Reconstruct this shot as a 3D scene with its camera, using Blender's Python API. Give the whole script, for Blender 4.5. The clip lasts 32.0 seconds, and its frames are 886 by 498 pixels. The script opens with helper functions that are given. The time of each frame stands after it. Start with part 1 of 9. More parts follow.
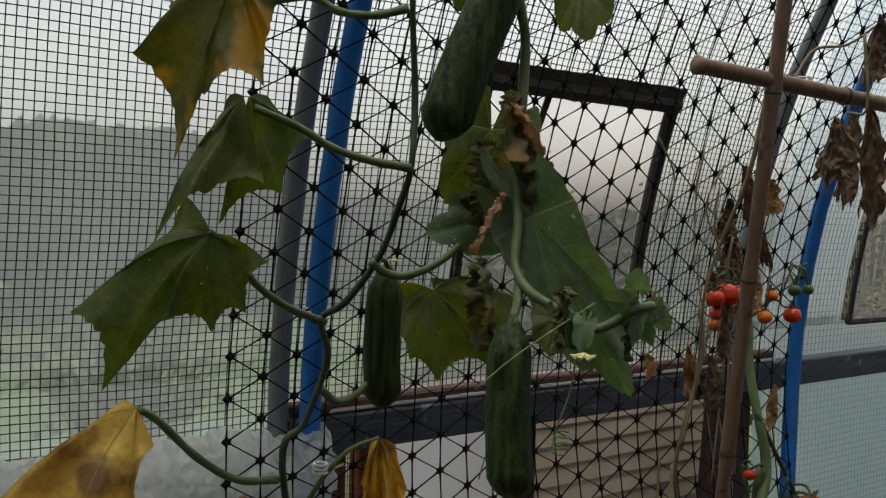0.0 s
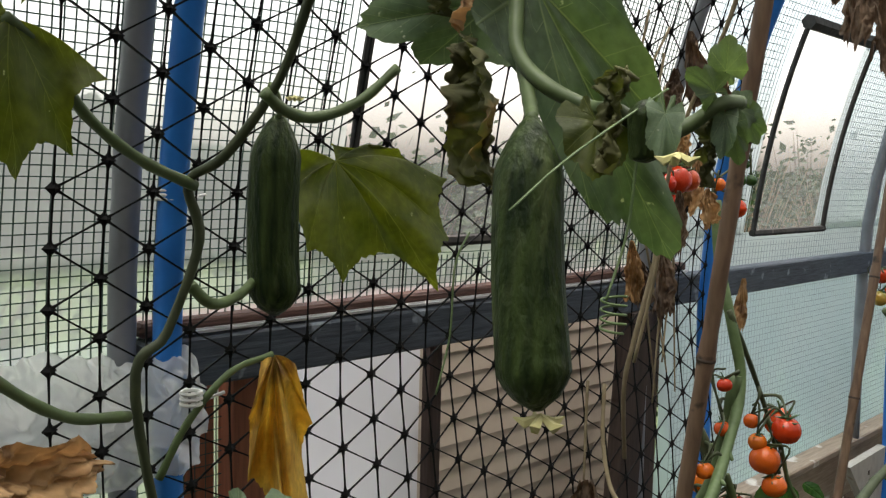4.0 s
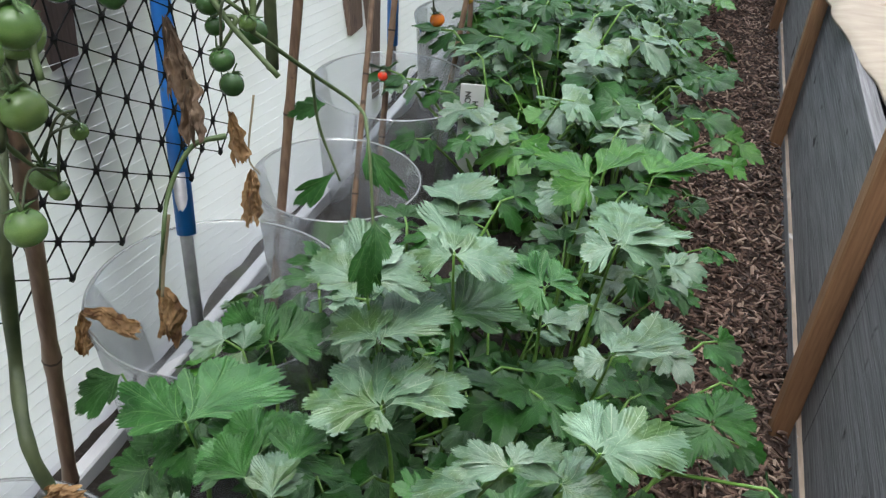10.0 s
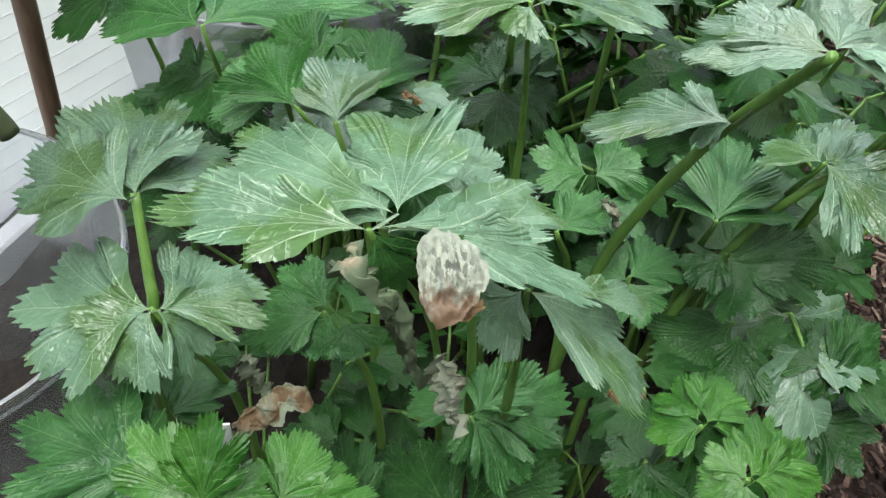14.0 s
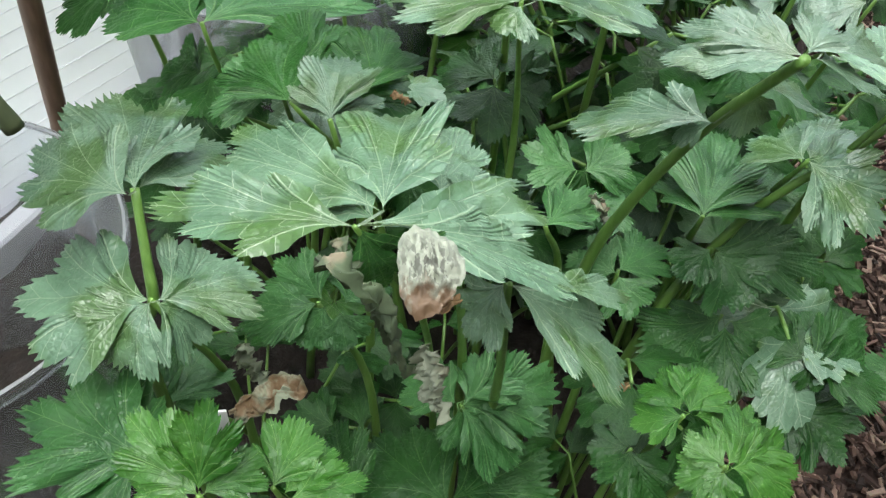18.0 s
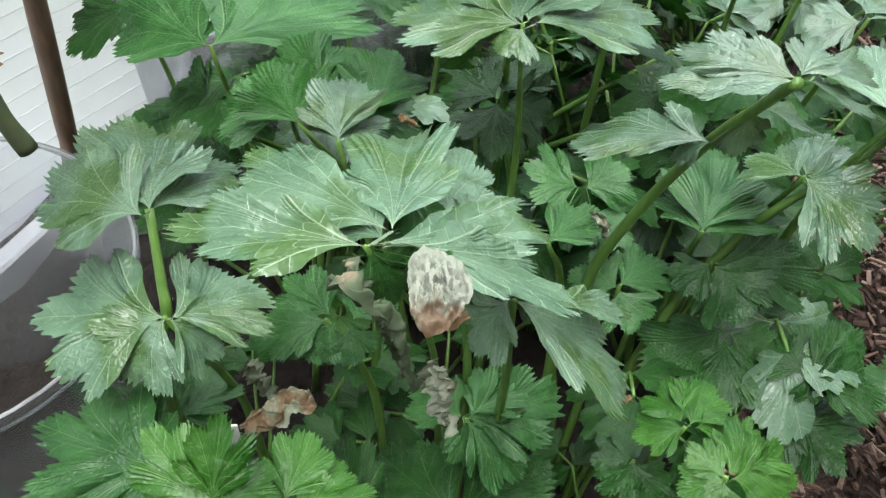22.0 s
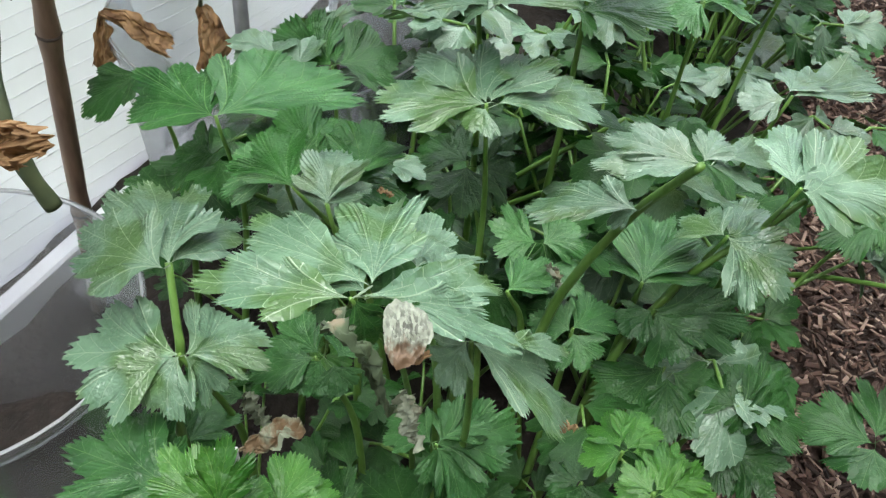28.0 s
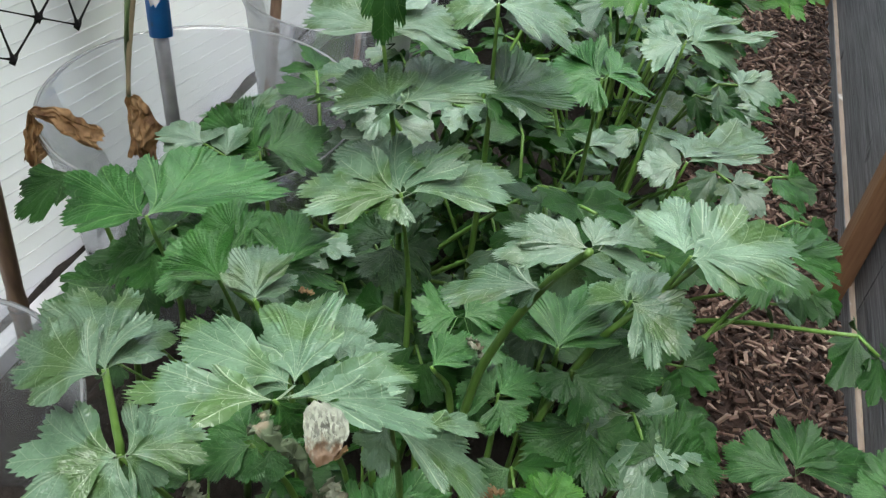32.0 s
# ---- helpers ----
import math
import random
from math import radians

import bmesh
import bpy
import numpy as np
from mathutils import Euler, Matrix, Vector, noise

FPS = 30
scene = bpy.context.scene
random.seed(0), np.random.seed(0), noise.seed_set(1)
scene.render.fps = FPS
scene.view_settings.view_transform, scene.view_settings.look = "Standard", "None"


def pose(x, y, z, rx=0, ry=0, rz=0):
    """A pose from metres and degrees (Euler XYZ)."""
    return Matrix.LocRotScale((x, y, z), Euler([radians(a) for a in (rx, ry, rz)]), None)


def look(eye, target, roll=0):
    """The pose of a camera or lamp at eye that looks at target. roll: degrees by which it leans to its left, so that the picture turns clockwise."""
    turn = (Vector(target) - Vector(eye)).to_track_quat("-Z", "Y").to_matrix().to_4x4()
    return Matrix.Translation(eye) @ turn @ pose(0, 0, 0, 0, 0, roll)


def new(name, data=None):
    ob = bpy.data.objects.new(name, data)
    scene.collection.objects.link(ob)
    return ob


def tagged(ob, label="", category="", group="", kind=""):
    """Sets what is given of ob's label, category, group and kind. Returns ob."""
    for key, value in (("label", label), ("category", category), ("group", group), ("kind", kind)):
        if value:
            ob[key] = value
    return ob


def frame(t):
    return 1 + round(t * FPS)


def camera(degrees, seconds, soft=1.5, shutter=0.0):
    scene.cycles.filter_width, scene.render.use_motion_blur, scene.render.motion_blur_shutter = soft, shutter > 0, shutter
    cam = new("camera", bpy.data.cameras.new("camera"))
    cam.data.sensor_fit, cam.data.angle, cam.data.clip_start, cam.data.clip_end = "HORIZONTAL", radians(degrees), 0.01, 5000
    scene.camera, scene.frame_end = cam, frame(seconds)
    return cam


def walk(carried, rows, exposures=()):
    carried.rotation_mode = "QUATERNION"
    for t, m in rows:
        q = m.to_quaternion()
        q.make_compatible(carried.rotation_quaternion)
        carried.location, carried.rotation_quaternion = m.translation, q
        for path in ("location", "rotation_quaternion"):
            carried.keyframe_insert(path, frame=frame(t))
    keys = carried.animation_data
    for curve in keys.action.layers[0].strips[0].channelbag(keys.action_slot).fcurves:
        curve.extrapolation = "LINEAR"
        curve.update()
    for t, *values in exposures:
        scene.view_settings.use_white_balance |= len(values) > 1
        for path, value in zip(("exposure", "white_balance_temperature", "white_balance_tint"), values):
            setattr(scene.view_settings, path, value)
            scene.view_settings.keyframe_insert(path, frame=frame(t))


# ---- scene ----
cam = camera(54.07, 32.0, soft=1.3)
PATH = [
    (0, 0.0038, 0.0057, 1.5673, 87.68, -1.54, 55.90),
    (0.5, -0.0175, 0.0671, 1.5997, 87.51, -0.83, 55.75),
    (1, -0.0392, 0.0878, 1.5959, 87.12, -0.81, 55.70),
    (1.5, -0.0527, 0.0813, 1.5592, 86.69, -0.82, 55.26),
    (2, -0.0935, 0.0705, 1.5137, 85.85, -1.05, 53.41),
    (2.5, -0.1336, 0.0703, 1.4940, 85.10, -1.21, 52.25),
    (4.5, -0.2381, 0.1155, 1.4642, 84.76, -1.40, 43.55),
    (5, -0.2173, 0.1323, 1.4541, 84.44, -1.19, 42.59),
    (5.5, -0.1582, 0.1309, 1.4395, 84.03, -0.77, 41.05),
    (6, -0.1289, 0.1185, 1.4275, 82.36, -0.58, 38.84),
    (6.5, -0.1148, 0.1140, 1.4165, 80.86, 0.35, 37.99),
    (7, -0.1011, 0.1241, 1.3740, 79.18, -0.02, 35.79),
    (7.5, -0.1661, 0.2445, 1.2934, 71.41, -2.00, 28.02),
    (8, -0.2201, 0.3170, 1.2773, 70.50, -2.83, 25.81),
    (8.5, -0.2476, 0.3474, 1.2619, 70.14, -3.16, 23.59),
    (9, -0.2568, 0.3714, 1.2285, 69.04, -4.01, 19.83),
    (9.5, -0.2396, 0.3840, 1.1638, 60.71, -4.06, 18.01),
    (10, -0.2252, 0.3780, 1.0937, 55.62, -3.84, 17.36),
    (10.5, -0.2217, 0.3733, 0.9949, 52.43, -3.77, 17.38),
    (11, -0.2280, 0.3751, 0.9520, 49.14, -3.85, 17.27),
    (11.5, -0.2260, 0.3857, 0.9256, 48.43, -3.86, 17.28),
    (12, -0.2701, 0.4189, 0.8749, 47.55, -3.60, 20.85),
    (12.5, -0.2805, 0.4712, 0.8318, 45.53, -4.22, 21.63),
    (13, -0.2953, 0.4985, 0.8038, 44.16, -4.29, 22.31),
    (13.5, -0.3025, 0.5090, 0.7961, 43.15, -4.71, 23.18),
    (14, -0.3054, 0.5093, 0.7970, 42.67, -4.57, 23.39),
    (14.5, -0.3096, 0.5076, 0.7960, 42.28, -4.55, 23.57),
    (16.5, -0.3057, 0.5038, 0.8036, 41.92, -4.68, 23.77),
    (17, -0.3047, 0.5019, 0.8051, 41.90, -4.65, 23.80),
    (17.5, -0.2991, 0.5046, 0.8063, 42.02, -4.58, 23.76),
    (18, -0.2975, 0.5050, 0.8073, 42.02, -4.52, 23.78),
    (18.5, -0.2953, 0.5060, 0.8050, 42.16, -4.38, 23.75),
    (19, -0.2953, 0.5083, 0.8048, 42.11, -4.39, 23.81),
    (19.5, -0.2969, 0.5098, 0.8065, 42.29, -4.29, 23.81),
    (20, -0.2983, 0.5069, 0.8060, 42.37, -4.25, 23.85),
    (20.5, -0.2982, 0.5072, 0.8083, 42.53, -4.12, 23.81),
    (21, -0.3011, 0.5052, 0.8091, 42.61, -4.14, 23.73),
    (21.5, -0.3005, 0.5017, 0.8116, 42.75, -4.19, 23.68),
    (22, -0.2976, 0.4991, 0.8154, 42.92, -4.24, 23.59),
    (22.5, -0.2962, 0.4966, 0.8178, 43.06, -4.28, 23.59),
    (23, -0.2957, 0.4937, 0.8181, 43.26, -4.44, 23.59),
    (23.5, -0.2977, 0.4924, 0.8194, 43.47, -4.60, 23.53),
    (24, -0.2978, 0.4916, 0.8218, 43.59, -4.81, 23.48),
    (24.5, -0.2996, 0.4890, 0.8232, 43.83, -5.07, 23.44),
    (25, -0.2930, 0.4899, 0.8241, 44.08, -5.22, 23.28),
    (25.5, -0.2942, 0.4878, 0.8254, 44.35, -5.18, 23.26),
    (27.5, -0.2887, 0.4765, 0.8413, 45.19, -5.34, 23.09),
    (28, -0.2793, 0.4595, 0.8691, 45.59, -5.38, 23.08),
    (28.5, -0.2711, 0.4482, 0.8799, 45.96, -5.24, 22.94),
    (29, -0.2599, 0.4473, 0.8836, 46.18, -5.04, 22.73),
    (29.5, -0.2625, 0.4466, 0.8824, 46.33, -4.84, 22.44),
    (30, -0.2612, 0.4533, 0.9071, 46.59, -4.66, 21.92),
    (30.5, -0.2595, 0.4770, 0.9774, 48.55, -4.30, 18.48),
    (31, -0.2429, 0.4932, 1.0197, 51.44, -5.35, 16.72),
    (31.5, -0.2379, 0.4837, 1.0058, 52.39, -4.86, 16.15),
    (32, -0.2636, 0.4531, 0.9104, 49.13, -5.07, 18.07),
]
EXPOSURES = [(0, 0.58, 7000, 13), (2.5, 1.1, 7000, 13), (4.5, 1.65, 7200, 15), (6, 1.8, 7600, 16), (7, 1.75, 7600, 17), (7.6, 2.1, 6700, 17), (8, 2.25, 6500, 16), (9, 2.22, 6400, 16), (11, 2.45, 6500, 16), (13, 2.6, 6500, 14), (28, 2.6, 6500, 15), (29, 2.55, 6500, 15), (30.4, 2.35, 6600, 16), (31, 2.2, 6600, 16), (32, 2.35, 6600, 16)]
walk(cam, [(t, pose(x, y, z, rx, ry, rz)) for t, x, y, z, rx, ry, rz in PATH], EXPOSURES)

# ---- world and light: an overcast day ----
world = bpy.data.worlds.new("overcast")
scene.world = world
world.use_nodes = True
wn = world.node_tree
wn.nodes.clear()
sky = wn.nodes.new("ShaderNodeTexSky")
sky.sky_type = "NISHITA"
sky.sun_disc = False
sky.sun_elevation, sky.sun_rotation = radians(68), radians(-15)
sky.air_density, sky.dust_density, sky.ozone_density = 1.0, 5.0, 1.0
grey = wn.nodes.new("ShaderNodeHueSaturation")
grey.inputs["Saturation"].default_value = 0.35
back = wn.nodes.new("ShaderNodeBackground")
back.inputs["Strength"].default_value = 0.15
wout = wn.nodes.new("ShaderNodeOutputWorld")
wn.links.new(sky.outputs[0], grey.inputs["Color"])
wn.links.new(grey.outputs[0], back.inputs[0])
wn.links.new(back.outputs[0], wout.inputs[0])
sun = new("sun", bpy.data.lights.new("sun", "SUN"))
sun.data.energy, sun.data.angle, sun.data.color = 1.7, radians(30), (1.0, 0.98, 0.95)
sun.matrix_world = look((0.6, -1.6, 7), (0, 1.0, 0))

# ---- tools ----
class Geo:
    """Collects vertices and faces of one mesh."""

    def __init__(self):
        self.v, self.f, self.a, self.l = [], [], [], []

    def add(self, verts, faces, att=None):
        n = len(self.v)
        self.v += [tuple(p) for p in verts]
        self.f += [tuple(i + n for i in q) for q in faces]
        self.a += list(att) if att is not None else [0.0] * len(verts)
        return self

    def box(self, c, s, m=None, bev=0.0):
        """A box with centre c and size s; bev chamfers the twelve edges."""
        hx, hy, hz = (k / 2 for k in s)
        if bev <= 0:
            vs = [Vector((x * hx, y * hy, z * hz)) for x in (-1, 1) for y in (-1, 1) for z in (-1, 1)]
            fs = [(0, 1, 3, 2), (4, 6, 7, 5), (0, 4, 5, 1), (2, 3, 7, 6), (0, 2, 6, 4), (1, 5, 7, 3)]
        else:
            bm = bmesh.new()
            bmesh.ops.create_cube(bm, size=1)
            bmesh.ops.scale(bm, vec=s, verts=bm.verts)
            bmesh.ops.bevel(bm, geom=bm.edges[:], offset=bev, segments=1, affect="EDGES")
            bm.verts.index_update()
            vs = [p.co.copy() for p in bm.verts]
            fs = [[p.index for p in q.verts] for q in bm.faces]
            bm.free()
        m = Matrix.Translation(c) @ (m or Matrix())
        return self.add([m @ p for p in vs], fs)

    def tube(self, pts, rad, sides=8, caps=True, att=None):
        """A tube along pts; rad is a number, a list, or a function of 0..1."""
        pts = [Vector(p) for p in pts]
        n = len(pts)
        r = [rad(i / (n - 1)) if callable(rad) else (rad[i] if isinstance(rad, (list, tuple)) else rad) for i in range(n)]
        t0 = (pts[1] - pts[0]).normalized()
        u = t0.orthogonal().normalized()
        vs, fs, at_ = [], [], []
        for i, p in enumerate(pts):
            t = (pts[min(i + 1, n - 1)] - pts[max(i - 1, 0)]).normalized()
            u = (u - t * u.dot(t)).normalized()
            w = t.cross(u)
            for k in range(sides):
                a = 2 * math.pi * k / sides
                vs.append(p + (u * math.cos(a) + w * math.sin(a)) * r[i])
                at_.append(att if att is not None else 0.0)
        for i in range(n - 1):
            for k in range(sides):
                a, b = i * sides + k, i * sides + (k + 1) % sides
                fs.append((a, b, b + sides, a + sides))
        if caps:
            fs.append(tuple(range(sides - 1, -1, -1)))
            fs.append(tuple(range((n - 1) * sides, n * sides)))
        return self.add(vs, fs, at_)

    def lathe(self, prof, c=(0, 0, 0), sides=24, m=None):
        """A surface of revolution round z from (radius, height) pairs."""
        vs, fs = [], []
        for r, z in prof:
            for k in range(sides):
                a = 2 * math.pi * k / sides
                vs.append(Vector((r * math.cos(a), r * math.sin(a), z)))
        for i in range(len(prof) - 1):
            for k in range(sides):
                a, b = i * sides + k, i * sides + (k + 1) % sides
                fs.append((a, b, b + sides, a + sides))
        mm = Matrix.Translation(c) @ (m or Matrix())
        return self.add([mm @ p for p in vs], fs)

    def grid(self, nu, nv, fn, att=None):
        """A sheet: fn(u, v) with u and v from 0 to 1."""
        vs = [fn(i / nu, j / nv) for j in range(nv + 1) for i in range(nu + 1)]
        fs = [(j * (nu + 1) + i, j * (nu + 1) + i + 1, (j + 1) * (nu + 1) + i + 1, (j + 1) * (nu + 1) + i) for j in range(nv) for i in range(nu)]
        at_ = [att(i / nu, j / nv) for j in range(nv + 1) for i in range(nu + 1)] if att else None
        return self.add(vs, fs, at_)

    def mesh(self, name, material, smooth=False):
        me = bpy.data.meshes.new(name)
        me.from_pydata(self.v, [], self.f)
        if any(self.a):
            me.attributes.new("vein", "FLOAT", "POINT").data.foreach_set("value", self.a)
        if self.l:
            lv = self.l + [(0.0, 1.0, 0.0)] * (len(self.v) - len(self.l))
            me.attributes.new("lobe", "FLOAT_VECTOR", "POINT").data.foreach_set("vector", [c for p in lv for c in p])
        me.materials.append(material)
        if smooth:
            me.polygons.foreach_set("use_smooth", [True] * len(me.polygons))
        me.update()
        return me


def part(name, geo, material, parent=None, label="", smooth=False):
    """Links a Geo (or a mesh) as one mesh object under its parent."""
    me = geo.mesh(name, material, smooth) if isinstance(geo, Geo) else geo
    ob = new(name, me)
    if parent:
        ob.parent = parent
    return tagged(ob, label)


def thing(name, label, category, base=(0, 0, 0), group="", kind=""):
    """An Empty at the base of a thing; its parts are built in world places."""
    ob = new(name)
    ob.empty_display_size = 0.05
    return tagged(ob, label, category, group, kind)


def spline(pts, n=8):
    """A smooth run of points through pts (Catmull-Rom)."""
    p = [Vector(q) for q in pts]
    p = [2 * p[0] - p[1]] + p + [2 * p[-1] - p[-2]]
    out = []
    for i in range(1, len(p) - 2):
        for k in range(n):
            t = k / n
            a, b, c, d = p[i - 1], p[i], p[i + 1], p[i + 2]
            out.append(0.5 * ((2 * b) + (c - a) * t + (2 * a - 5 * b + 4 * c - d) * t * t + (3 * b - a - 3 * c + d) * t ** 3))
    out.append(p[-2])
    return out


def rnd(a, b):
    return random.uniform(a, b)


# ---- materials ----
def nodes_of(name):
    m = bpy.data.materials.new(name)
    m.use_nodes = True
    nt = m.node_tree
    nt.nodes.clear()
    out = nt.nodes.new("ShaderNodeOutputMaterial")
    return m, nt, out


def noise_tex(nt, scale, stretch=(1, 1, 1), detail=6, coord="Object"):
    tc = nt.nodes.new("ShaderNodeTexCoord")
    mp = nt.nodes.new("ShaderNodeMapping")
    mp.inputs["Scale"].default_value = stretch
    tx = nt.nodes.new("ShaderNodeTexNoise")
    tx.inputs["Scale"].default_value = scale
    tx.inputs["Detail"].default_value = detail
    nt.links.new(tc.outputs[coord], mp.inputs[0])
    nt.links.new(mp.outputs[0], tx.inputs["Vector"])
    return tx


def ramp(nt, fac, stops):
    r = nt.nodes.new("ShaderNodeValToRGB")
    while len(r.color_ramp.elements) < len(stops):
        r.color_ramp.elements.new(0.5)
    for e, (p, c) in zip(r.color_ramp.elements, stops):
        e.position, e.color = p, (*c, 1)
    nt.links.new(fac, r.inputs[0])
    return r


def mixc(nt, fac, a, b, mode="MIX"):
    mx = nt.nodes.new("ShaderNodeMix")
    mx.data_type, mx.blend_type = "RGBA", mode
    for sock, val in ((mx.inputs[0], fac), (mx.inputs[6], a), (mx.inputs[7], b)):
        if isinstance(val, (int, float)):
            sock.default_value = val
        elif isinstance(val, tuple):
            sock.default_value = (*val, 1)
        else:
            nt.links.new(val, sock)
    return mx.outputs[2]


def bump(nt, height, strength, dist=0.002):
    b = nt.nodes.new("ShaderNodeBump")
    b.inputs["Strength"].default_value, b.inputs["Distance"].default_value = strength, dist
    nt.links.new(height, b.inputs["Height"])
    return b.outputs[0]


def surf(name, dark, light, scale=20, rough=0.6, stretch=(1, 1, 1), metal=0.0, strength=0.3, dist=0.002, spots=None, spot_scale=60, spot_at=0.62, vary=0.15, spec=0.5, coat=0.0, wide=3.0):
    """A surface with two scales of variation, optional spots, and bump."""
    m, nt, out = nodes_of(name)
    b = nt.nodes.new("ShaderNodeBsdfPrincipled")
    big = noise_tex(nt, scale / 6, stretch, 3)
    fine = noise_tex(nt, scale, stretch, 8)
    mid = tuple((p + q) / 2 for p, q in zip(dark, light))
    col = ramp(nt, fine.outputs["Fac"], [(0.3, dark), (0.5, mid), (0.7, light)]).outputs[0]
    col2 = ramp(nt, big.outputs["Fac"], [(0.3, tuple(0.72 * c for c in mid)), (0.7, light)]).outputs[0]
    col = mixc(nt, 0.4, col, col2)
    info = nt.nodes.new("ShaderNodeObjectInfo")
    hs = nt.nodes.new("ShaderNodeHueSaturation")
    mr = nt.nodes.new("ShaderNodeMapRange")
    mr.inputs[3].default_value, mr.inputs[4].default_value = 1 - vary, 1 + vary
    nt.links.new(info.outputs["Random"], mr.inputs[0])
    nt.links.new(mr.outputs[0], hs.inputs["Value"])
    nt.links.new(col, hs.inputs["Color"])
    col = hs.outputs[0]
    if spots:
        sp = noise_tex(nt, spot_scale, (1, 1, 1), 4)
        sr = ramp(nt, sp.outputs["Fac"], [(spot_at, (0, 0, 0)), (spot_at + 0.06, (1, 1, 1))])
        col = mixc(nt, sr.outputs[0], col, spots)
    nt.links.new(col, b.inputs["Base Color"])
    b.inputs["Roughness"].default_value, b.inputs["Metallic"].default_value = rough, metal
    b.inputs["Specular IOR Level"].default_value = spec
    b.inputs["Coat Weight"].default_value = coat
    nt.links.new(bump(nt, fine.outputs["Fac"], strength, dist), b.inputs["Normal"])
    nt.links.new(b.outputs[0], out.inputs[0])
    return m


def leafmat(name, dark, light, veinc, trans=0.35, rough=0.45, spots=None, spot_at=0.66, spot_scale=90, blotch=None, blotch_at=0.6, back=None, vary=0.2, blotch_scale=14, coord="Object", sheen=0.5, relief=0.0, net=0.0):
    """A leaf: mottled blade, pale veins from the mesh's vein attribute, light coming through."""
    m, nt, out = nodes_of(name)
    b = nt.nodes.new("ShaderNodeBsdfPrincipled")
    tr = nt.nodes.new("ShaderNodeBsdfTranslucent")
    mixs = nt.nodes.new("ShaderNodeMixShader")
    mixs.inputs[0].default_value = trans
    n1 = noise_tex(nt, 25, (1, 1, 1), 3, coord)
    n2 = noise_tex(nt, 140, (1, 1, 1), 5, coord)
    col = ramp(nt, n1.outputs["Fac"], [(0.32, dark), (0.68, light)]).outputs[0]
    fine = ramp(nt, n2.outputs["Fac"], [(0.3, (0.9, 0.9, 0.9)), (0.7, (1.07, 1.07, 1.07))] if net else [(0.3, (0.78, 0.78, 0.78)), (0.7, (1.15, 1.15, 1.15))]).outputs[0]
    col = mixc(nt, 1.0, col, fine, "MULTIPLY")
    if blotch:
        bl = noise_tex(nt, blotch_scale, (1, 1, 1), 5, coord)
        col = mixc(nt, ramp(nt, bl.outputs["Fac"], [(blotch_at, (0, 0, 0)), (blotch_at + 0.1, (1, 1, 1))]).outputs[0], col, blotch)
    at_ = nt.nodes.new("ShaderNodeAttribute")
    at_.attribute_name = "lobe"
    sep = nt.nodes.new("ShaderNodeSeparateXYZ")
    nt.links.new(at_.outputs["Vector"], sep.inputs[0])

    def calc(op, a, b=None):
        mt = nt.nodes.new("ShaderNodeMath")
        mt.operation = op
        for sock, val in zip(mt.inputs, (a, b)):
            if isinstance(val, (int, float)):
                sock.default_value = val
            elif val is not None:
                nt.links.new(val, sock)
        return mt.outputs[0]

    main = calc("SUBTRACT", 1.0, calc("DIVIDE", sep.outputs[1], calc("SUBTRACT", 0.0075 if net else 0.013, calc("MULTIPLY", sep.outputs[0], 0.0045 if net else 0.008))))
    main = calc("MAXIMUM", main, 0.0)
    side = calc("PINGPONG", calc("SUBTRACT", sep.outputs[0], calc("MULTIPLY", sep.outputs[1], 1.3)), 0.075)
    side = calc("MAXIMUM", calc("SUBTRACT", 1.0, calc("DIVIDE", side, 0.005)), 0.0)
    side = calc("MULTIPLY", side, calc("SUBTRACT", 0.8, calc("MULTIPLY", sep.outputs[1], 2.2)))
    veins = calc("MAXIMUM", main, side)
    has = calc("GREATER_THAN", sep.outputs[2], 0.001)
    veins = calc("MULTIPLY", calc("MINIMUM", calc("MAXIMUM", veins, 0.0), 1.0), has)
    vr = ramp(nt, veins, [(0.1, (0, 0, 0)), (0.6, (0.55, 0.55, 0.55) if net else (0.8, 0.8, 0.8))])
    col = mixc(nt, vr.outputs[0], col, veinc)
    if spots:
        sp = noise_tex(nt, spot_scale, (1, 1, 1), 3, coord)
        mask = ramp(nt, sp.outputs["Fac"], [(spot_at, (0, 0, 0)), (spot_at + 0.04, (1, 1, 1))]).outputs[0]
        if net:
            cl = noise_tex(nt, 38, (1, 1, 1), 2, coord)
            fleck = noise_tex(nt, 520, (1, 1, 1), 2, coord)
            dense = calc("ADD", fleck.outputs["Fac"], calc("MULTIPLY", cl.outputs["Fac"], 0.55))
            mask = ramp(nt, dense, [(spot_at + 0.335, (0, 0, 0)), (spot_at + 0.36, (1, 1, 1))]).outputs[0]
        col = mixc(nt, mask, col, spots)
    info = nt.nodes.new("ShaderNodeObjectInfo")
    hs = nt.nodes.new("ShaderNodeHueSaturation")
    mr = nt.nodes.new("ShaderNodeMapRange")
    mr.inputs[3].default_value, mr.inputs[4].default_value = 1 - vary, 1 + vary
    nt.links.new(info.outputs["Random"], mr.inputs[0])
    nt.links.new(mr.outputs[0], hs.inputs["Value"])
    nt.links.new(col, hs.inputs["Color"])
    nt.links.new(hs.outputs[0], b.inputs["Base Color"])
    tcol = mixc(nt, 1.0, hs.outputs[0], back or (1.2, 1.35, 0.5), "MULTIPLY")
    nt.links.new(tcol, tr.inputs[0])
    b.inputs["Roughness"].default_value = rough
    b.inputs["Specular IOR Level"].default_value = sheen
    h = nt.nodes.new("ShaderNodeMath")
    h.operation = "SUBTRACT"
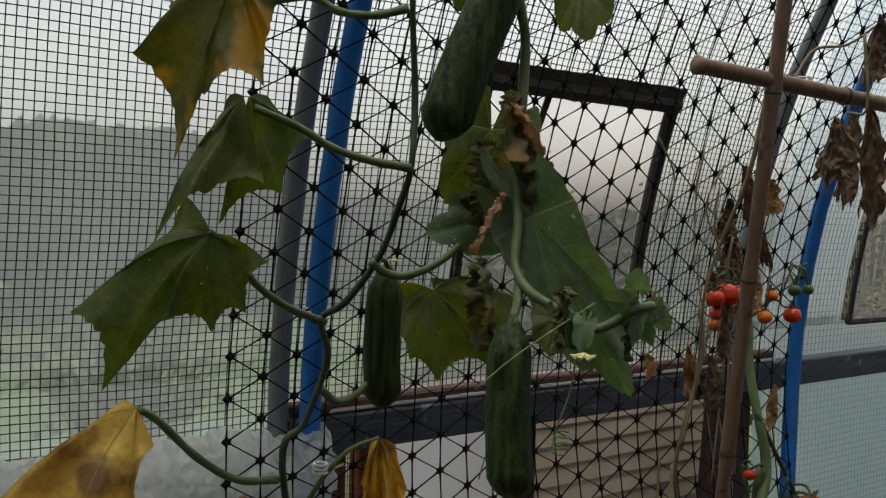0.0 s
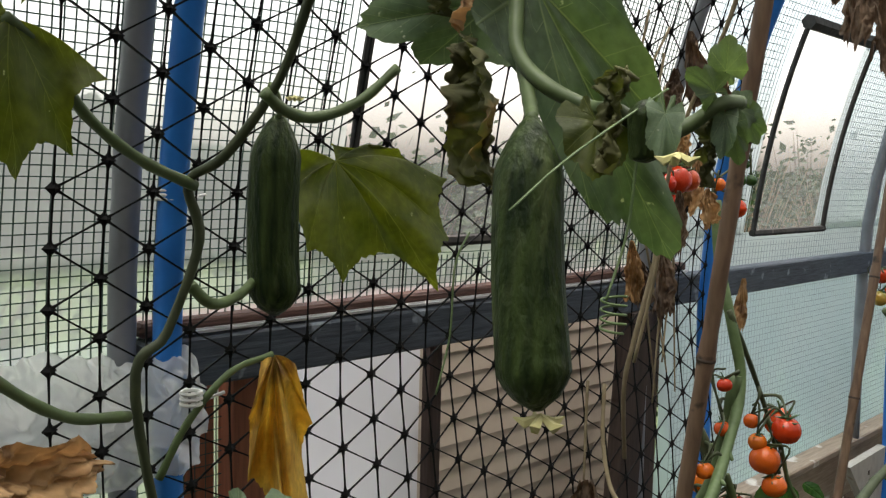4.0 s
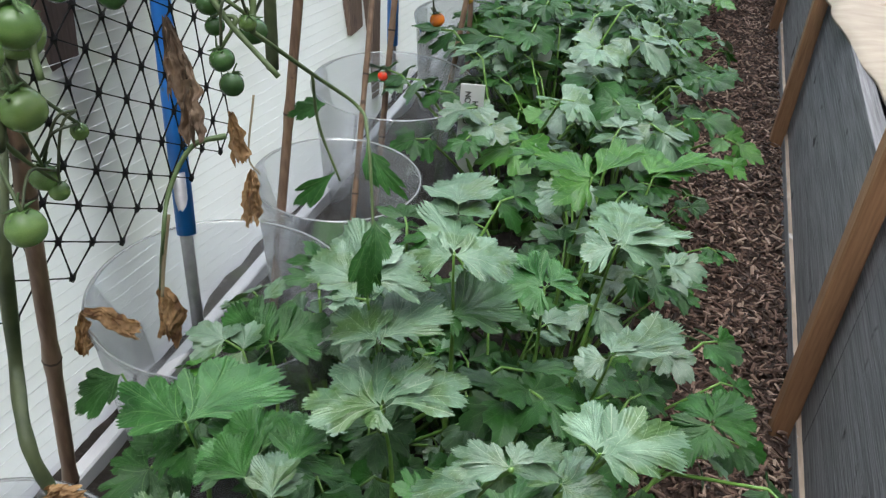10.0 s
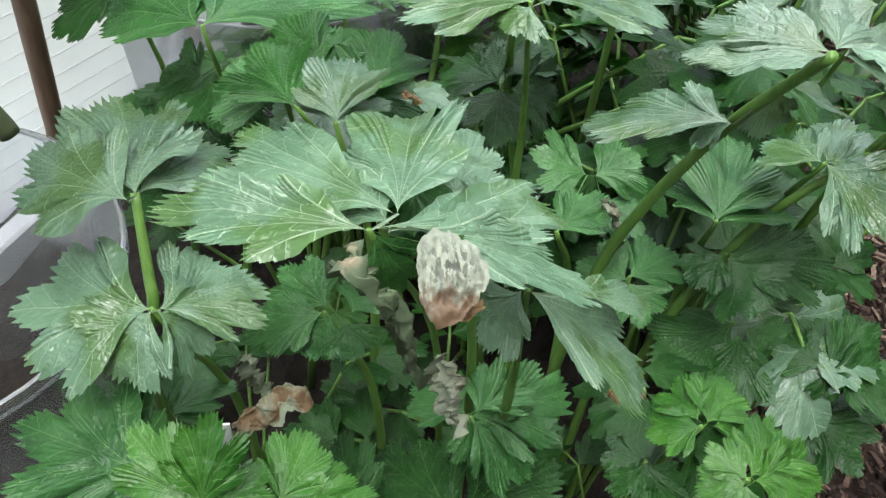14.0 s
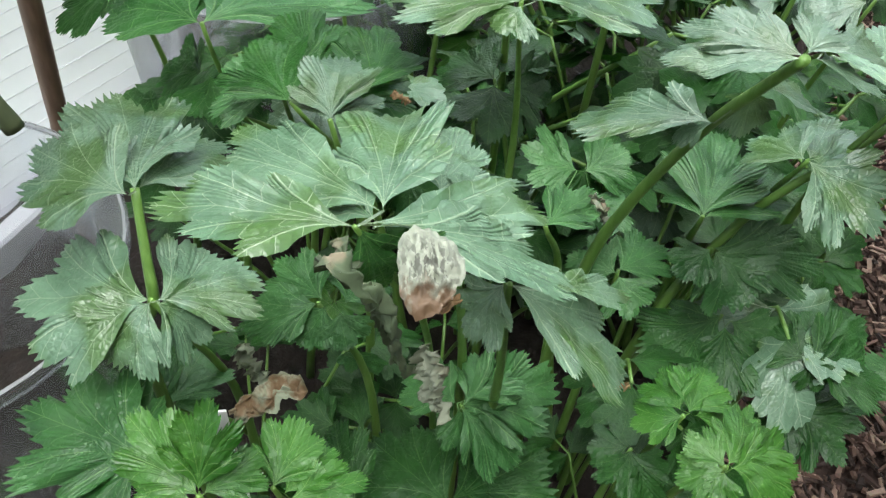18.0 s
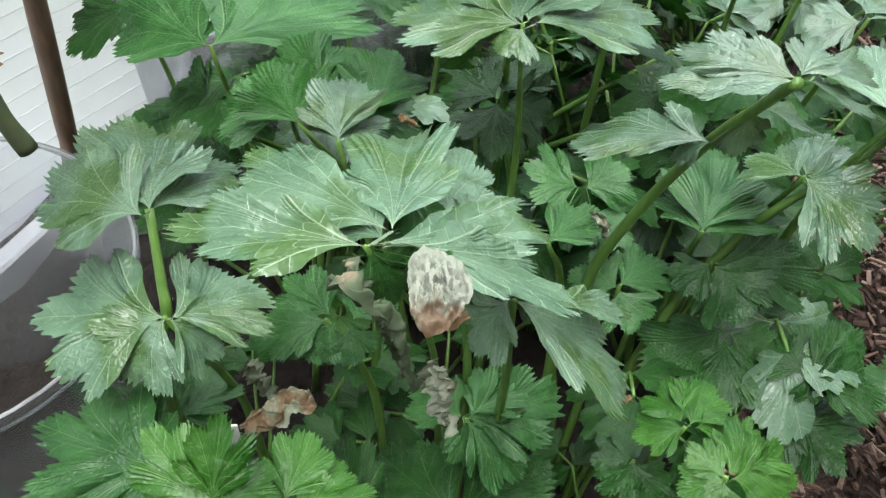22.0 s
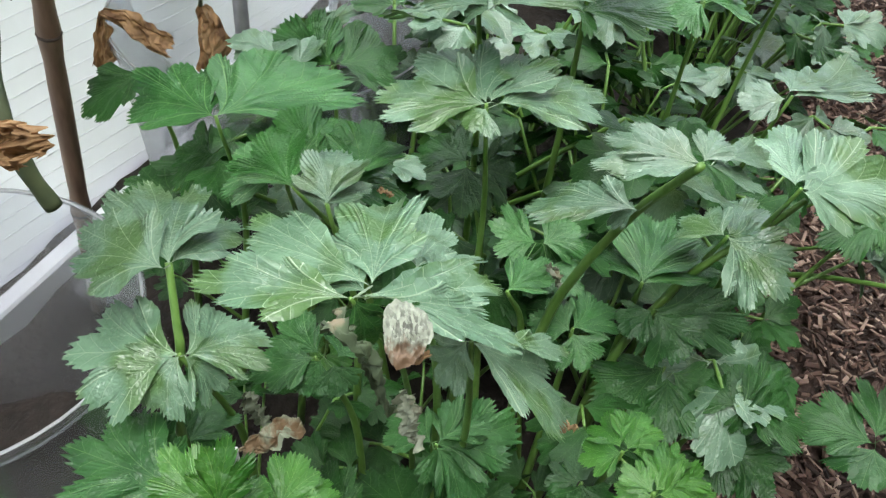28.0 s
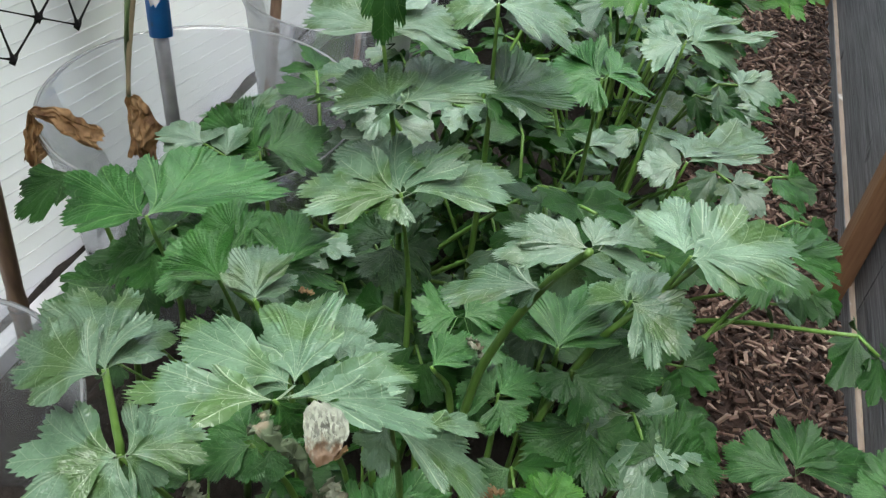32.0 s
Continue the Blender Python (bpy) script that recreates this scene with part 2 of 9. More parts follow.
    nt.links.new(n2.outputs["Fac"], h.inputs[0])
    nt.links.new(veins, h.inputs[1])
    nrm = bump(nt, h.outputs[0], 0.3 if net else 0.5, 0.0012)
    if relief:
        n3 = noise_tex(nt, 95, (1, 1, 1), 2, coord)
        b2 = nt.nodes.new("ShaderNodeBump")
        b2.inputs["Strength"].default_value, b2.inputs["Distance"].default_value = 0.6 * relief, 0.004
        nt.links.new(n3.outputs["Fac"], b2.inputs["Height"])
        nt.links.new(nrm, b2.inputs["Normal"])
        nrm = b2.outputs[0]
    if net:
        vo = nt.nodes.new("ShaderNodeTexVoronoi")
        vo.inputs["Scale"].default_value = 330
        vo.feature = "DISTANCE_TO_EDGE"
        tc = nt.nodes.new("ShaderNodeTexCoord")
        nt.links.new(tc.outputs[coord], vo.inputs["Vector"])
        b3 = nt.nodes.new("ShaderNodeBump")
        b3.inputs["Strength"].default_value, b3.inputs["Distance"].default_value = net, 0.0009
        nt.links.new(ramp(nt, vo.outputs[0], [(0.0, (0, 0, 0)), (0.35, (1, 1, 1))]).outputs[0], b3.inputs["Height"])
        nt.links.new(nrm, b3.inputs["Normal"])
        nrm = b3.outputs[0]
    nt.links.new(nrm, b.inputs["Normal"])
    nt.links.new(b.outputs[0], mixs.inputs[1])
    nt.links.new(tr.outputs[0], mixs.inputs[2])
    nt.links.new(mixs.outputs[0], out.inputs[0])
    return m


def filmmat(name, tint, clear, glossy=0.08, grime=(0.5, 0.5, 0.46), rough=0.35, scale=7, dirty=0.25):
    """Thin translucent plastic: partly see-through, partly scattering, with a soft gloss and grime."""
    m, nt, out = nodes_of(name)
    tp = nt.nodes.new("ShaderNodeBsdfTransparent")
    tp.inputs[0].default_value = (*tint, 1)
    tl = nt.nodes.new("ShaderNodeBsdfTranslucent")
    df = nt.nodes.new("ShaderNodeBsdfDiffuse")
    gl = nt.nodes.new("ShaderNodeBsdfGlossy")
    gl.inputs["Roughness"].default_value = rough
    n1 = noise_tex(nt, scale, (1, 1, 1), 6)
    fac = ramp(nt, n1.outputs["Fac"], [(0.35, (0, 0, 0)), (0.75, (dirty, dirty, dirty))])
    col = mixc(nt, fac.outputs[0], tint, grime)
    nt.links.new(col, tl.inputs[0])
    nt.links.new(col, df.inputs[0])
    m1 = nt.nodes.new("ShaderNodeMixShader")
    m1.inputs[0].default_value = 0.3
    m2 = nt.nodes.new("ShaderNodeMixShader")
    mr = nt.nodes.new("ShaderNodeMapRange")
    mr.inputs[3].default_value, mr.inputs[4].default_value = clear + 0.08, clear - 0.12
    nt.links.new(n1.outputs["Fac"], mr.inputs[0])
    nt.links.new(mr.outputs[0], m2.inputs[0])
    m3 = nt.nodes.new("ShaderNodeMixShader")
    fr = nt.nodes.new("ShaderNodeFresnel")
    fr.inputs[0].default_value = 1.3
    mm = nt.nodes.new("ShaderNodeMath")
    mm.operation = "MULTIPLY_ADD"
    mm.inputs[1].default_value, mm.inputs[2].default_value = 0.6, glossy * 0.3
    nt.links.new(fr.outputs[0], mm.inputs[0])
    nt.links.new(mm.outputs[0], m3.inputs[0])
    nt.links.new(tl.outputs[0], m1.inputs[1])
    nt.links.new(df.outputs[0], m1.inputs[2])
    nt.links.new(m1.outputs[0], m2.inputs[1])
    nt.links.new(tp.outputs[0], m2.inputs[2])
    nt.links.new(m2.outputs[0], m3.inputs[1])
    nt.links.new(gl.outputs[0], m3.inputs[2])
    nt.links.new(m3.outputs[0], out.inputs[0])
    return m


M_FILM = filmmat("mesh_film", (0.89, 0.965, 0.945), 0.68, dirty=0.15)
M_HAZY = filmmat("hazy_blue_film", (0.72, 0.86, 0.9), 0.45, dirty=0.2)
# M_ROOF is tinted dark only to cut the daylight that reaches the inside.
M_ROOF = filmmat("dimming_roof_film", (0.32, 0.335, 0.325), 0.6, dirty=0.6)
M_SKIRT = filmmat("pale_blue_film", (0.62, 0.82, 0.88), 0.38)
M_PANE = filmmat("window_film", (0.93, 0.94, 0.93), 0.86, dirty=0.5)
M_SHEET = filmmat("white_sheet", (0.79, 0.805, 0.84), 0.03, glossy=0.1, dirty=0.35)
M_COLLAR = filmmat("clear_collar", (0.95, 0.96, 0.975), 0.95, glossy=0.2, rough=0.12)
M_RIM = filmmat("collar_rim", (0.93, 0.94, 0.95), 0.6, glossy=0.4, rough=0.15)
M_POLY = filmmat("polycarbonate", (0.62, 0.72, 0.86), 0.48, glossy=0.35, rough=0.18)
M_FLEECE = filmmat("fleece", (0.93, 0.935, 0.93), 0.22, dirty=0.15)
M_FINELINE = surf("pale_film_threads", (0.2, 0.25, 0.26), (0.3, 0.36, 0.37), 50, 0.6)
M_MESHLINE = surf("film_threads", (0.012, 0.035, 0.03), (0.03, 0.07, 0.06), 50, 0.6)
M_NET = surf("black_plastic", (0.002, 0.002, 0.002), (0.006, 0.006, 0.006), 80, 0.6, vary=0.05, spec=0.15)
M_WHITEFILM = filmmat("white_sheeting", (0.9, 0.9, 0.93), 0.06, dirty=0.15)
M_BLUE = surf("blue_pipe", (0.008, 0.125, 0.46), (0.018, 0.21, 0.66), 30, 0.4, spots=(0.06, 0.16, 0.34), spot_scale=45, spot_at=0.7)
M_GREY = surf("grey_pipe", (0.17, 0.18, 0.2), (0.26, 0.27, 0.3), 30, 0.5)
M_STEEL = surf("galvanised_rod", (0.3, 0.3, 0.32), (0.45, 0.45, 0.46), 60, 0.45, metal=0.8)
M_BEAM = surf("stained_beam", (0.018, 0.024, 0.034), (0.11, 0.135, 0.17), 40, 0.7, (8, 0.5, 8), strength=0.6, spots=(0.27, 0.31, 0.36), spot_scale=22, spot_at=0.63)
M_PALE = surf("weathered_timber", (0.22, 0.155, 0.11), (0.46, 0.36, 0.28), 30, 0.8, (6, 0.6, 6), spots=(0.62, 0.58, 0.54), spot_scale=12, spot_at=0.62)
M_GREYWOOD = surf("grey_timber", (0.045, 0.044, 0.048), (0.31, 0.305, 0.315), 40, 0.85, (6, 0.16, 6), strength=0.9, dist=0.004, spots=(0.025, 0.022, 0.022), spot_scale=14, spot_at=0.66)
M_POST = surf("brown_timber", (0.2, 0.1, 0.05), (0.38, 0.2, 0.1), 34, 0.7, (7, 7, 0.5), strength=0.4)
M_RED = surf("red_brown_timber", (0.02, 0.01, 0.01), (0.19, 0.09, 0.068), 44, 0.7, (7, 0.4, 7), strength=0.8, dist=0.004)
M_REDV = surf("red_brown_post", (0.17, 0.055, 0.03), (0.34, 0.12, 0.06), 34, 0.7, (7, 7, 0.5), strength=0.4)
M_DARKWOOD = surf("dark_timber", (0.03, 0.02, 0.018), (0.09, 0.06, 0.05), 34, 0.8, (7, 7, 0.5), strength=0.4)
M_CLAD = surf("beige_cladding", (0.46, 0.385, 0.3), (0.63, 0.55, 0.45), 14, 0.7, vary=0.06)
M_WHITE = surf("white_board", (0.7, 0.7, 0.71), (0.82, 0.82, 0.83), 9, 0.6, vary=0.02)
M_SOIL = surf("dark_compost", (0.006, 0.0045, 0.0035), (0.026, 0.018, 0.014), 60, 0.95, strength=1.0, dist=0.01, spots=(0.4, 0.38, 0.35), spot_scale=150, spot_at=0.74)
M_CHIPBED = surf("chip_bed", (0.025, 0.014, 0.01), (0.08, 0.048, 0.037), 60, 0.95, strength=1.0, dist=0.01)
M_GRASS = surf("grass_ground", (0.03, 0.05, 0.02), (0.08, 0.12, 0.045), 8, 0.9)
M_CANE = surf("bamboo_cane", (0.1, 0.056, 0.036), (0.27, 0.17, 0.112), 36, 0.5, (5, 5, 0.6), spots=(0.03, 0.02, 0.016), spot_scale=22, spot_at=0.63)
M_RAIL = surf("weathered_rail", (0.13, 0.09, 0.07), (0.33, 0.25, 0.2), 30, 0.8, (0.6, 6, 6), spots=(0.06, 0.045, 0.04), spot_scale=12, spot_at=0.66)
M_JOINT = surf("cane_joint", (0.025, 0.017, 0.013), (0.08, 0.052, 0.038), 60, 0.7)

# ---- structure of the tunnel ----
CX, CZ = 0.48, 1.25


def arch(r, a):
    """A point of the arch: a = 0 at the foot of its curved part, pi at the other."""
    return CX - r * math.cos(a), CZ + r * math.sin(a)


ground = part("ground", Geo().grid(40, 40, lambda u, v: ((u - 0.5) * 400, (v - 0.5) * 400, -0.06 + (0.0 if abs(u - 0.5) < 0.03 else 0.5 * noise.noise((u * 9, v * 9, 0))))), M_GRASS)
tagged(ground, "rough grass ground outside the tunnel", "ground", kind="structure")

cover = thing("tunnel_cover", "translucent mesh-reinforced plastic cover of an arched tunnel", "tunnel cover", kind="structure")
WINDOWS = ((0.70, 1.055, 1.385, 1.745), (1.70, 2.03, 1.368, 1.76), (2.72, 3.02, 1.368, 1.74))


def in_window(y, z):
    return any(a < y < b and c < z < d for a, b, c, d in WINDOWS)


def ang(z):
    return math.asin((z - CZ) / 1.5)


ys = sorted(list(np.linspace(-1.6, 5.0, 60)) + [k for w in WINDOWS for k in w[:2]])
aa = sorted(list(np.linspace(0, math.pi, 44)) + [ang(k) for w in WINDOWS for k in w[2:]])
g = Geo()
vs = []
for a in aa:
    for y in ys:
        x, z = arch(1.5 + 0.003 * noise.noise((y * 3, a * 6, 0)), a)
        vs.append((x, y, z))
fs = []
for j in range(len(aa) - 1):
    for i in range(len(ys) - 1):
        ym, zm = (ys[i] + ys[i + 1]) / 2, arch(1.5, (aa[j] + aa[j + 1]) / 2)[1]
        if not (aa[j] < 1 and in_window(ym, zm)):
            k = j * len(ys) + i
            fs.append((k, k + 1, k + 1 + len(ys), k + len(ys)))
west = [q for q in fs if q[0] // len(ys) < 0.42 * len(aa)]
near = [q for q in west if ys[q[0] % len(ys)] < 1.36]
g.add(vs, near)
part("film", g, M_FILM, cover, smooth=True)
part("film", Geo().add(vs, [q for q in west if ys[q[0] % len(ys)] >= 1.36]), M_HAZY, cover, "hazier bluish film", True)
# the roof is out of view; its dark tint dims the interior
part("roof_film", Geo().add(vs, [q for q in fs if q[0] // len(ys) >= 0.42 * len(aa)]), M_ROOF, cover, "greyed film out of view that dims the inside", True)
# threads cast into the film, on the side that the walk sees
g = Geo()


def thread(pts, th=0.00078):
    run = []
    for p in pts + [None]:
        if p is None or in_window(p[1], p[2]):
            if len(run) > 1:
                g.tube(run, th, 4, False)
            run = []
        else:
            run.append(p)


for i in range(270):
    y = -1.3 + i * 0.0099
    thread([(arch(1.497, a)[0], y + 0.007 * noise.noise((y * 4, a * 7, 1)), arch(1.497, a)[1]) for a in np.linspace(0.0, 0.75, 40)])
for i in range(114):
    x, z = arch(1.497, i * 0.0099 / 1.5)
    thread([(x, y, z + 0.007 * noise.noise((y * 4, i * 0.047, 5))) for y in np.linspace(-1.3, 1.37, 90)])
tagged(part("reinforcing_threads", g, M_MESHLINE, cover), "fine dark square grid of threads", kind="stuff")
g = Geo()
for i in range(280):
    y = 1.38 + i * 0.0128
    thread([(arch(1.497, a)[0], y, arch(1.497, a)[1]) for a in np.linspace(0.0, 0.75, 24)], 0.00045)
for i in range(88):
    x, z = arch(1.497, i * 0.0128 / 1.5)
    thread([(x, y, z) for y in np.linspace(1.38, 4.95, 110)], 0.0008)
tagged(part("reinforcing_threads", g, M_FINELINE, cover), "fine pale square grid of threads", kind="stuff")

# side wall below the long beam
skirt = thing("side_panel", "pale blue translucent mesh film below the long beam", "wall panel", kind="structure")
g = Geo().grid(40, 6, lambda u, v: (-1.045 + 0.006 * noise.noise((u * 20, v * 3, 2)), 1.46 + 3.5 * u, 0.8 + 0.47 * v))
part("film", g, M_SKIRT, skirt, smooth=True)
g = Geo()
for i in range(255):
    y = 1.5 + i * 0.0128
    g.tube([(-1.04, y, 0.82), (-1.04, y, 1.26)], 0.00035, 4, False)
for i in range(34):
    g.tube([(-1.04, 1.5, 0.825 + i * 0.0128), (-1.04, 4.8, 0.825 + i * 0.0128)], 0.0006, 4, False)
tagged(part("reinforcing_threads", g, M_FINELINE, skirt), kind="stuff")
g = Geo().grid(40, 12, lambda u, v: (-1.06 + 0.004 * noise.noise((u * 20, v * 3, 2)), -1.5 + 2.1 * u, -0.05 + 1.35 * v))
part("film", g, M_FILM, skirt, smooth=True)
g = Geo()
for i in range(165):
    y = -1.5 + i * 0.0128
    g.tube([(-1.055, y, 0.6), (-1.055, y, 1.27)], 0.0007, 4, False)
for i in range(52):
    g.tube([(-1.055, -1.5, 0.61 + i * 0.0128), (-1.055, 0.6, 0.61 + i * 0.0128)], 0.0007, 4, False)
tagged(part("reinforcing_threads", g, M_MESHLINE, skirt), kind="stuff")


def timber(name, a, b, w, h, mat, label, category="beam", kind="structure", bev=0.003, parent=None):
    """A sawn timber from a to b, w wide and h high across."""
    a, b = Vector(a), Vector(b)
    d = b - a
    rot = d.to_track_quat("Y", "Z").to_matrix().to_4x4()
    geo = Geo().box((0, 0, 0), (w, d.length, h), None, bev)
    geo.v = [tuple(rot @ (Vector(p) + Vector((0, 0, 0.0)))  + (a + b) / 2) for p in geo.v]
    ob = part(name, geo, mat, parent)
    return ob if parent else tagged(ob, label, category, kind=kind)


timber("beam", (-1.005, 0.46, 1.279), (-1.005, 5.0, 1.279), 0.035, 0.05, M_BEAM, "long dark blue-stained timber beam with pale scuffs")
timber("beam_cap", (-1.02, 0.46, 1.314), (-1.02, 1.45, 1.318), 0.05, 0.014, M_RED, "thin weathered wooden cap strip along the beam", "trim")
timber("white_strip", (-0.992, 0.5, 1.3095), (-0.992, 1.45, 1.3105), 0.004, 0.005, M_WHITE, "thin white plastic edge strip on the beam", "trim")
timber("baseboard", (-1.02, 1.3, 0.757), (-1.02, 5.0, 0.757), 0.03, 0.135, M_PALE, "pale weathered timber baseboard along the wall", "baseboard")
timber("baseboard_cap", (-1.012, 1.5, 0.832), (-1.012, 5.0, 0.832), 0.05, 0.018, M_PALE, "thin weathered batten on top of the baseboard", "trim")

# panels behind the netting
wp = part("white_panel", Geo().box((-1.052, 0.757, 1.0), (0.003, 0.232, 0.51), None, 0.0008), M_WHITEFILM)
tagged(wp, "plain white plastic sheet behind the black netting", "panel", kind="structure")
timber("red_post", (-1.05, 0.605, 0.4), (-1.05, 0.605, 1.254), 0.03, 0.05, M_REDV, "red-brown stained upright timber under the beam", "post")
timber("red_post", (-1.07, 0.545, 0.4), (-1.07, 0.545, 1.254), 0.03, 0.055, M_REDV, "red-brown stained upright timber under the beam", "post")
timber("dark_post", (-1.04, 0.885, 0.7), (-1.04, 0.885, 1.254), 0.02, 0.022, M_DARKWOOD, "narrow dark timber upright beside the white board", "post")
timber("dark_post", (-1.0, 1.225, 0.05), (-1.0, 1.305, 1.254), 0.03, 0.06, M_DARKWOOD, "dark weathered upright post under the beam", "post")
timber("dark_post", (-1.03, 1.37, 0.4), (-1.03, 1.37, 1.254), 0.02, 0.1, M_DARKWOOD, "dark weathered upright post under the beam", "post")
clad = thing("cladding", "beige horizontal lap cladding seen through black netting", "cladding", kind="structure")
part("backing", Geo().box((-1.13, 1.2, 0.97), (0.01, 0.64, 0.58)), M_CLAD, clad)
lap = Geo().box((0, 0, 0), (0.008, 0.62, 0.036), None, 0.001).mesh("board", M_CLAD)
for i in range(16):
    z = 0.735 + i * 0.035
    b = part("board", lap, None, clad)
    b.matrix_world = pose(-1.112, 1.2, z, 0, -4, 0)
timber("red_beam", (-1.06, 0.5, 0.72), (-1.06, 1.45, 0.72), 0.05, 0.06, M_RED, "red-brown stained horizontal timber below the cladding")
timber("red_beam", (-1.07, 0.5, 0.64), (-1.07, 1.45, 0.64), 0.05, 0.05, M_RED, "red-brown stained horizontal timber below the cladding")
# white sheets that line the lower wall and lean out to the bed
sheet = thing("wall_lining", "white fluted plastic sheet lining the lower wall behind the bed", "lining", kind="structure")
def lining(u, v):
    y = -0.6 + 5.6 * u
    k = 0.0
    return (-1.0 + 0.115 * (1 - v) + k + 0.012 * noise.noise((y * 3, v * 2, 0)), y, 0.12 + 0.58 * v)
part("sheet", Geo().grid(160, 130, lining), M_SHEET, sheet, smooth=True)

M_RIB = surf("sheet_ribs", (0.62, 0.63, 0.66), (0.72, 0.73, 0.75), 20, 0.5)
ribs = Geo()
for i in range(58):
    c0 = -0.02 + i * 0.018
    line = []
    for k in range(60):
        y = -0.55 + 5.5 * k / 59
        v = (c0 - 0.11 * y) / 0.56
        if 0.01 < v < 0.99:
            line.append((-1.0 + 0.115 * (1 - v) + 0.0015 + 0.012 * noise.noise((y * 3, v * 2, 0)), y, 0.12 + 0.58 * v))
    if len(line) > 2:
        ribs.tube(line, 0.0007, 4, False)
tagged(part("flute_ribs", ribs, M_RIB, sheet), kind="stuff")

# ---- the bed, the path, the timber edge ----
soil = part("bed_soil", Geo().grid(60, 110, lambda u, v: (-0.92 + 0.71 * u, -1.0 + 6.0 * v, 0.16 + 0.02 * noise.noise((u * 9, v * 60, 0)) + 0.012 * noise.noise((u * 40, v * 300, 5)))), M_SOIL, smooth=True)
tagged(soil, "dark crumbly compost of the planting bed", "soil", kind="structure")
timber("back_strip", (-0.85, -0.6, 0.165), (-0.85, 4.9, 0.165), 0.022, 0.05, M_RIB, "pale plastic strip along the foot of the white lining", "edging")
timber("bed_edge", (-0.205, -1.0, 0.065), (-0.205, 4.9, 0.065), 0.016, 0.17, M_DARKWOOD, "thin weathered board edging the planting bed", "edging")
path = part("path", Geo().grid(40, 240, lambda u, v: (-0.2 + 0.36 * u, -1.5 + 6.5 * v, -0.008 + 0.008 * noise.noise((u * 12, v * 120, 0)))), M_CHIPBED, smooth=True)
tagged(path, "brown wood-chip path between bed and timber board", "path", kind="structure")

bench = thing("timber_edge", "grey weathered timber boards on edge beside the path", "raised bed", kind="structure")
for z0, z1, off in ((-0.02, 0.47, 0.0),):
    for y0, y1 in ((-1.5, 1.55), (1.553, 5.0)):
        b = part("board", Geo().box((0.132 + off, (y0 + y1) / 2, (z0 + z1) / 2), (0.03, y1 - y0, z1 - z0), None, 0.0012), M_GREYWOOD, bench)
part("kickboard", Geo().box((0.1115, 1.75, 0.01), (0.009, 6.4, 0.06), None, 0.001), M_GREYWOOD, bench)
# light on the kickboard's top edge is put in as a paler timber colour
part("edge_strip", Geo().grid(260, 2, lambda u, v: Vector((0.1075 + 0.0085 * v, -1.45 + 6.4 * u, 0.0425 + 0.003 * noise.noise((u * 90, v, 2))))), M_PALE, bench, "top edge of the low kickboard, coloured pale as if lit", True)
for i, y in enumerate((0.5, 1.62, 2.8, 3.82)):
    timber("post", (0.092, y + 0.01, -0.01), (0.092 + (0.0 if i else 0.0), y - 0.05, 1.9), 0.036, 0.044, M_POST, "brown upright timber post standing against the boards", "post", kind="structure")
# the far side and the ends; unseen dark walls are added to block light
part_r = part("wall_east", Geo().box((1.98, 1.7, 0.9), (0.04, 6.6, 1.95)), M_DARKWOOD)
tagged(part_r, "unseen dark wall added on the far side to block light", "wall", kind="structure")
bedr = part("raised_bed_soil", Geo().grid(30, 80, lambda u, v: (0.15 + 1.84 * u, -1.5 + 6.5 * v, 0.3 + 0.03 * noise.noise((u * 8, v * 20, 7)))), M_SOIL, smooth=True)
tagged(bedr, "dark soil of the raised bed behind the boards", "soil", kind="structure")
back_block = part("wall_south", Geo().box((0.5, -1.55, 1.3), (3.1, 0.03, 2.7)), M_DARKWOOD)
tagged(back_block, "unseen dark wall added behind the walk to block light", "wall", kind="structure")

# end wall with fluted plastic
endw = thing("wall_north", "timber-framed end wall with fluted clear plastic sheets", "wall", kind="structure")
def flute(z0, z1):
    return lambda u, v: (-1.0 + 3.0 * u, 5.02 + 0.006 * math.cos((z0 + (z1 - z0) * v) / 0.028 * 2 * math.pi), z0 + (z1 - z0) * v)
part("fluted_sheet", Geo().grid(6, 160, flute(0.26, 0.82)), M_POLY, endw, smooth=True)
part("fluted_sheet", Geo().grid(6, 280, flute(0.95, 2.7)), M_POLY, endw, smooth=True)
for z, h, y in ((0.838, 0.085, 4.99), (0.92, 0.075, 5.0), (0.19, 0.14, 5.0), (0.045, 0.14, 5.005), (1.5, 0.07, 5.0)):
    part("rail", Geo().box((0.5, y, z), (3.0, 0.045, h), None, 0.004), M_RAIL, endw)
for x in (-0.95, 0.16, 1.2):
    part("upright", Geo().box((x, 5.005, 1.75), (0.05, 0.04, 1.58), None, 0.004), M_RAIL, endw)

# ---- hoops ----
def hoop(y0, y1, r, rad, mat, name, label, foot):
    pts = [(foot[0], y0, foot[1])]
    top = (CX - r, y1, CZ)
    for k in (0.25, 0.5, 0.75):
        pts.append(tuple(p + (q - p) * k for p, q in zip(pts[0], top)))
    pts += [(arch(r, a)[0], y1, arch(r, a)[1]) for a in np.linspace(0, math.pi, 40)]
    pts.append((2 * CX + 1 - foot[0] - 1, y0, foot[1]))
    return tagged(part(name, Geo().tube(pts, rad, 12), mat, smooth=True), label, "hoop", "tunnel hoops", kind="structure")


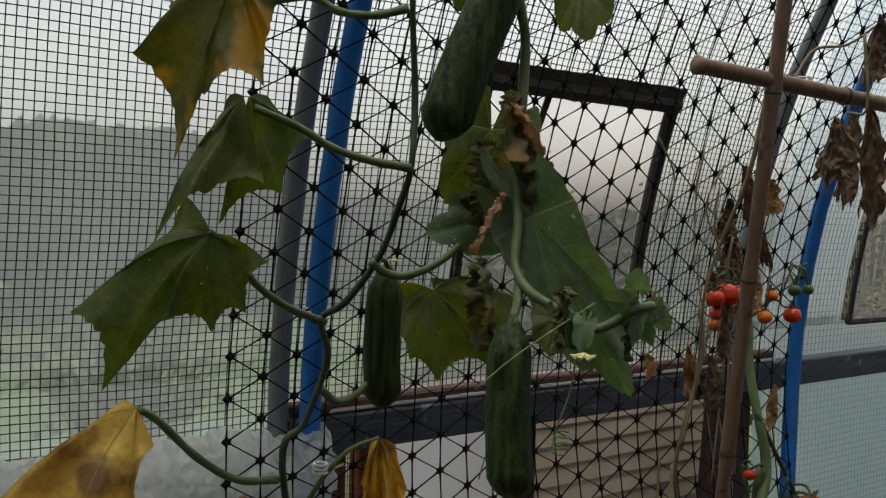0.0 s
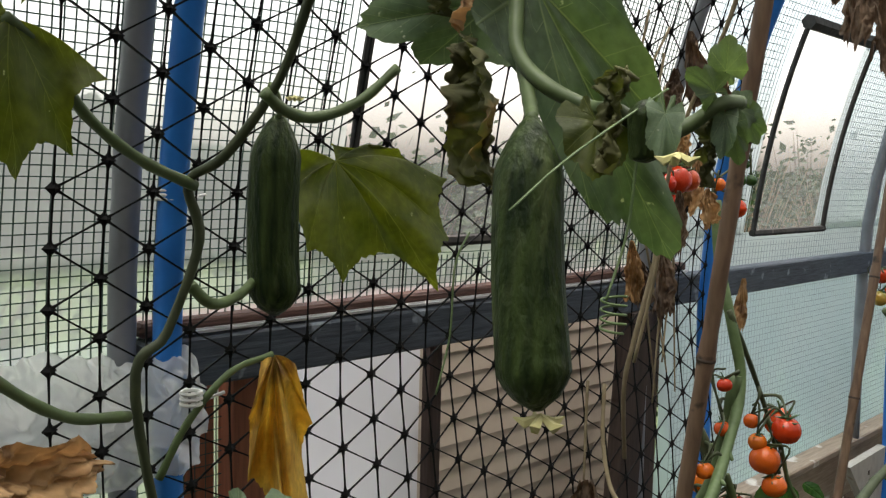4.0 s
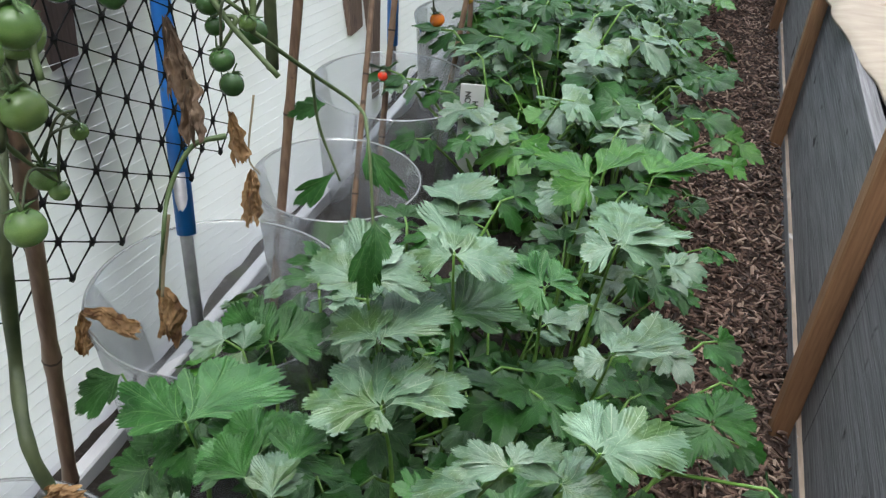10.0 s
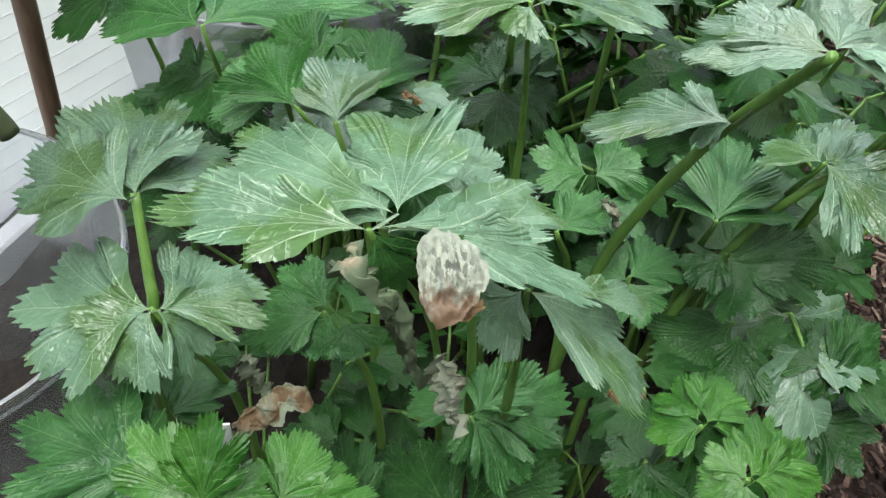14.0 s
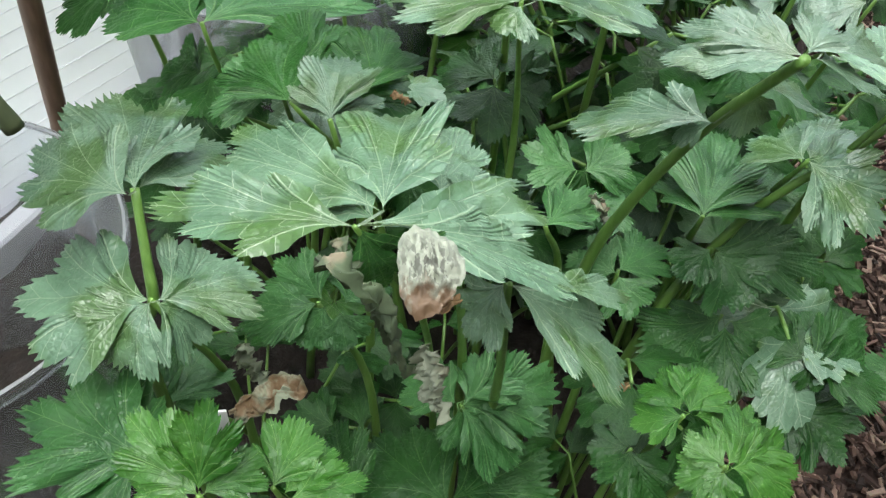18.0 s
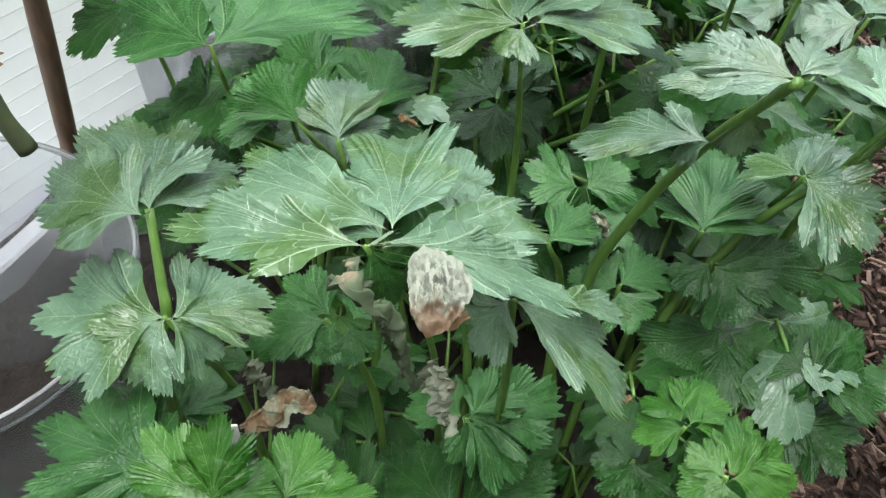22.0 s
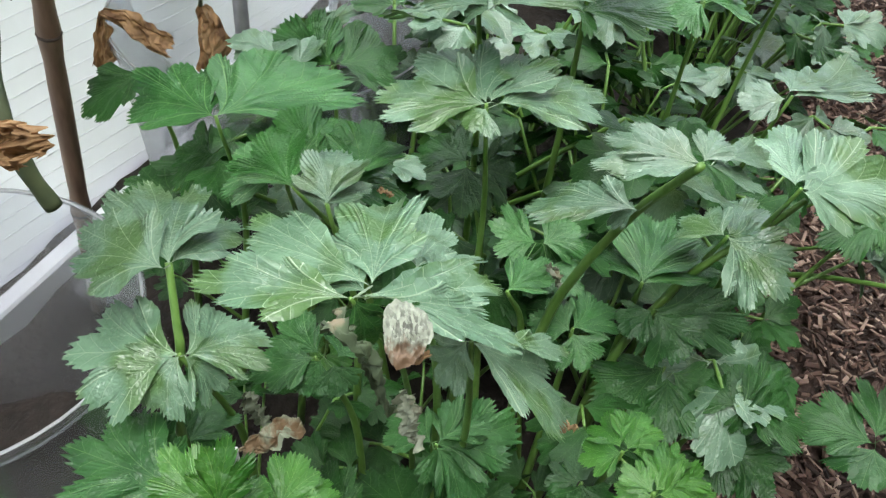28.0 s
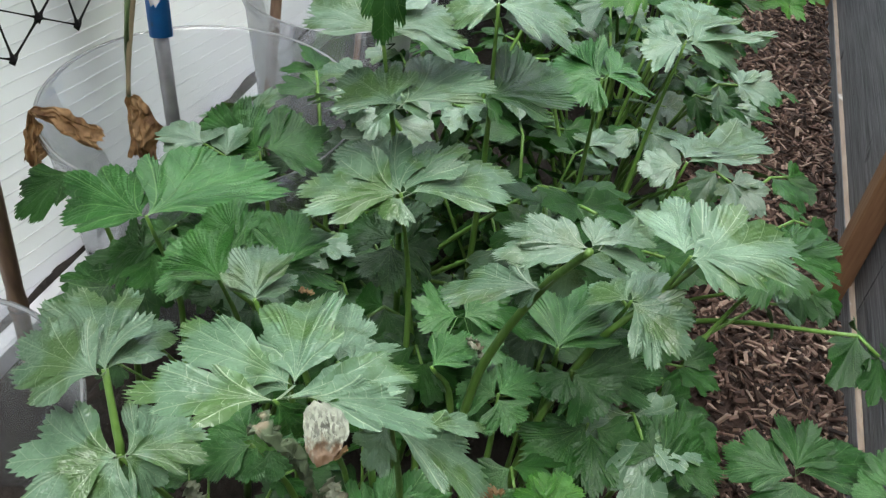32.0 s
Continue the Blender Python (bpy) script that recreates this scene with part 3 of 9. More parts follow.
hoop(0.44, 0.475, 1.455, 0.0135, M_BLUE, "blue_hoop", "bright blue plastic water pipe bent as a tunnel hoop", (-0.86, 0.35))
hoop(1.245, 1.44, 1.43, 0.0135, M_BLUE, "blue_hoop", "bright blue plastic water pipe bent as a tunnel hoop", (-0.821, 0.41))
hoop(2.3, 2.37, 1.43, 0.0135, M_BLUE, "blue_hoop", "bright blue plastic water pipe bent as a tunnel hoop", (-0.9, 0.3))
hoop(3.3, 3.36, 1.43, 0.0135, M_BLUE, "blue_hoop", "bright blue plastic water pipe bent as a tunnel hoop", (-0.92, 0.25))
hoop(4.3, 4.33, 1.43, 0.0135, M_BLUE, "blue_hoop", "bright blue plastic water pipe bent as a tunnel hoop", (-0.92, 0.25))
for y in (0.445, 1.33, 2.31, 3.22, 4.2):
    hoop(y, y, 1.485, 0.013, M_GREY, "grey_hoop", "dull grey pipe hoop just under the cover", (-1.0, 0.84))
for y, x in ((0.435, -0.855), (1.24, -0.818), (2.3, -0.9), (3.3, -0.92)):
    tagged(part("ground_rod", Geo().tube([(x + 0.01, y - 0.01, 0.1), (x - 0.01, y + 0.012, 0.5)], 0.009, 10), M_STEEL, smooth=True), "grey metal rod driven into the bed inside the blue hoop", "rod", kind="structure")

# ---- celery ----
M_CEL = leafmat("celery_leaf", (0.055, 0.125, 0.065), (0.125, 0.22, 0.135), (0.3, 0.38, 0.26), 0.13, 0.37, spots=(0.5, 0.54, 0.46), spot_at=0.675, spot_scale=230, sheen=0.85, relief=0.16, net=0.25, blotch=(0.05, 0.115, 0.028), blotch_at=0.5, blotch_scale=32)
# Shade among the stems is put into colour: M_CELD darkens low, inner leaves.
M_CELD = leafmat("shade_dark_celery_leaf", (0.006, 0.042, 0.005), (0.02, 0.09, 0.013), (0.09, 0.18, 0.05), 0.12, 0.42, sheen=0.35, relief=0.2, spots=(0.4, 0.45, 0.34), spot_at=0.70, spot_scale=200, net=0.25)
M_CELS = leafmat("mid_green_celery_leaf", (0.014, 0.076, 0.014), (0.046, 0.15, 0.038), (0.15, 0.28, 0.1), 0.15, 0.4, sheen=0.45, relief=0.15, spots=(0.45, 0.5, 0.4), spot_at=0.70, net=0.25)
M_CELY = leafmat("young_celery_leaf", (0.022, 0.11, 0.012), (0.06, 0.19, 0.024), (0.2, 0.35, 0.1), 0.2, 0.36, sheen=0.45, relief=0.2, net=0.2)
M_STALK = surf("celery_stalk", (0.07, 0.17, 0.025), (0.15, 0.285, 0.06), 50, 0.4, (6, 6, 0.6))
M_BROWNLEAF = leafmat("withered_leaf", (0.14, 0.08, 0.035), (0.36, 0.24, 0.12), (0.2, 0.12, 0.06), 0.25, 0.8, back=(1.1, 1.0, 0.8))
M_MINED, nt, out = nodes_of("mined_blister")
b = nt.nodes.new("ShaderNodeBsdfPrincipled")
tc = nt.nodes.new("ShaderNodeTexCoord")
sp = nt.nodes.new("ShaderNodeSeparateXYZ")
nt.links.new(tc.outputs["Object"], sp.inputs[0])
wob = noise_tex(nt, 220, (1, 1, 1), 4)
sum_ = nt.nodes.new("ShaderNodeMath")
sum_.operation = "MULTIPLY_ADD"
sum_.inputs[1].default_value = 0.018
nt.links.new(wob.outputs["Fac"], sum_.inputs[0])
nt.links.new(sp.outputs[1], sum_.inputs[2])
col = ramp(nt, sum_.outputs[0], [(0.0, (0.11, 0.066, 0.034)), (0.0014, (0.17, 0.135, 0.09)), (0.004, (0.23, 0.25, 0.195))]).outputs[0]
frass = noise_tex(nt, 620, (1, 0.35, 1), 4)
core = nt.nodes.new("ShaderNodeVectorMath")
core.operation = "LENGTH"
nt.links.new(tc.outputs["Object"], core.inputs[0])
mul = nt.nodes.new("ShaderNodeMath")
mul.operation = "MULTIPLY"
nt.links.new(ramp(nt, frass.outputs["Fac"], [(0.47, (0, 0, 0)), (0.53, (1, 1, 1))]).outputs[0], mul.inputs[0])
nt.links.new(ramp(nt, core.outputs["Value"], [(0.0, (1, 1, 1)), (0.0055, (0.7, 0.7, 0.7)), (0.0095, (0, 0, 0))]).outputs[0], mul.inputs[1])
col = mixc(nt, mul.outputs[0], col, (0.022, 0.02, 0.015))
nt.links.new(col, b.inputs["Base Color"])
b.inputs["Roughness"].default_value = 0.6
nt.links.new(bump(nt, wob.outputs["Fac"], 0.35, 0.0012), b.inputs["Normal"])
nt.links.new(b.outputs[0], out.inputs[0])
M_SHRIVELG = leafmat("shrivelled_grey_green_leaf", (0.035, 0.06, 0.028), (0.13, 0.17, 0.095), (0.2, 0.22, 0.14), 0.1, 0.6, blotch=(0.2, 0.17, 0.11), blotch_at=0.6, blotch_scale=90, relief=0.6)
M_SHRIVEL = leafmat("shrivelled_leaf", (0.11, 0.13, 0.08), (0.3, 0.33, 0.24), (0.2, 0.2, 0.12), 0.1, 0.7, blotch=(0.16, 0.1, 0.05), blotch_at=0.55, blotch_scale=50)

CELERY = ((0, 1.0), (21, 0.9), (-21, 0.9), (42, 0.66), (-42, 0.66))
CUCUMBER = ((0, 1.0), (46, 0.93), (-46, 0.93), (92, 0.9), (-92, 0.9), (138, 0.5), (-138, 0.5))


def blade(geo, base, tip, width, up=(0, 0, 1), seed=0, droop=0.12, fold=0.1, lobes=((0, 1.0), (40, 0.8), (-40, 0.8)), notch=0.3, teeth=4, tooth=0.09, ring=9, step=3, wave=0.05, sag=0.0, pucker=0.03, cut=1.5, wild=0.0):
    """A lobed, toothed leaf blade from its base to its tip: veins run out to the lobes, the blade bulges between them, droops and waves."""
    rg = random.Random(seed)
    base, tip = Vector(base), Vector(tip)
    d = tip - base
    L = d.length
    d.normalize()
    u = Vector(up)
    n = (u - d * u.dot(d)).normalized()
    s_ = d.cross(n)
    lob = [(radians(a + (rg.uniform(-4, 4) * (1 + wild) if a else 0)), l * rg.uniform(0.92 - 0.14 * wild, 1.06) if a else 1.0) for a, l in lobes]
    bend_ = {-1: rg.uniform(-0.15, 0.5) * wild, 1: rg.uniform(-0.15, 0.5) * wild}
    lean_ = {-1: rg.uniform(-0.2, 0.2) * wild, 1: rg.uniform(-0.2, 0.2) * wild}
    curl = rg.uniform(0.0, 0.7) * wild
    cuts = {a: notch * (rg.uniform(0.4, 1.8) if wild else 1) for a, l in lob}
    gap = radians(abs(lobes[1][0] - lobes[0][0])) / 2
    tmax = max(abs(a) for a, l in lob) + gap * 0.7
    natural = max(l * math.sin(min(a, math.pi / 2)) for a, l in lob if a > 0) * 2 * 1.03
    sx = width / (natural * L)
    ph, ph2 = rg.uniform(0, 9), rg.uniform(0, 9)
    twist = rg.uniform(-0.25, 0.25)
    # angles: each lobe's own axis is one of them
    marks = sorted([a for a, l in lob] + [-tmax, tmax])
    ang = []
    for p, q in zip(marks, marks[1:]):
        k = max(2, round(math.degrees(q - p) / step))
        ang += [p + (q - p) * i / k for i in range(k)]
    ang.append(tmax)
    vs, at_, lv = [], [], []
    for th in ang:
        da, la, ll = min(((abs(th - a), a, l) for a, l in lob), key=lambda e: e[0] - 0.001 * e[2])
        x = min(1.3, da / gap)
        edge = ll * (1 - cuts[la] * x ** cut)
        saw = (x * teeth) % 1.0
        edge *= 1 - tooth * (saw if saw < 0.75 else 3 * (1 - saw)) - 0.02 * rg.random()
        for k in range(ring + 1):
            r = (k / ring) ** 0.85 * edge
            X, Y = r * math.sin(th) * sx, r * math.cos(th)
            along, off = r * math.cos(th - la), abs(r * math.sin(th - la))
            if wild:
                along, off = Y, abs(X)
            wv = math.exp(-(off / 0.035) ** 2)
            rr = min(1.0, r) if wild else r / edge
            z = -droop * (X * X * 0.6 + Y * abs(Y)) + fold * abs(X) + twist * X * Y
            z += pucker * (1 - wv) * min(1, r * 4) * (0.7 + 0.5 * math.sin(along * 34 + ph2))
            z += wave * rr * rr * (math.sin(th * (2 if wild else 5) + ph) + 0.5 * math.sin((Y * 9 if wild else th * 8) + ph2))
            z -= sag * rr ** 3
            if wild:
                sd = 1 if X > 0 else -1
                far = max(0.0, Y - 0.4)
                z += lean_[sd] * abs(X) - bend_[sd] * X * X - curl * far * far
                z += 0.003 * math.cos((Y - 1.3 * abs(X)) * 2 * math.pi / 0.15) * min(1, abs(X) * 8) * -1
            vs.append(base + (s_ * X + d * Y + n * z) * L)
            at_.append(wv)
            lv.append((along, off, r))
    m = ring + 1
    fs = [(i * m + k, i * m + k + 1, (i + 1) * m + k + 1, (i + 1) * m + k) for i in range(len(ang) - 1) for k in range(ring)]
    n0 = len(geo.v)
    geo.add(vs, fs, at_)
    geo.l += [(0.0, 1.0, 0.0)] * (n0 - len(geo.l)) + lv


def leaflet(geo, base, tip, width, up=(0, 0, 1), seed=0, droop=0.12, fold=0.1, fine=True):
    """One celery leaflet: a wedge-shaped foot, three to five rounded lobes with toothed edges, sunken veins that curve out to the lobes, and a blade that bulges between them."""
    rg = random.Random(seed)
    base, tip = Vector(base), Vector(tip)
    d = tip - base
    L = d.length
    d.normalize()
    u = Vector(up)
    n = (u - d * u.dot(d)).normalized()
    s_ = d.cross(n)
    ratio = width / L
    lobes = [(0.0, 1.0)]
    for sd in (-1, 1):
        lobes.append((sd * (23 + rg.uniform(-3, 4)), rg.uniform(0.8, 0.93)))
        if ratio > 0.45 or rg.random() < 0.5:
            lobes.append((sd * (46 + rg.uniform(-4, 5)), rg.uniform(0.57, 0.7)))
    lobes.sort()
    lob = [(radians(a), l, rg.uniform(-0.06, 0.07), rg.uniform(1.4, 2.1)) for a, l in lobes]
    marks = [lob[0][0] - radians(9)]
    for p, q in zip(lob, lob[1:]):
        marks += [p[0], (p[0] + q[0]) / 2]
    marks += [lob[-1][0], lob[-1][0] + radians(9)]
    sinus = {k: rg.uniform(0.03, 0.12) + (0.14 if rg.random() < 0.3 else 0.0) for k in range(0, len(marks), 2)}
    sinus[0] = sinus[len(marks) - 1] = 0.34
    step, ring = (0.85, 13) if fine else (2.6, 6)
    ang = []
    for k, (p, q) in enumerate(zip(marks, marks[1:])):
        m = max(4, round(math.degrees(q - p) / step / 4) * 4)
        ang += [(p + (q - p) * i / m, k, i / m) for i in range(m)]
    ang.append((marks[-1], len(marks) - 2, 1.0))
    natural = 2 * 1.0 * max(l * math.sin(abs(a)) for a, l, _, _ in lob)
    sx = ratio / natural
    ph = rg.uniform(0, 60)
    twist, bow = rg.uniform(-0.3, 0.3), rg.uniform(-0.12, 0.12)
    dip = {-1: rg.uniform(-0.15, 0.4), 1: rg.uniform(-0.15, 0.4)}
    vs, lv = [], []
    for th, k, w in ang:
        li = (k // 2) if k % 2 else min(k // 2, len(lob) - 1)
        la, ll, lift, teeth = lob[li]
        x = w if k % 2 else 1 - w
        other = lob[max(0, min(len(lob) - 1, li + (1 if k % 2 else -1)))][2]
        rise = lift + (other - lift) * 0.5 * x * x
        cut = sinus.get(k + 1 if k % 2 else k, 0.25)
        edge = ll * (1 - cut * x ** 1.5)
        tri = abs(((x * 2.0 * teeth + 0.5) % 1.0) - 0.5) * 2
        edge *= 1 - 0.1 * (1 - tri) ** 0.8 * (1 if 0.06 < x else 0.4) - 0.015 * rg.random()
        for q in range(ring + 1):
            t = q / ring
            t = t ** 0.9
            r = t * edge
            X = r * math.sin(th) * sx * (0.06 + 0.94 * t ** 0.9)
            Y = r * math.cos(th)
            off = abs(r * (th - la)) * max(0.6, min(1.0, sx))
            vein = math.exp(-(off / 0.05) ** 2)
            sd = 1 if X > 0 else -1
            z = -droop * Y * Y + fold * abs(X) - dip[sd] * X * X + twist * X * Y + rise * t ** 3 * min(1.0, ratio * 1.5)
            z += 0.006 * (1 - vein) * math.sin(math.pi * min(1.0, t * 1.02)) ** 0.7
            z += 0.0018 * math.cos((r - 1.2 * off) * 2 * math.pi / 0.15) * (1 - vein)
            z += 0.055 * t * noise.noise((X * 4 + ph, Y * 4, ph)) + 0.018 * t * noise.noise((X * 13 + ph, Y * 13, ph))
            vs.append(base + (s_ * (X + bow * Y * Y) + d * Y + n * z) * L)
            lv.append((r, off, 0.5))
    m = ring + 1
    fs = [(i * m + q, i * m + q + 1, (i + 1) * m + q + 1, (i + 1) * m + q) for i in range(len(ang) - 1) for q in range(ring)]
    n0 = len(geo.v)
    geo.add(vs, fs)
    geo.l += [(0.0, 1.0, 0.0)] * (n0 - len(geo.l)) + lv
    return n0


def rachis(geo, feet):
    """Thin ribs that join the feet of the leaflets of one leaf."""
    for a, b in zip(feet, feet[1:]):
        p, q = Vector(geo.v[a]), Vector(geo.v[b])
        off = Vector((0.0006, 0.0003, -0.0005))
        k = len(geo.v)
        geo.v += [tuple(p + off), tuple(q + off)]
        geo.a += [0.0, 0.0]
        geo.l += [(0.0, 0.0, 0.5)] * (k + 2 - len(geo.l))
        geo.f.append((a, b, k + 1, k))


def celery(label, foot):
    return thing("celery_plant", label, "celery", foot, "celery plants in the bed")


SEED = [100]


def spray(plant, mat, rows, foot=None, up=(0.0, -0.3, 1), droop=0.1, stalk_r=0.0018, fold=0.06, broad=1.1):
    """One compound leaf: each row is a leaflet's base, tip and width; the stalk runs from the first base down to its foot."""
    geo, feet = Geo(), []
    for bx, by, bz, tx, ty, tz, w in rows:
        SEED[0] += 1
        rg = random.Random(SEED[0] * 3)
        tilt = Vector(up) + Vector((rg.gauss(0, 0.1), rg.gauss(0, 0.1), 0))
        feet.append(leaflet(geo, (bx, by, bz), (tx, ty, tz), broad * w, tilt, SEED[0], droop, fold))
    rachis(geo, feet)
    part("leaf", geo, mat, plant, smooth=True)
    if foot is not None:
        node, foot = Vector(rows[0][:3]), Vector(foot)
        mid = foot.lerp(node, 0.6) + Vector((0, 0.025, 0.03 * (node - foot).length))
        part("stalk", Geo().tube(spline([foot, mid, node], 6), lambda k: stalk_r * (2.2 - 1.55 * k), 8), M_STALK, plant, smooth=True)


def shrivel(plant, pts, width, mat=None, label="crumpled withered leaf", name="withered_leaf"):
    """A dried leaf: a narrow rolled, crumpled sheet along a line of points."""
    SEED[0] += 1
    rg = random.Random(SEED[0])
    line = spline(pts, 10)
    ph = rg.uniform(0, 50)
    side0 = Vector((rg.uniform(0.6, 1), rg.uniform(-0.5, 0.1), rg.uniform(-0.2, 0.3))).normalized()

    def sheet(u, v):
        k = v * (len(line) - 1)
        i = min(int(k), len(line) - 2)
        p = line[i].lerp(line[i + 1], k - i)
        d = (line[i + 1] - line[i]).normalized()
        s = (side0 - d * side0.dot(d)).normalized()
        n = d.cross(s)
        w = width * math.sin(math.pi * (0.08 + 0.84 * v)) ** 0.6 * (1 + 0.35 * noise.noise((u * 3 + ph, v * 6, 0)))
        a = (u - 0.5) * (1.7 + 0.6 * math.sin(v * 4 + ph))
        q = p + s * w * 0.55 * math.sin(a) + n * w * 0.5 * (1 - math.cos(a))
        return q + (s * noise.noise((u * 3, v * 4, ph)) + n * noise.noise((u * 4 + ph, v * 5, 3)) + n * 0.55 * noise.noise((u * 9 + ph, v * 13, 8)) + n * 0.3 * noise.noise((u * 21 + ph, v * 30, 4))) * width * 0.36

    return part(name, Geo().grid(30, 56, sheet), mat or M_SHRIVEL, plant, label, True)


# leaf and stalk meshes that the plants further along share
def leaf_meshes(i, low=False):
    rg = random.Random(900 + i)
    young = i % 7 == 6
    geo, st, feet = Geo(), Geo(), []
    h, out = rg.uniform(0.2, 0.36), rg.uniform(0.05, 0.17)
    top = Vector((out, 0, h))
    st.tube(spline([(0, 0, 0), (out * 0.35, 0, h * 0.55), top], 5), lambda k: 0.0042 - 0.0022 * k, 6)
    ax = Vector((1, 0, rg.uniform(-0.1, 0.35))).normalized()
    size = rg.uniform(0.05, 0.066)
    tipn = top + ax * size * 0.45
    st.tube([top, tipn], 0.0017, 6)
    for a, s, b in ((0, 1.05, tipn), (58, 0.9, tipn), (-58, 0.9, tipn), (78, 1.0, top), (-78, 1.0, top)):
        a += rg.uniform(-10, 10)
        dr = Matrix.Rotation(radians(a), 3, "Z") @ ax
        dr.z += rg.uniform(-0.55, 0.25)
        feet.append(leaflet(geo, b, b + dr.normalized() * size * s * rg.uniform(0.9, 1.15), size * s * rg.uniform(0.75, 1.0), (rg.gauss(0.1, 0.3), rg.gauss(0, 0.3), 1), 3000 + i * 10 + int(a), rg.uniform(0.05, 0.3), rg.uniform(0.0, 0.15), False))
    rachis(geo, feet)
    # low leaves, and three in five others, take the green with shade in it
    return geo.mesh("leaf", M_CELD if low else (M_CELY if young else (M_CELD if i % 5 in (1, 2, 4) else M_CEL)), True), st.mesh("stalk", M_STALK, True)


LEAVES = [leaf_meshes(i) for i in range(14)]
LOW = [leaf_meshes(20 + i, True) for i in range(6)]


def plant(x, y, n, scale, seed, z0=0.15, label="leafy green celery plant growing in the bed", spread=1.0, pool=None):
    rg = random.Random(seed)
    p = celery(label, (x, y, z0))
    p.matrix_world = pose(x, y, z0)
    for k in range(n):
        a = k * 137.5 + rg.uniform(-20, 20)
        s = scale * rg.uniform(0.75, 1.12)
        tilt = rg.uniform(-8, 16) * spread
        m = pose(0.012 * math.cos(radians(a)), 0.012 * math.sin(radians(a)), 0, 0, tilt, a) @ Matrix.Diagonal((s, s, s, 1))
        lm, sm = rg.choice(pool or LEAVES)
        for nm, me in (("leaf", lm), ("stalk", sm)):
            o = part(nm, me, None, p)
            o.matrix_local = m
    return p


# the plants that the walk bends down to
cel_a = celery("large pale green celery plant with a blistered top leaf", (-0.36, 0.74, 0.15))
spray(cel_a, M_CEL, [(-0.3747, 0.6534, 0.6300, -0.4442, 0.6430, 0.6240, 0.0348), (-0.3740, 0.6684, 0.6230, -0.4545, 0.7085, 0.6020, 0.0400), (-0.3735, 0.6692, 0.6230, -0.4070, 0.7560, 0.6020, 0.0500), (-0.3732, 0.6540, 0.6310, -0.3273, 0.7199, 0.6050, 0.0258), (-0.3626, 0.6575, 0.6330, -0.3109, 0.7032, 0.5970, 0.0388), (-0.3751, 0.6679, 0.6190, -0.4110, 0.6852, 0.6090, 0.0260), (-0.3717, 0.6585, 0.6260, -0.3504, 0.7090, 0.6090, 0.0260)], foot=(-0.39, 0.82, 0.16), stalk_r=0.0013, fold=0.17, broad=0.97)
spray(cel_a, M_CELS, [(-0.3755, 0.6561, 0.6270, -0.3600, 0.6610, 0.5920, 0.0167), (-0.3613, 0.6550, 0.6310, -0.3415, 0.6698, 0.6070, 0.0161)], foot=None, up=(0.35, -0.6, 0.6), droop=0.35)
spray(cel_a, M_CEL, [(-0.3694, 0.7061, 0.6000, -0.3855, 0.7714, 0.5800, 0.0316), (-0.3648, 0.7077, 0.6000, -0.3554, 0.7491, 0.5850, 0.0243)], foot=(-0.36, 0.77, 0.16))
spray(cel_a, M_CEL, [(-0.4462, 0.7669, 0.5570, -0.4663, 0.8141, 0.5610, 0.0426), (-0.4463, 0.7660, 0.5570, -0.4815, 0.7905, 0.5470, 0.0180), (-0.4456, 0.7673, 0.5570, -0.4455, 0.8140, 0.5450, 0.0208)], foot=(-0.43, 0.78, 0.2), up=(-0.1, -0.5, 1))
spray(cel_a, M_CEL, [(-0.3361, 0.6919, 0.5850, -0.2794, 0.7189, 0.5400, 0.0430), (-0.3378, 0.6913, 0.5850, -0.3498, 0.6832, 0.5550, 0.0262), (-0.3234, 0.6958, 0.5850, -0.2966, 0.7317, 0.5650, 0.0158)], foot=(-0.35, 0.75, 0.16), droop=0.12)
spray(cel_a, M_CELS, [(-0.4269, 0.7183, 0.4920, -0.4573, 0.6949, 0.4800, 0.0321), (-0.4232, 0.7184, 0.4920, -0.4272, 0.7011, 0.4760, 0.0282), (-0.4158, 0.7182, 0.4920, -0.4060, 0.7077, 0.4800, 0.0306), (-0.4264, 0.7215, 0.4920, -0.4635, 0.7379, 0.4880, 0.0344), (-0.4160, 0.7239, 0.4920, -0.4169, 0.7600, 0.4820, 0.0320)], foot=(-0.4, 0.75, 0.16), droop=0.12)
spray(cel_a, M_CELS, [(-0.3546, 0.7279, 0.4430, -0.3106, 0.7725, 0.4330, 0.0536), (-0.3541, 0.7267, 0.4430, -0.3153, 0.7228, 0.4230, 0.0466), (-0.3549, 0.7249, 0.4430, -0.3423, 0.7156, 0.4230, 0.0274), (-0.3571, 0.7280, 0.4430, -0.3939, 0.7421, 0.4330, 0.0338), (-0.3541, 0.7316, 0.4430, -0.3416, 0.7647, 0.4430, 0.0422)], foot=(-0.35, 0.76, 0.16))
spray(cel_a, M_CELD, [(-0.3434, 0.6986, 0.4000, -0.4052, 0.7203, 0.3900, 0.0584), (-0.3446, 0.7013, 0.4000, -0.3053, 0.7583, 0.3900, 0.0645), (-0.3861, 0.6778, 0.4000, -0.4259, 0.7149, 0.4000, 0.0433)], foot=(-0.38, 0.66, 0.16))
cel_l = celery("celery plant with white-flecked bluish green leaves beside a clear pot", (-0.50, 0.72, 0.15))
spray(cel_l, M_CEL, [(-0.4847, 0.6837, 0.5670, -0.5444, 0.7543, 0.5550, 0.0472), (-0.4857, 0.6804, 0.5670, -0.5574, 0.6928, 0.5550, 0.0425), (-0.4873, 0.6880, 0.5630, -0.4974, 0.7550, 0.5450, 0.0308)], foot=None, broad=1.3)
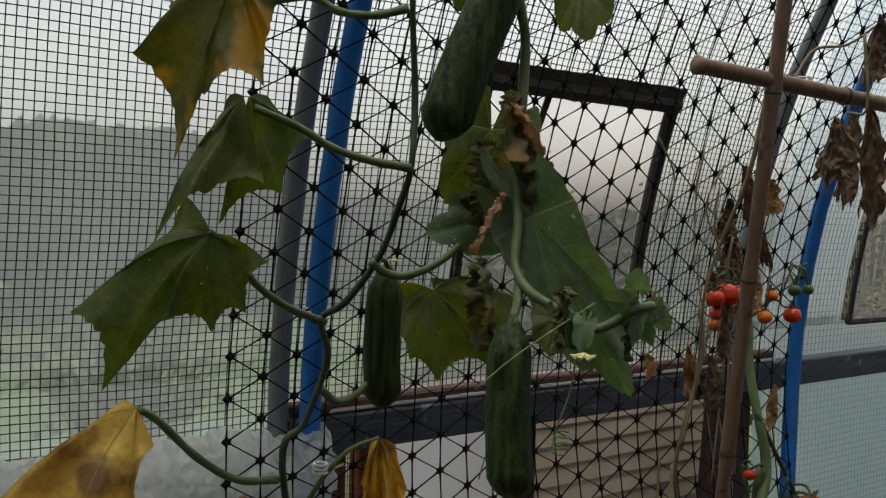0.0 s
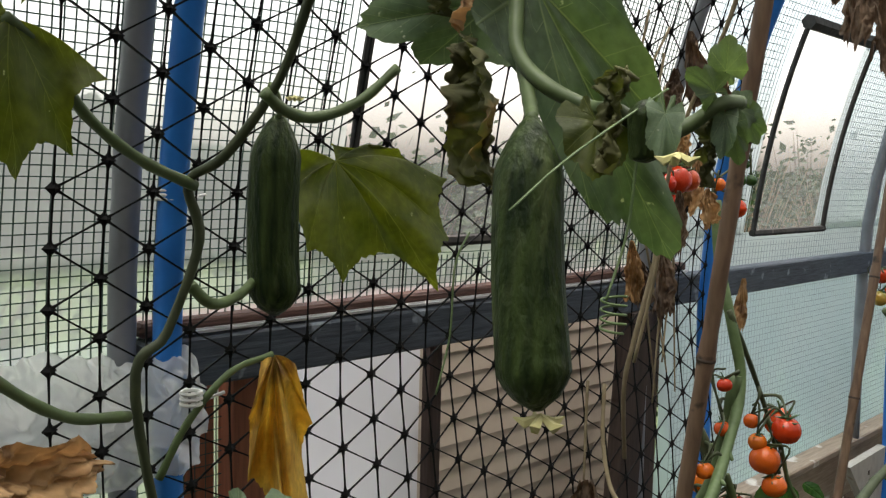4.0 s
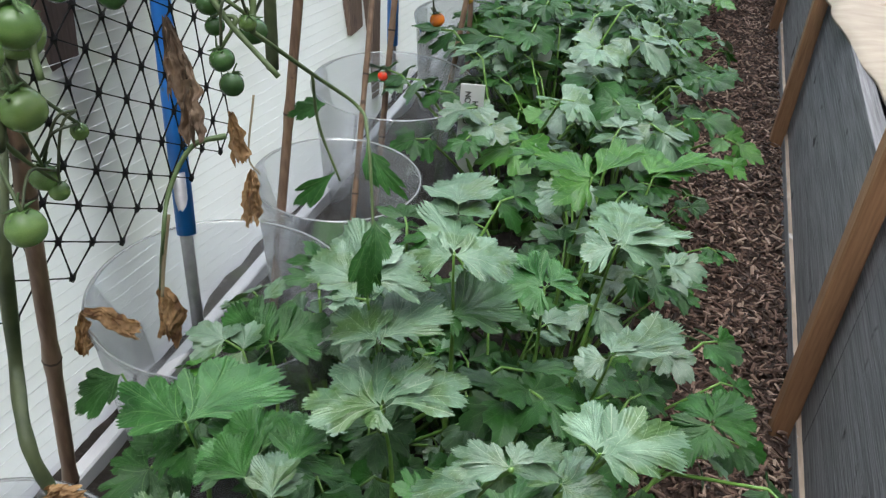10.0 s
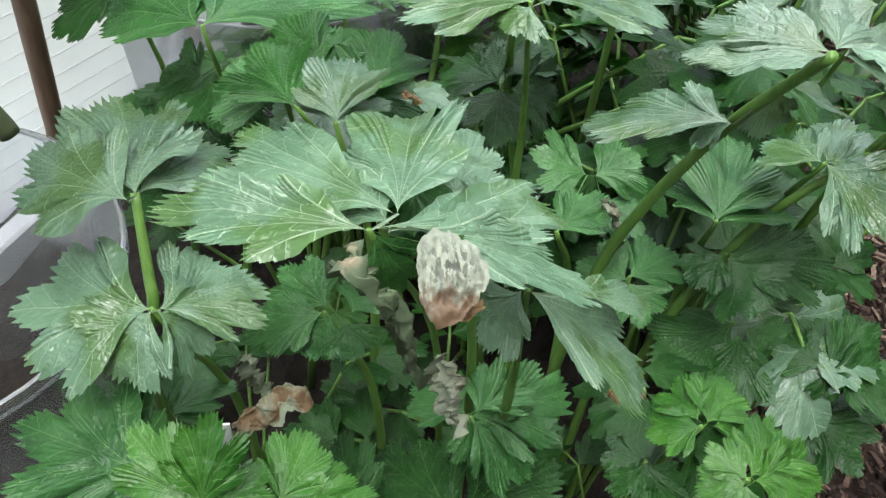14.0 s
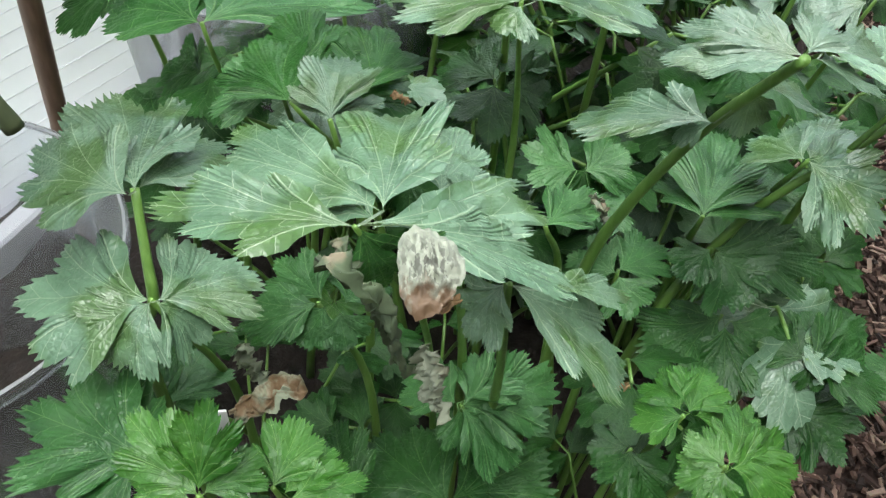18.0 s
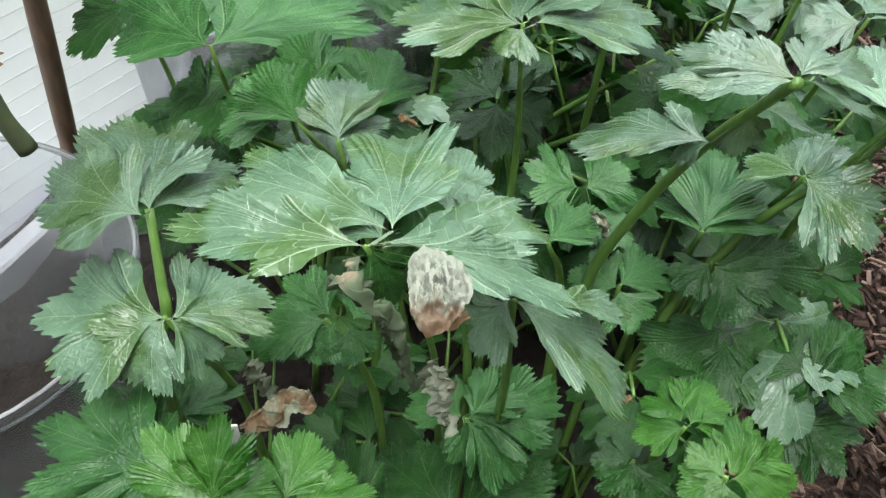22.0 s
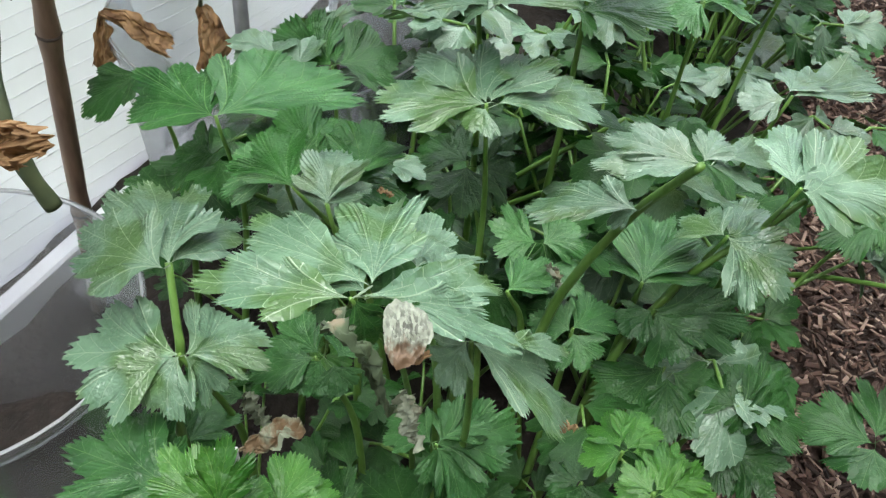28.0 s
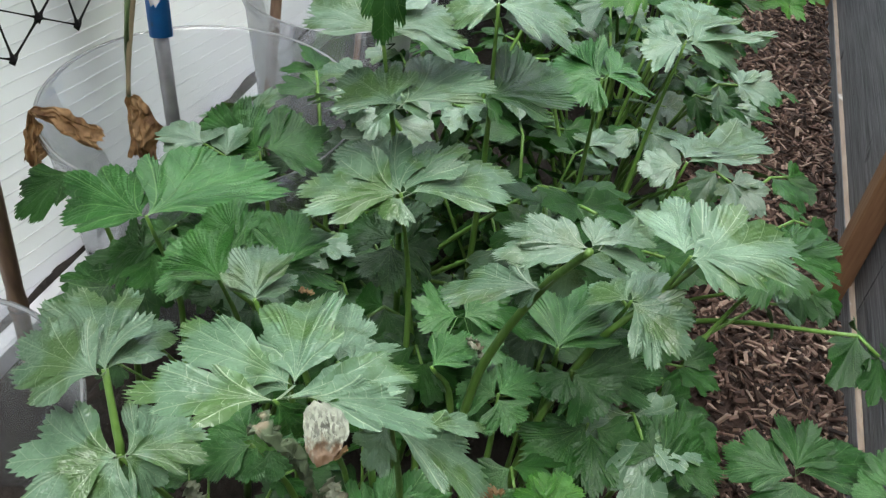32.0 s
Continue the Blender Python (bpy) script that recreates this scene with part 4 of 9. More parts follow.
spray(cel_l, M_CEL, [(-0.4688, 0.6622, 0.5330, -0.5333, 0.6491, 0.5210, 0.0560), (-0.4681, 0.6612, 0.5330, -0.4811, 0.6376, 0.5130, 0.0373), (-0.4663, 0.6634, 0.5330, -0.4487, 0.7073, 0.5190, 0.0484), (-0.4655, 0.6620, 0.5330, -0.4457, 0.6715, 0.5130, 0.0291)], foot=(-0.46, 0.7, 0.16), broad=1.3)
spray(cel_l, M_CELY, [(-0.4182, 0.6132, 0.5000, -0.4620, 0.6259, 0.5100, 0.0317), (-0.4195, 0.6150, 0.5000, -0.4276, 0.6363, 0.5300, 0.0310), (-0.4170, 0.6150, 0.5000, -0.4072, 0.6405, 0.5000, 0.0298), (-0.4203, 0.6109, 0.5000, -0.4491, 0.6094, 0.5000, 0.0188)], foot=(-0.44, 0.62, 0.16), droop=0.14)
spray(cel_l, M_CELY, [(-0.4033, 0.6380, 0.4750, -0.4055, 0.6696, 0.4850, 0.0302), (-0.3980, 0.6379, 0.4750, -0.3921, 0.6692, 0.4750, 0.0256), (-0.3947, 0.6368, 0.4750, -0.3688, 0.6603, 0.4750, 0.0252)], foot=(-0.41, 0.64, 0.16), droop=0.16)
spray(cel_l, M_CELS, [(-0.4517, 0.6236, 0.4850, -0.5190, 0.6190, 0.4850, 0.0592), (-0.4559, 0.6257, 0.4850, -0.5008, 0.6544, 0.4750, 0.0356), (-0.4524, 0.6192, 0.4850, -0.4738, 0.5957, 0.4750, 0.0354)], foot=(-0.47, 0.6, 0.16))
spray(cel_l, M_CELS, [(-0.4752, 0.6635, 0.4500, -0.4812, 0.6991, 0.4500, 0.0376), (-0.4773, 0.6642, 0.4500, -0.5042, 0.6770, 0.4500, 0.0292), (-0.4732, 0.6629, 0.4500, -0.4663, 0.6855, 0.4400, 0.0267)], foot=(-0.45, 0.72, 0.16))
cel_b = celery("tall celery plant with broad pale leaves leaning over the path", (-0.30, 0.90, 0.15))
spray(cel_b, M_CEL, [(-0.2722, 0.7840, 0.6420, -0.3194, 0.7709, 0.6360, 0.0239), (-0.2720, 0.7856, 0.6420, -0.3189, 0.7909, 0.6420, 0.0243), (-0.2710, 0.7876, 0.6420, -0.2674, 0.8093, 0.6480, 0.0213), (-0.2679, 0.7864, 0.6420, -0.2363, 0.8169, 0.6220, 0.0218), (-0.2667, 0.7916, 0.6420, -0.2393, 0.8396, 0.6320, 0.0202)], foot=None, up=(0, -0.15, 1), droop=0.14)
spray(cel_b, M_CEL, [(-0.2926, 0.8033, 0.5920, -0.3559, 0.8112, 0.5800, 0.0350), (-0.2916, 0.8031, 0.5920, -0.3088, 0.8051, 0.5800, 0.0160), (-0.2803, 0.8112, 0.6070, -0.2820, 0.8226, 0.5820, 0.0204), (-0.2792, 0.8075, 0.6120, -0.2387, 0.8556, 0.5870, 0.0250)], foot=None, up=(0, -0.2, 1), droop=0.25)
spray(cel_b, M_CEL, [(-0.2400, 0.8847, 0.5290, -0.1918, 0.8681, 0.5170, 0.0581), (-0.2417, 0.8847, 0.5290, -0.2700, 0.9118, 0.5170, 0.0379), (-0.2397, 0.8867, 0.5290, -0.2286, 0.9474, 0.5190, 0.0325), (-0.2391, 0.8861, 0.5290, -0.1959, 0.9134, 0.5190, 0.0344)], foot=(-0.26, 0.93, 0.3))
spray(cel_b, M_CELS, [(-0.2774, 0.8643, 0.4890, -0.2765, 0.9538, 0.4890, 0.0631), (-0.2762, 0.8641, 0.4890, -0.2313, 0.9433, 0.4790, 0.0406), (-0.2785, 0.8637, 0.4890, -0.3047, 0.9088, 0.4790, 0.0310)], foot=(-0.28, 0.89, 0.3), droop=0.08)
spray(cel_b, M_CELS, [(-0.2648, 0.8803, 0.4550, -0.1908, 0.9155, 0.4430, 0.0485), (-0.2658, 0.8788, 0.4550, -0.2800, 0.8594, 0.4430, 0.0349), (-0.2631, 0.8783, 0.4550, -0.2305, 0.8666, 0.4390, 0.0506)], foot=(-0.25, 0.92, 0.2))
spray(cel_b, M_CELD, [(-0.1890, 0.8752, 0.4000, -0.2289, 0.8913, 0.4000, 0.0372), (-0.1852, 0.8763, 0.4000, -0.1355, 0.8890, 0.3880, 0.0434), (-0.1874, 0.8779, 0.4000, -0.1540, 0.9307, 0.4000, 0.0375), (-0.1881, 0.8730, 0.4000, -0.1757, 0.8644, 0.3880, 0.0265), (-0.1888, 0.8781, 0.4000, -0.1911, 0.9216, 0.4000, 0.0308)], foot=(-0.24, 0.86, 0.16), droop=0.12)
spray(cel_b, M_CELD, [(-0.2427, 0.8852, 0.4000, -0.2793, 0.8334, 0.3950, 0.0505), (-0.2394, 0.8773, 0.4000, -0.2265, 0.8291, 0.3900, 0.0464), (-0.2371, 0.8832, 0.4000, -0.1953, 0.8798, 0.3900, 0.0409)], foot=(-0.26, 0.85, 0.16), droop=0.12)
spray(cel_b, M_CELD, [(-0.1796, 0.8733, 0.3600, -0.1304, 0.8978, 0.3600, 0.0456), (-0.1793, 0.8712, 0.3600, -0.1390, 0.8522, 0.3500, 0.0481), (-0.1829, 0.8716, 0.3600, -0.1977, 0.8359, 0.3500, 0.0414)], foot=(-0.24, 0.84, 0.16), droop=0.12)
spray(cel_b, M_CELS, [(-0.3483, 0.8066, 0.5000, -0.3354, 0.8501, 0.5000, 0.0300), (-0.3486, 0.8650, 0.4900, -0.3805, 0.8555, 0.5000, 0.0396), (-0.3441, 0.8663, 0.4900, -0.3257, 0.8856, 0.5000, 0.0369), (-0.3365, 0.8592, 0.4800, -0.3084, 0.8501, 0.4800, 0.0334)], foot=(-0.33, 0.84, 0.3), droop=0.12)
spray(cel_b, M_CELS, [(-0.3092, 0.8527, 0.4400, -0.2882, 0.8883, 0.4400, 0.0391), (-0.3101, 0.8498, 0.4400, -0.3407, 0.8555, 0.4400, 0.0387), (-0.3080, 0.8486, 0.4400, -0.2906, 0.8302, 0.4300, 0.0379)], foot=(-0.31, 0.82, 0.2), droop=0.12)
cel_s = celery("young bright green celery sprout at the edge of the bed", (-0.26, 0.74, 0.15))
spray(cel_s, M_CELY, [(-0.2372, 0.7206, 0.4910, -0.2573, 0.7285, 0.4950, 0.0186), (-0.2378, 0.7192, 0.4910, -0.2549, 0.7082, 0.4850, 0.0254), (-0.2366, 0.7226, 0.4910, -0.2224, 0.7552, 0.4910, 0.0356), (-0.2349, 0.7212, 0.4910, -0.2005, 0.7415, 0.4830, 0.0328), (-0.2371, 0.7179, 0.4910, -0.2364, 0.7057, 0.4850, 0.0183), (-0.2351, 0.7280, 0.4860, -0.2316, 0.7654, 0.4870, 0.0170)], foot=(-0.26, 0.75, 0.16), droop=0.16)
spray(cel_s, M_CELY, [(-0.2564, 0.7523, 0.4700, -0.2779, 0.7410, 0.4600, 0.0310), (-0.2544, 0.7550, 0.4700, -0.2524, 0.7890, 0.4700, 0.0344), (-0.2583, 0.7547, 0.4700, -0.2770, 0.7804, 0.4650, 0.0292), (-0.2517, 0.7547, 0.4700, -0.2295, 0.7724, 0.4600, 0.0235)], foot=(-0.27, 0.77, 0.16), droop=0.16)
spray(cel_s, M_CELD, [(-0.2704, 0.7571, 0.4200, -0.2640, 0.7302, 0.4100, 0.0422), (-0.2719, 0.7581, 0.4200, -0.2917, 0.7496, 0.4150, 0.0315), (-0.2679, 0.7565, 0.4200, -0.2453, 0.7476, 0.4100, 0.0255)], foot=(-0.28, 0.73, 0.16), droop=0.12)
cel_c = celery("upright celery plant with notched grey-green leaves", (-0.40, 0.96, 0.15))
spray(cel_c, M_CEL, [(-0.4332, 0.9228, 0.6560, -0.4973, 0.9460, 0.6560, 0.0632), (-0.4335, 0.9247, 0.6560, -0.4062, 0.9873, 0.6560, 0.0725), (-0.4352, 0.9278, 0.6560, -0.4711, 1.0151, 0.6660, 0.0697)], foot=(-0.42, 0.97, 0.16))
spray(cel_c, M_CEL, [(-0.4110, 0.8942, 0.6250, -0.4641, 0.9373, 0.6150, 0.0595), (-0.4078, 0.8974, 0.6250, -0.3871, 1.0006, 0.6150, 0.0741), (-0.4094, 0.8898, 0.6250, -0.4291, 0.8959, 0.6150, 0.0288), (-0.4064, 0.8911, 0.6250, -0.3932, 0.9133, 0.6150, 0.0248)], foot=None)
spray(cel_c, M_CEL, [(-0.3756, 0.9881, 0.6600, -0.3240, 1.0226, 0.6500, 0.0575), (-0.3760, 0.9879, 0.6600, -0.4148, 0.9862, 0.6500, 0.0527), (-0.3767, 0.9920, 0.6600, -0.3992, 1.0869, 0.6600, 0.0645)], foot=(-0.38, 1.02, 0.16))
spray(cel_c, M_CELS, [(-0.3769, 0.9982, 0.5830, -0.3225, 1.0822, 0.5730, 0.0737), (-0.3783, 0.9996, 0.5830, -0.3873, 1.0668, 0.5830, 0.0441), (-0.3776, 0.9939, 0.5830, -0.3633, 1.0026, 0.5730, 0.0284)], foot=None)
spray(cel_c, M_CEL, [(-0.3964, 0.8698, 0.5770, -0.4711, 0.8744, 0.5670, 0.0678), (-0.3969, 0.8712, 0.5770, -0.4475, 0.9375, 0.5770, 0.0610), (-0.3951, 0.8735, 0.5770, -0.3980, 0.9516, 0.5770, 0.0655), (-0.3908, 0.8737, 0.5770, -0.3406, 0.9605, 0.5670, 0.0656), (-0.3950, 0.8658, 0.5770, -0.4020, 0.8521, 0.5670, 0.0331)], foot=(-0.4, 0.92, 0.16))
spray(cel_c, M_CELS, [(-0.3060, 1.1140, 0.5570, -0.3558, 1.1356, 0.5570, 0.0716), (-0.3041, 1.1194, 0.5570, -0.3239, 1.1901, 0.5570, 0.0682), (-0.3018, 1.1185, 0.5570, -0.2719, 1.1645, 0.5470, 0.0672), (-0.3061, 1.1095, 0.5570, -0.3255, 1.0886, 0.5470, 0.0449)], foot=(-0.31, 1.14, 0.16), droop=0.12)
spray(cel_c, M_CEL, [(-0.3786, 1.0106, 0.6400, -0.4326, 1.0231, 0.6300, 0.0521), (-0.3774, 1.0111, 0.6400, -0.3325, 1.0670, 0.6300, 0.0572)], foot=None)
spray(cel_c, M_CEL, [(-0.3918, 1.0540, 0.6700, -0.4084, 1.1314, 0.6700, 0.0732), (-0.3913, 1.0520, 0.6600, -0.4274, 1.0723, 0.6600, 0.0492), (-0.3897, 1.0527, 0.6600, -0.3703, 1.0919, 0.6600, 0.0449)], foot=None)
spray(cel_c, M_CELD, [(-0.4852, 0.7974, 0.5300, -0.5342, 0.8308, 0.5300, 0.0550), (-0.4884, 0.8341, 0.5300, -0.5355, 0.8611, 0.5300, 0.0456), (-0.4570, 0.8247, 0.5300, -0.4710, 0.8927, 0.5300, 0.0513), (-0.4860, 0.8299, 0.5300, -0.5008, 0.8817, 0.5300, 0.0365)], foot=(-0.45, 0.9, 0.2), droop=0.12)
spray(cel_c, M_CELD, [(-0.4258, 0.9447, 0.4700, -0.4665, 0.9563, 0.4700, 0.0549), (-0.4248, 0.9521, 0.4700, -0.4207, 1.0054, 0.4700, 0.0561), (-0.4236, 0.9392, 0.4700, -0.4128, 0.8965, 0.4600, 0.0526), (-0.4173, 0.9428, 0.4700, -0.3855, 0.9556, 0.4600, 0.0542)], foot=(-0.36, 0.87, 0.2), droop=0.12)
cel_d = celery("celery plant with drooping leaves beside the clear plastic pots", (-0.60, 0.84, 0.15))
spray(cel_d, M_CELS, [(-0.5672, 0.8398, 0.5240, -0.5383, 0.9566, 0.5240, 0.0894), (-0.5688, 0.8392, 0.5240, -0.6636, 0.8727, 0.5140, 0.0644), (-0.5696, 0.8388, 0.5240, -0.6131, 0.8573, 0.5140, 0.0453)], foot=(-0.6, 0.88, 0.16), droop=0.12)
spray(cel_d, M_CELD, [(-0.6934, 0.9197, 0.4700, -0.7281, 0.8737, 0.4500, 0.0568)], foot=(-0.66, 0.9, 0.16), droop=0.12)
spray(cel_d, M_CELS, [(-0.5098, 0.8263, 0.5090, -0.5517, 0.8333, 0.5090, 0.0663), (-0.5088, 0.8282, 0.5090, -0.5400, 0.9062, 0.5090, 0.0734), (-0.4884, 0.8417, 0.4990, -0.4623, 0.8908, 0.4990, 0.0822), (-0.4896, 0.8442, 0.4990, -0.5088, 0.9163, 0.4990, 0.0746)], foot=(-0.53, 0.87, 0.16), droop=0.12)
spray(cel_d, M_CELD, [(-0.5923, 1.0461, 0.4400, -0.6853, 1.0921, 0.4400, 0.0778), (-0.5893, 1.0530, 0.4400, -0.5470, 1.0943, 0.4400, 0.0829), (-0.5920, 1.0519, 0.4400, -0.6425, 1.1211, 0.4400, 0.0665), (-0.5887, 0.8604, 0.4700, -0.6218, 0.8585, 0.4600, 0.0677), (-0.5824, 0.8589, 0.4700, -0.5572, 0.8308, 0.4600, 0.0520)], foot=(-0.58, 0.98, 0.16), droop=0.12)
cel_e = celery("sprawling celery plant whose leaves lie over the wood chips", (-0.20, 0.82, 0.15))
spray(cel_e, M_CEL, [(-0.2222, 1.0620, 0.5300, -0.1458, 1.1709, 0.5200, 0.0584), (-0.2249, 1.0668, 0.5300, -0.2127, 1.1133, 0.5300, 0.0364), (-0.2266, 1.0562, 0.5300, -0.2590, 1.0468, 0.5200, 0.0406)], foot=(-0.27, 1.06, 0.16))
spray(cel_e, M_CEL, [(-0.2151, 0.8806, 0.5800, -0.1531, 0.9550, 0.5720, 0.0704), (-0.2140, 0.8783, 0.5800, -0.1711, 0.8936, 0.5680, 0.0381), (-0.2185, 0.8819, 0.5800, -0.2321, 0.9434, 0.5800, 0.0539)], foot=(-0.24, 0.93, 0.3))
spray(cel_e, M_CELD, [(-0.0992, 1.1473, 0.4000, -0.1556, 1.0986, 0.3900, 0.0583), (-0.0993, 1.1493, 0.4000, -0.1215, 1.2032, 0.4000, 0.0604), (-0.0970, 1.1502, 0.4000, -0.0583, 1.2203, 0.4000, 0.0604), (-0.0968, 1.1463, 0.4000, -0.0419, 1.1804, 0.3900, 0.0655), (-0.0990, 1.1434, 0.4000, -0.1046, 1.1020, 0.3900, 0.0579)], foot=(-0.22, 1.0, 0.16), droop=0.14)
spray(cel_e, M_CELS, [(-0.0370, 1.0371, 0.2350, -0.1080, 1.0515, 0.2350, 0.0576), (-0.0313, 1.0440, 0.2350, 0.0555, 1.1108, 0.2350, 0.0735), (-0.0355, 1.0456, 0.2350, -0.0225, 1.1047, 0.2550, 0.0673), (-0.0351, 1.0323, 0.2350, -0.0424, 0.9926, 0.2250, 0.0766)], foot=None, droop=0.14)
spray(cel_e, M_CELS, [(0.0471, 1.0350, 0.2500, 0.0953, 1.0971, 0.2600, 0.0828), (0.0443, 1.0340, 0.2500, 0.0103, 1.0314, 0.2500, 0.0553), (0.0469, 1.0297, 0.2500, 0.0619, 1.0119, 0.2400, 0.0633), (0.0484, 1.0393, 0.2500, 0.0420, 1.0831, 0.2700, 0.0531)], foot=None, droop=0.14)
spray(cel_e, M_CEL, [(-0.2460, 1.2346, 0.5500, -0.1753, 1.3472, 0.5400, 0.0879), (-0.2456, 1.2401, 0.5500, -0.2304, 1.3715, 0.5500, 0.0891), (-0.2479, 1.2283, 0.5500, -0.2874, 1.2207, 0.5400, 0.0615), (-0.2426, 1.2307, 0.5500, -0.1877, 1.2713, 0.5400, 0.0510)], foot=(-0.28, 1.2, 0.16), droop=0.12)
spray(cel_e, M_CELY, [(-0.3023, 1.4361, 0.5200, -0.3856, 1.4969, 0.5200, 0.0698), (-0.3015, 1.4395, 0.5200, -0.2259, 1.5964, 0.5200, 0.0643), (-0.3048, 1.4304, 0.5200, -0.3333, 1.3574, 0.5100, 0.0661)], foot=(-0.33, 1.35, 0.16), droop=0.12)
spray(cel_e, M_CELY, [(-0.2218, 1.6118, 0.4500, -0.1101, 1.7804, 0.4500, 0.0575), (-0.2250, 1.6050, 0.4500, -0.1587, 1.7119, 0.4400, 0.0484), (-0.2297, 1.6114, 0.4500, -0.2172, 1.7298, 0.4500, 0.0570)], foot=(-0.27, 1.4, 0.16), droop=0.12)
shrivel(cel_a, [(-0.3754, 0.6421, 0.63), (-0.3704, 0.6398, 0.63), (-0.3649, 0.6455, 0.615), (-0.3618, 0.6488, 0.6), (-0.359, 0.6547, 0.57)], 0.0155, M_SHRIVELG)
for pl_, run_, r_ in ((cel_l, [(-0.4872, 0.6862, 0.565), (-0.4762, 0.6724, 0.54), (-0.4725, 0.6671, 0.525), (-0.475, 0.6595, 0.47), (-0.47, 0.69, 0.16)], 0.0024), (cel_b, [(-0.2714, 0.7837, 0.642), (-0.2802, 0.8005, 0.615), (-0.2903, 0.813, 0.588), (-0.3027, 0.8236, 0.55), (-0.3146, 0.8298, 0.51), (-0.325, 0.836, 0.46), (-0.333, 0.842, 0.36), (-0.34, 0.85, 0.16)], 0.0028), (cel_b, [(-0.2045, 0.9148, 0.55), (-0.2241, 0.9042, 0.52), (-0.2415, 0.8945, 0.5), (-0.2586, 0.8931, 0.46), (-0.2823, 0.8721, 0.38), (-0.3, 0.88, 0.16)], 0.0026)):
    part("stalk", Geo().tube(spline(run_, 6), lambda q_: r_ * (0.75 + 0.6 * q_), 8), M_STALK, pl_, smooth=True)
shrivel(cel_a, [(-0.349, 0.656, 0.585), (-0.345, 0.651, 0.575), (-0.34, 0.647, 0.565)], 0.0167)
shrivel(cel_l, [(-0.442, 0.665, 0.46), (-0.43, 0.674, 0.47), (-0.418, 0.688, 0.475)], 0.0185)
shrivel(cel_b, [(-0.297, 0.749, 0.47), (-0.293, 0.756, 0.47), (-0.284, 0.759, 0.465)], 0.0121, M_BROWNLEAF)
shrivel(cel_c, [(-0.402, 0.735, 0.61), (-0.399, 0.735, 0.61), (-0.397, 0.74, 0.605)], 0.0054, M_BROWNLEAF)
shrivel(cel_l, [(-0.47, 0.712, 0.44), (-0.461, 0.71, 0.43), (-0.455, 0.709, 0.42)], 0.0177)
shrivel(cel_b, [(-0.333, 0.84, 0.5), (-0.326, 0.844, 0.49), (-0.322, 0.843, 0.48)], 0.0118)
shrivel(cel_a, [(-0.348, 0.632, 0.64), (-0.342, 0.632, 0.638), (-0.337, 0.639, 0.636)], 0.0042, M_BROWNLEAF)
# the mined blister on the top leaf
blister = Geo()
def dome(u, v):
    a, r = u * 2 * math.pi, v
    w = 1 + 0.1 * math.sin(3 * a + 1) + 0.09 * noise.noise((math.cos(a) * 2.4, math.sin(a) * 2.4, 3)) + 0.07 * noise.noise((math.cos(a) * 8, math.sin(a) * 8, 1))
    x, y = r * w * math.cos(a), r * w * math.sin(a)
    z = 0.0042 * (1 - r * r) + 0.0016 * noise.noise((5 * x, 5 * y, 0)) + (0.0022 * noise.noise((14 * x, 9 * y, 4)) if y < -0.3 else 0.0005 * noise.noise((14 * x, 14 * y, 4))) - 0.004 * max(0, -y - 0.5)
    return Vector((0.0086 * x * (1 - 0.18 * y), 0.0125 * y, z))
blister.grid(72, 20, dome)
bl = part("dry_blister", blister, M_MINED, cel_a, "papery cream and brown patch", True)
bl.matrix_world = pose(-0.3462, 0.6385, 0.6435, 8, 0, 30)
# low filling leaves under the near plants, in the shade-darkened green, then the rest of the bed
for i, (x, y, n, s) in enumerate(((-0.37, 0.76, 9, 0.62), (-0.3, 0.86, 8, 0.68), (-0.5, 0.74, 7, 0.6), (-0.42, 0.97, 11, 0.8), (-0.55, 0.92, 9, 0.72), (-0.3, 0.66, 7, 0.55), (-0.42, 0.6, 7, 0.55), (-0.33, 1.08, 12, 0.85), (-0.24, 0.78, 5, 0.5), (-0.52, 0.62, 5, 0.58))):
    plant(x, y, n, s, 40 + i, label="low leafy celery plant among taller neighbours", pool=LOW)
k = 0
for row in range(15):
    y = 1.16 + row * 0.235
    for x in (-0.6, -0.48, -0.37):
        k += 1
        if (x < -0.5 and row < 5) or (x < -0.4 and row in (1, 2)):
            continue
        small = row in (0, 1, 2)
        plant(x + (0.0 if row == 0 else 0.06 if small else 0.03 * math.sin(k * 5.1)), y + 0.05 * math.cos(k * 3.7), 19 if row < 6 else 13, (0.85 if row == 0 else 0.72 if small else 1.0) + 0.15 * math.sin(k * 2.3), 100 + k)
for i in range(16):
    plant(-0.275 + 0.02 * math.sin(i * 2.9), 1.0 + i * 0.225 + 0.03 * math.cos(i * 4.1), 13, 0.78 + 0.1 * math.sin(i * 1.7), 400 + i, label="celery plant spilling over the edge of the path", spread=1.5)
for i, (x, y, s) in enumerate(((-0.53, 1.07, 0.88), (-0.5, 1.27, 0.85), (-0.56, 1.02, 0.8))):
    plant(x, y, 16, s, 500 + i)

# ---- black netting, windows, clutter of the side wall ----
def net_at(y, z):
    """The hang of the net: under the arch above, leaning to the bed below."""
    if z > 1.25:
        r = 1.40
        x = CX - math.sqrt(max(0.01, r * r - (z - CZ) ** 2))
    else:
        x = -0.92 + (1.25 - z) * 0.15
    return Vector((x + 0.012 * noise.noise((y * 4, z * 4, 8)), y + 0.006 * noise.noise((y * 5, z * 5, 3)), z + 0.006 * noise.noise((y * 5, z * 5, 13))))


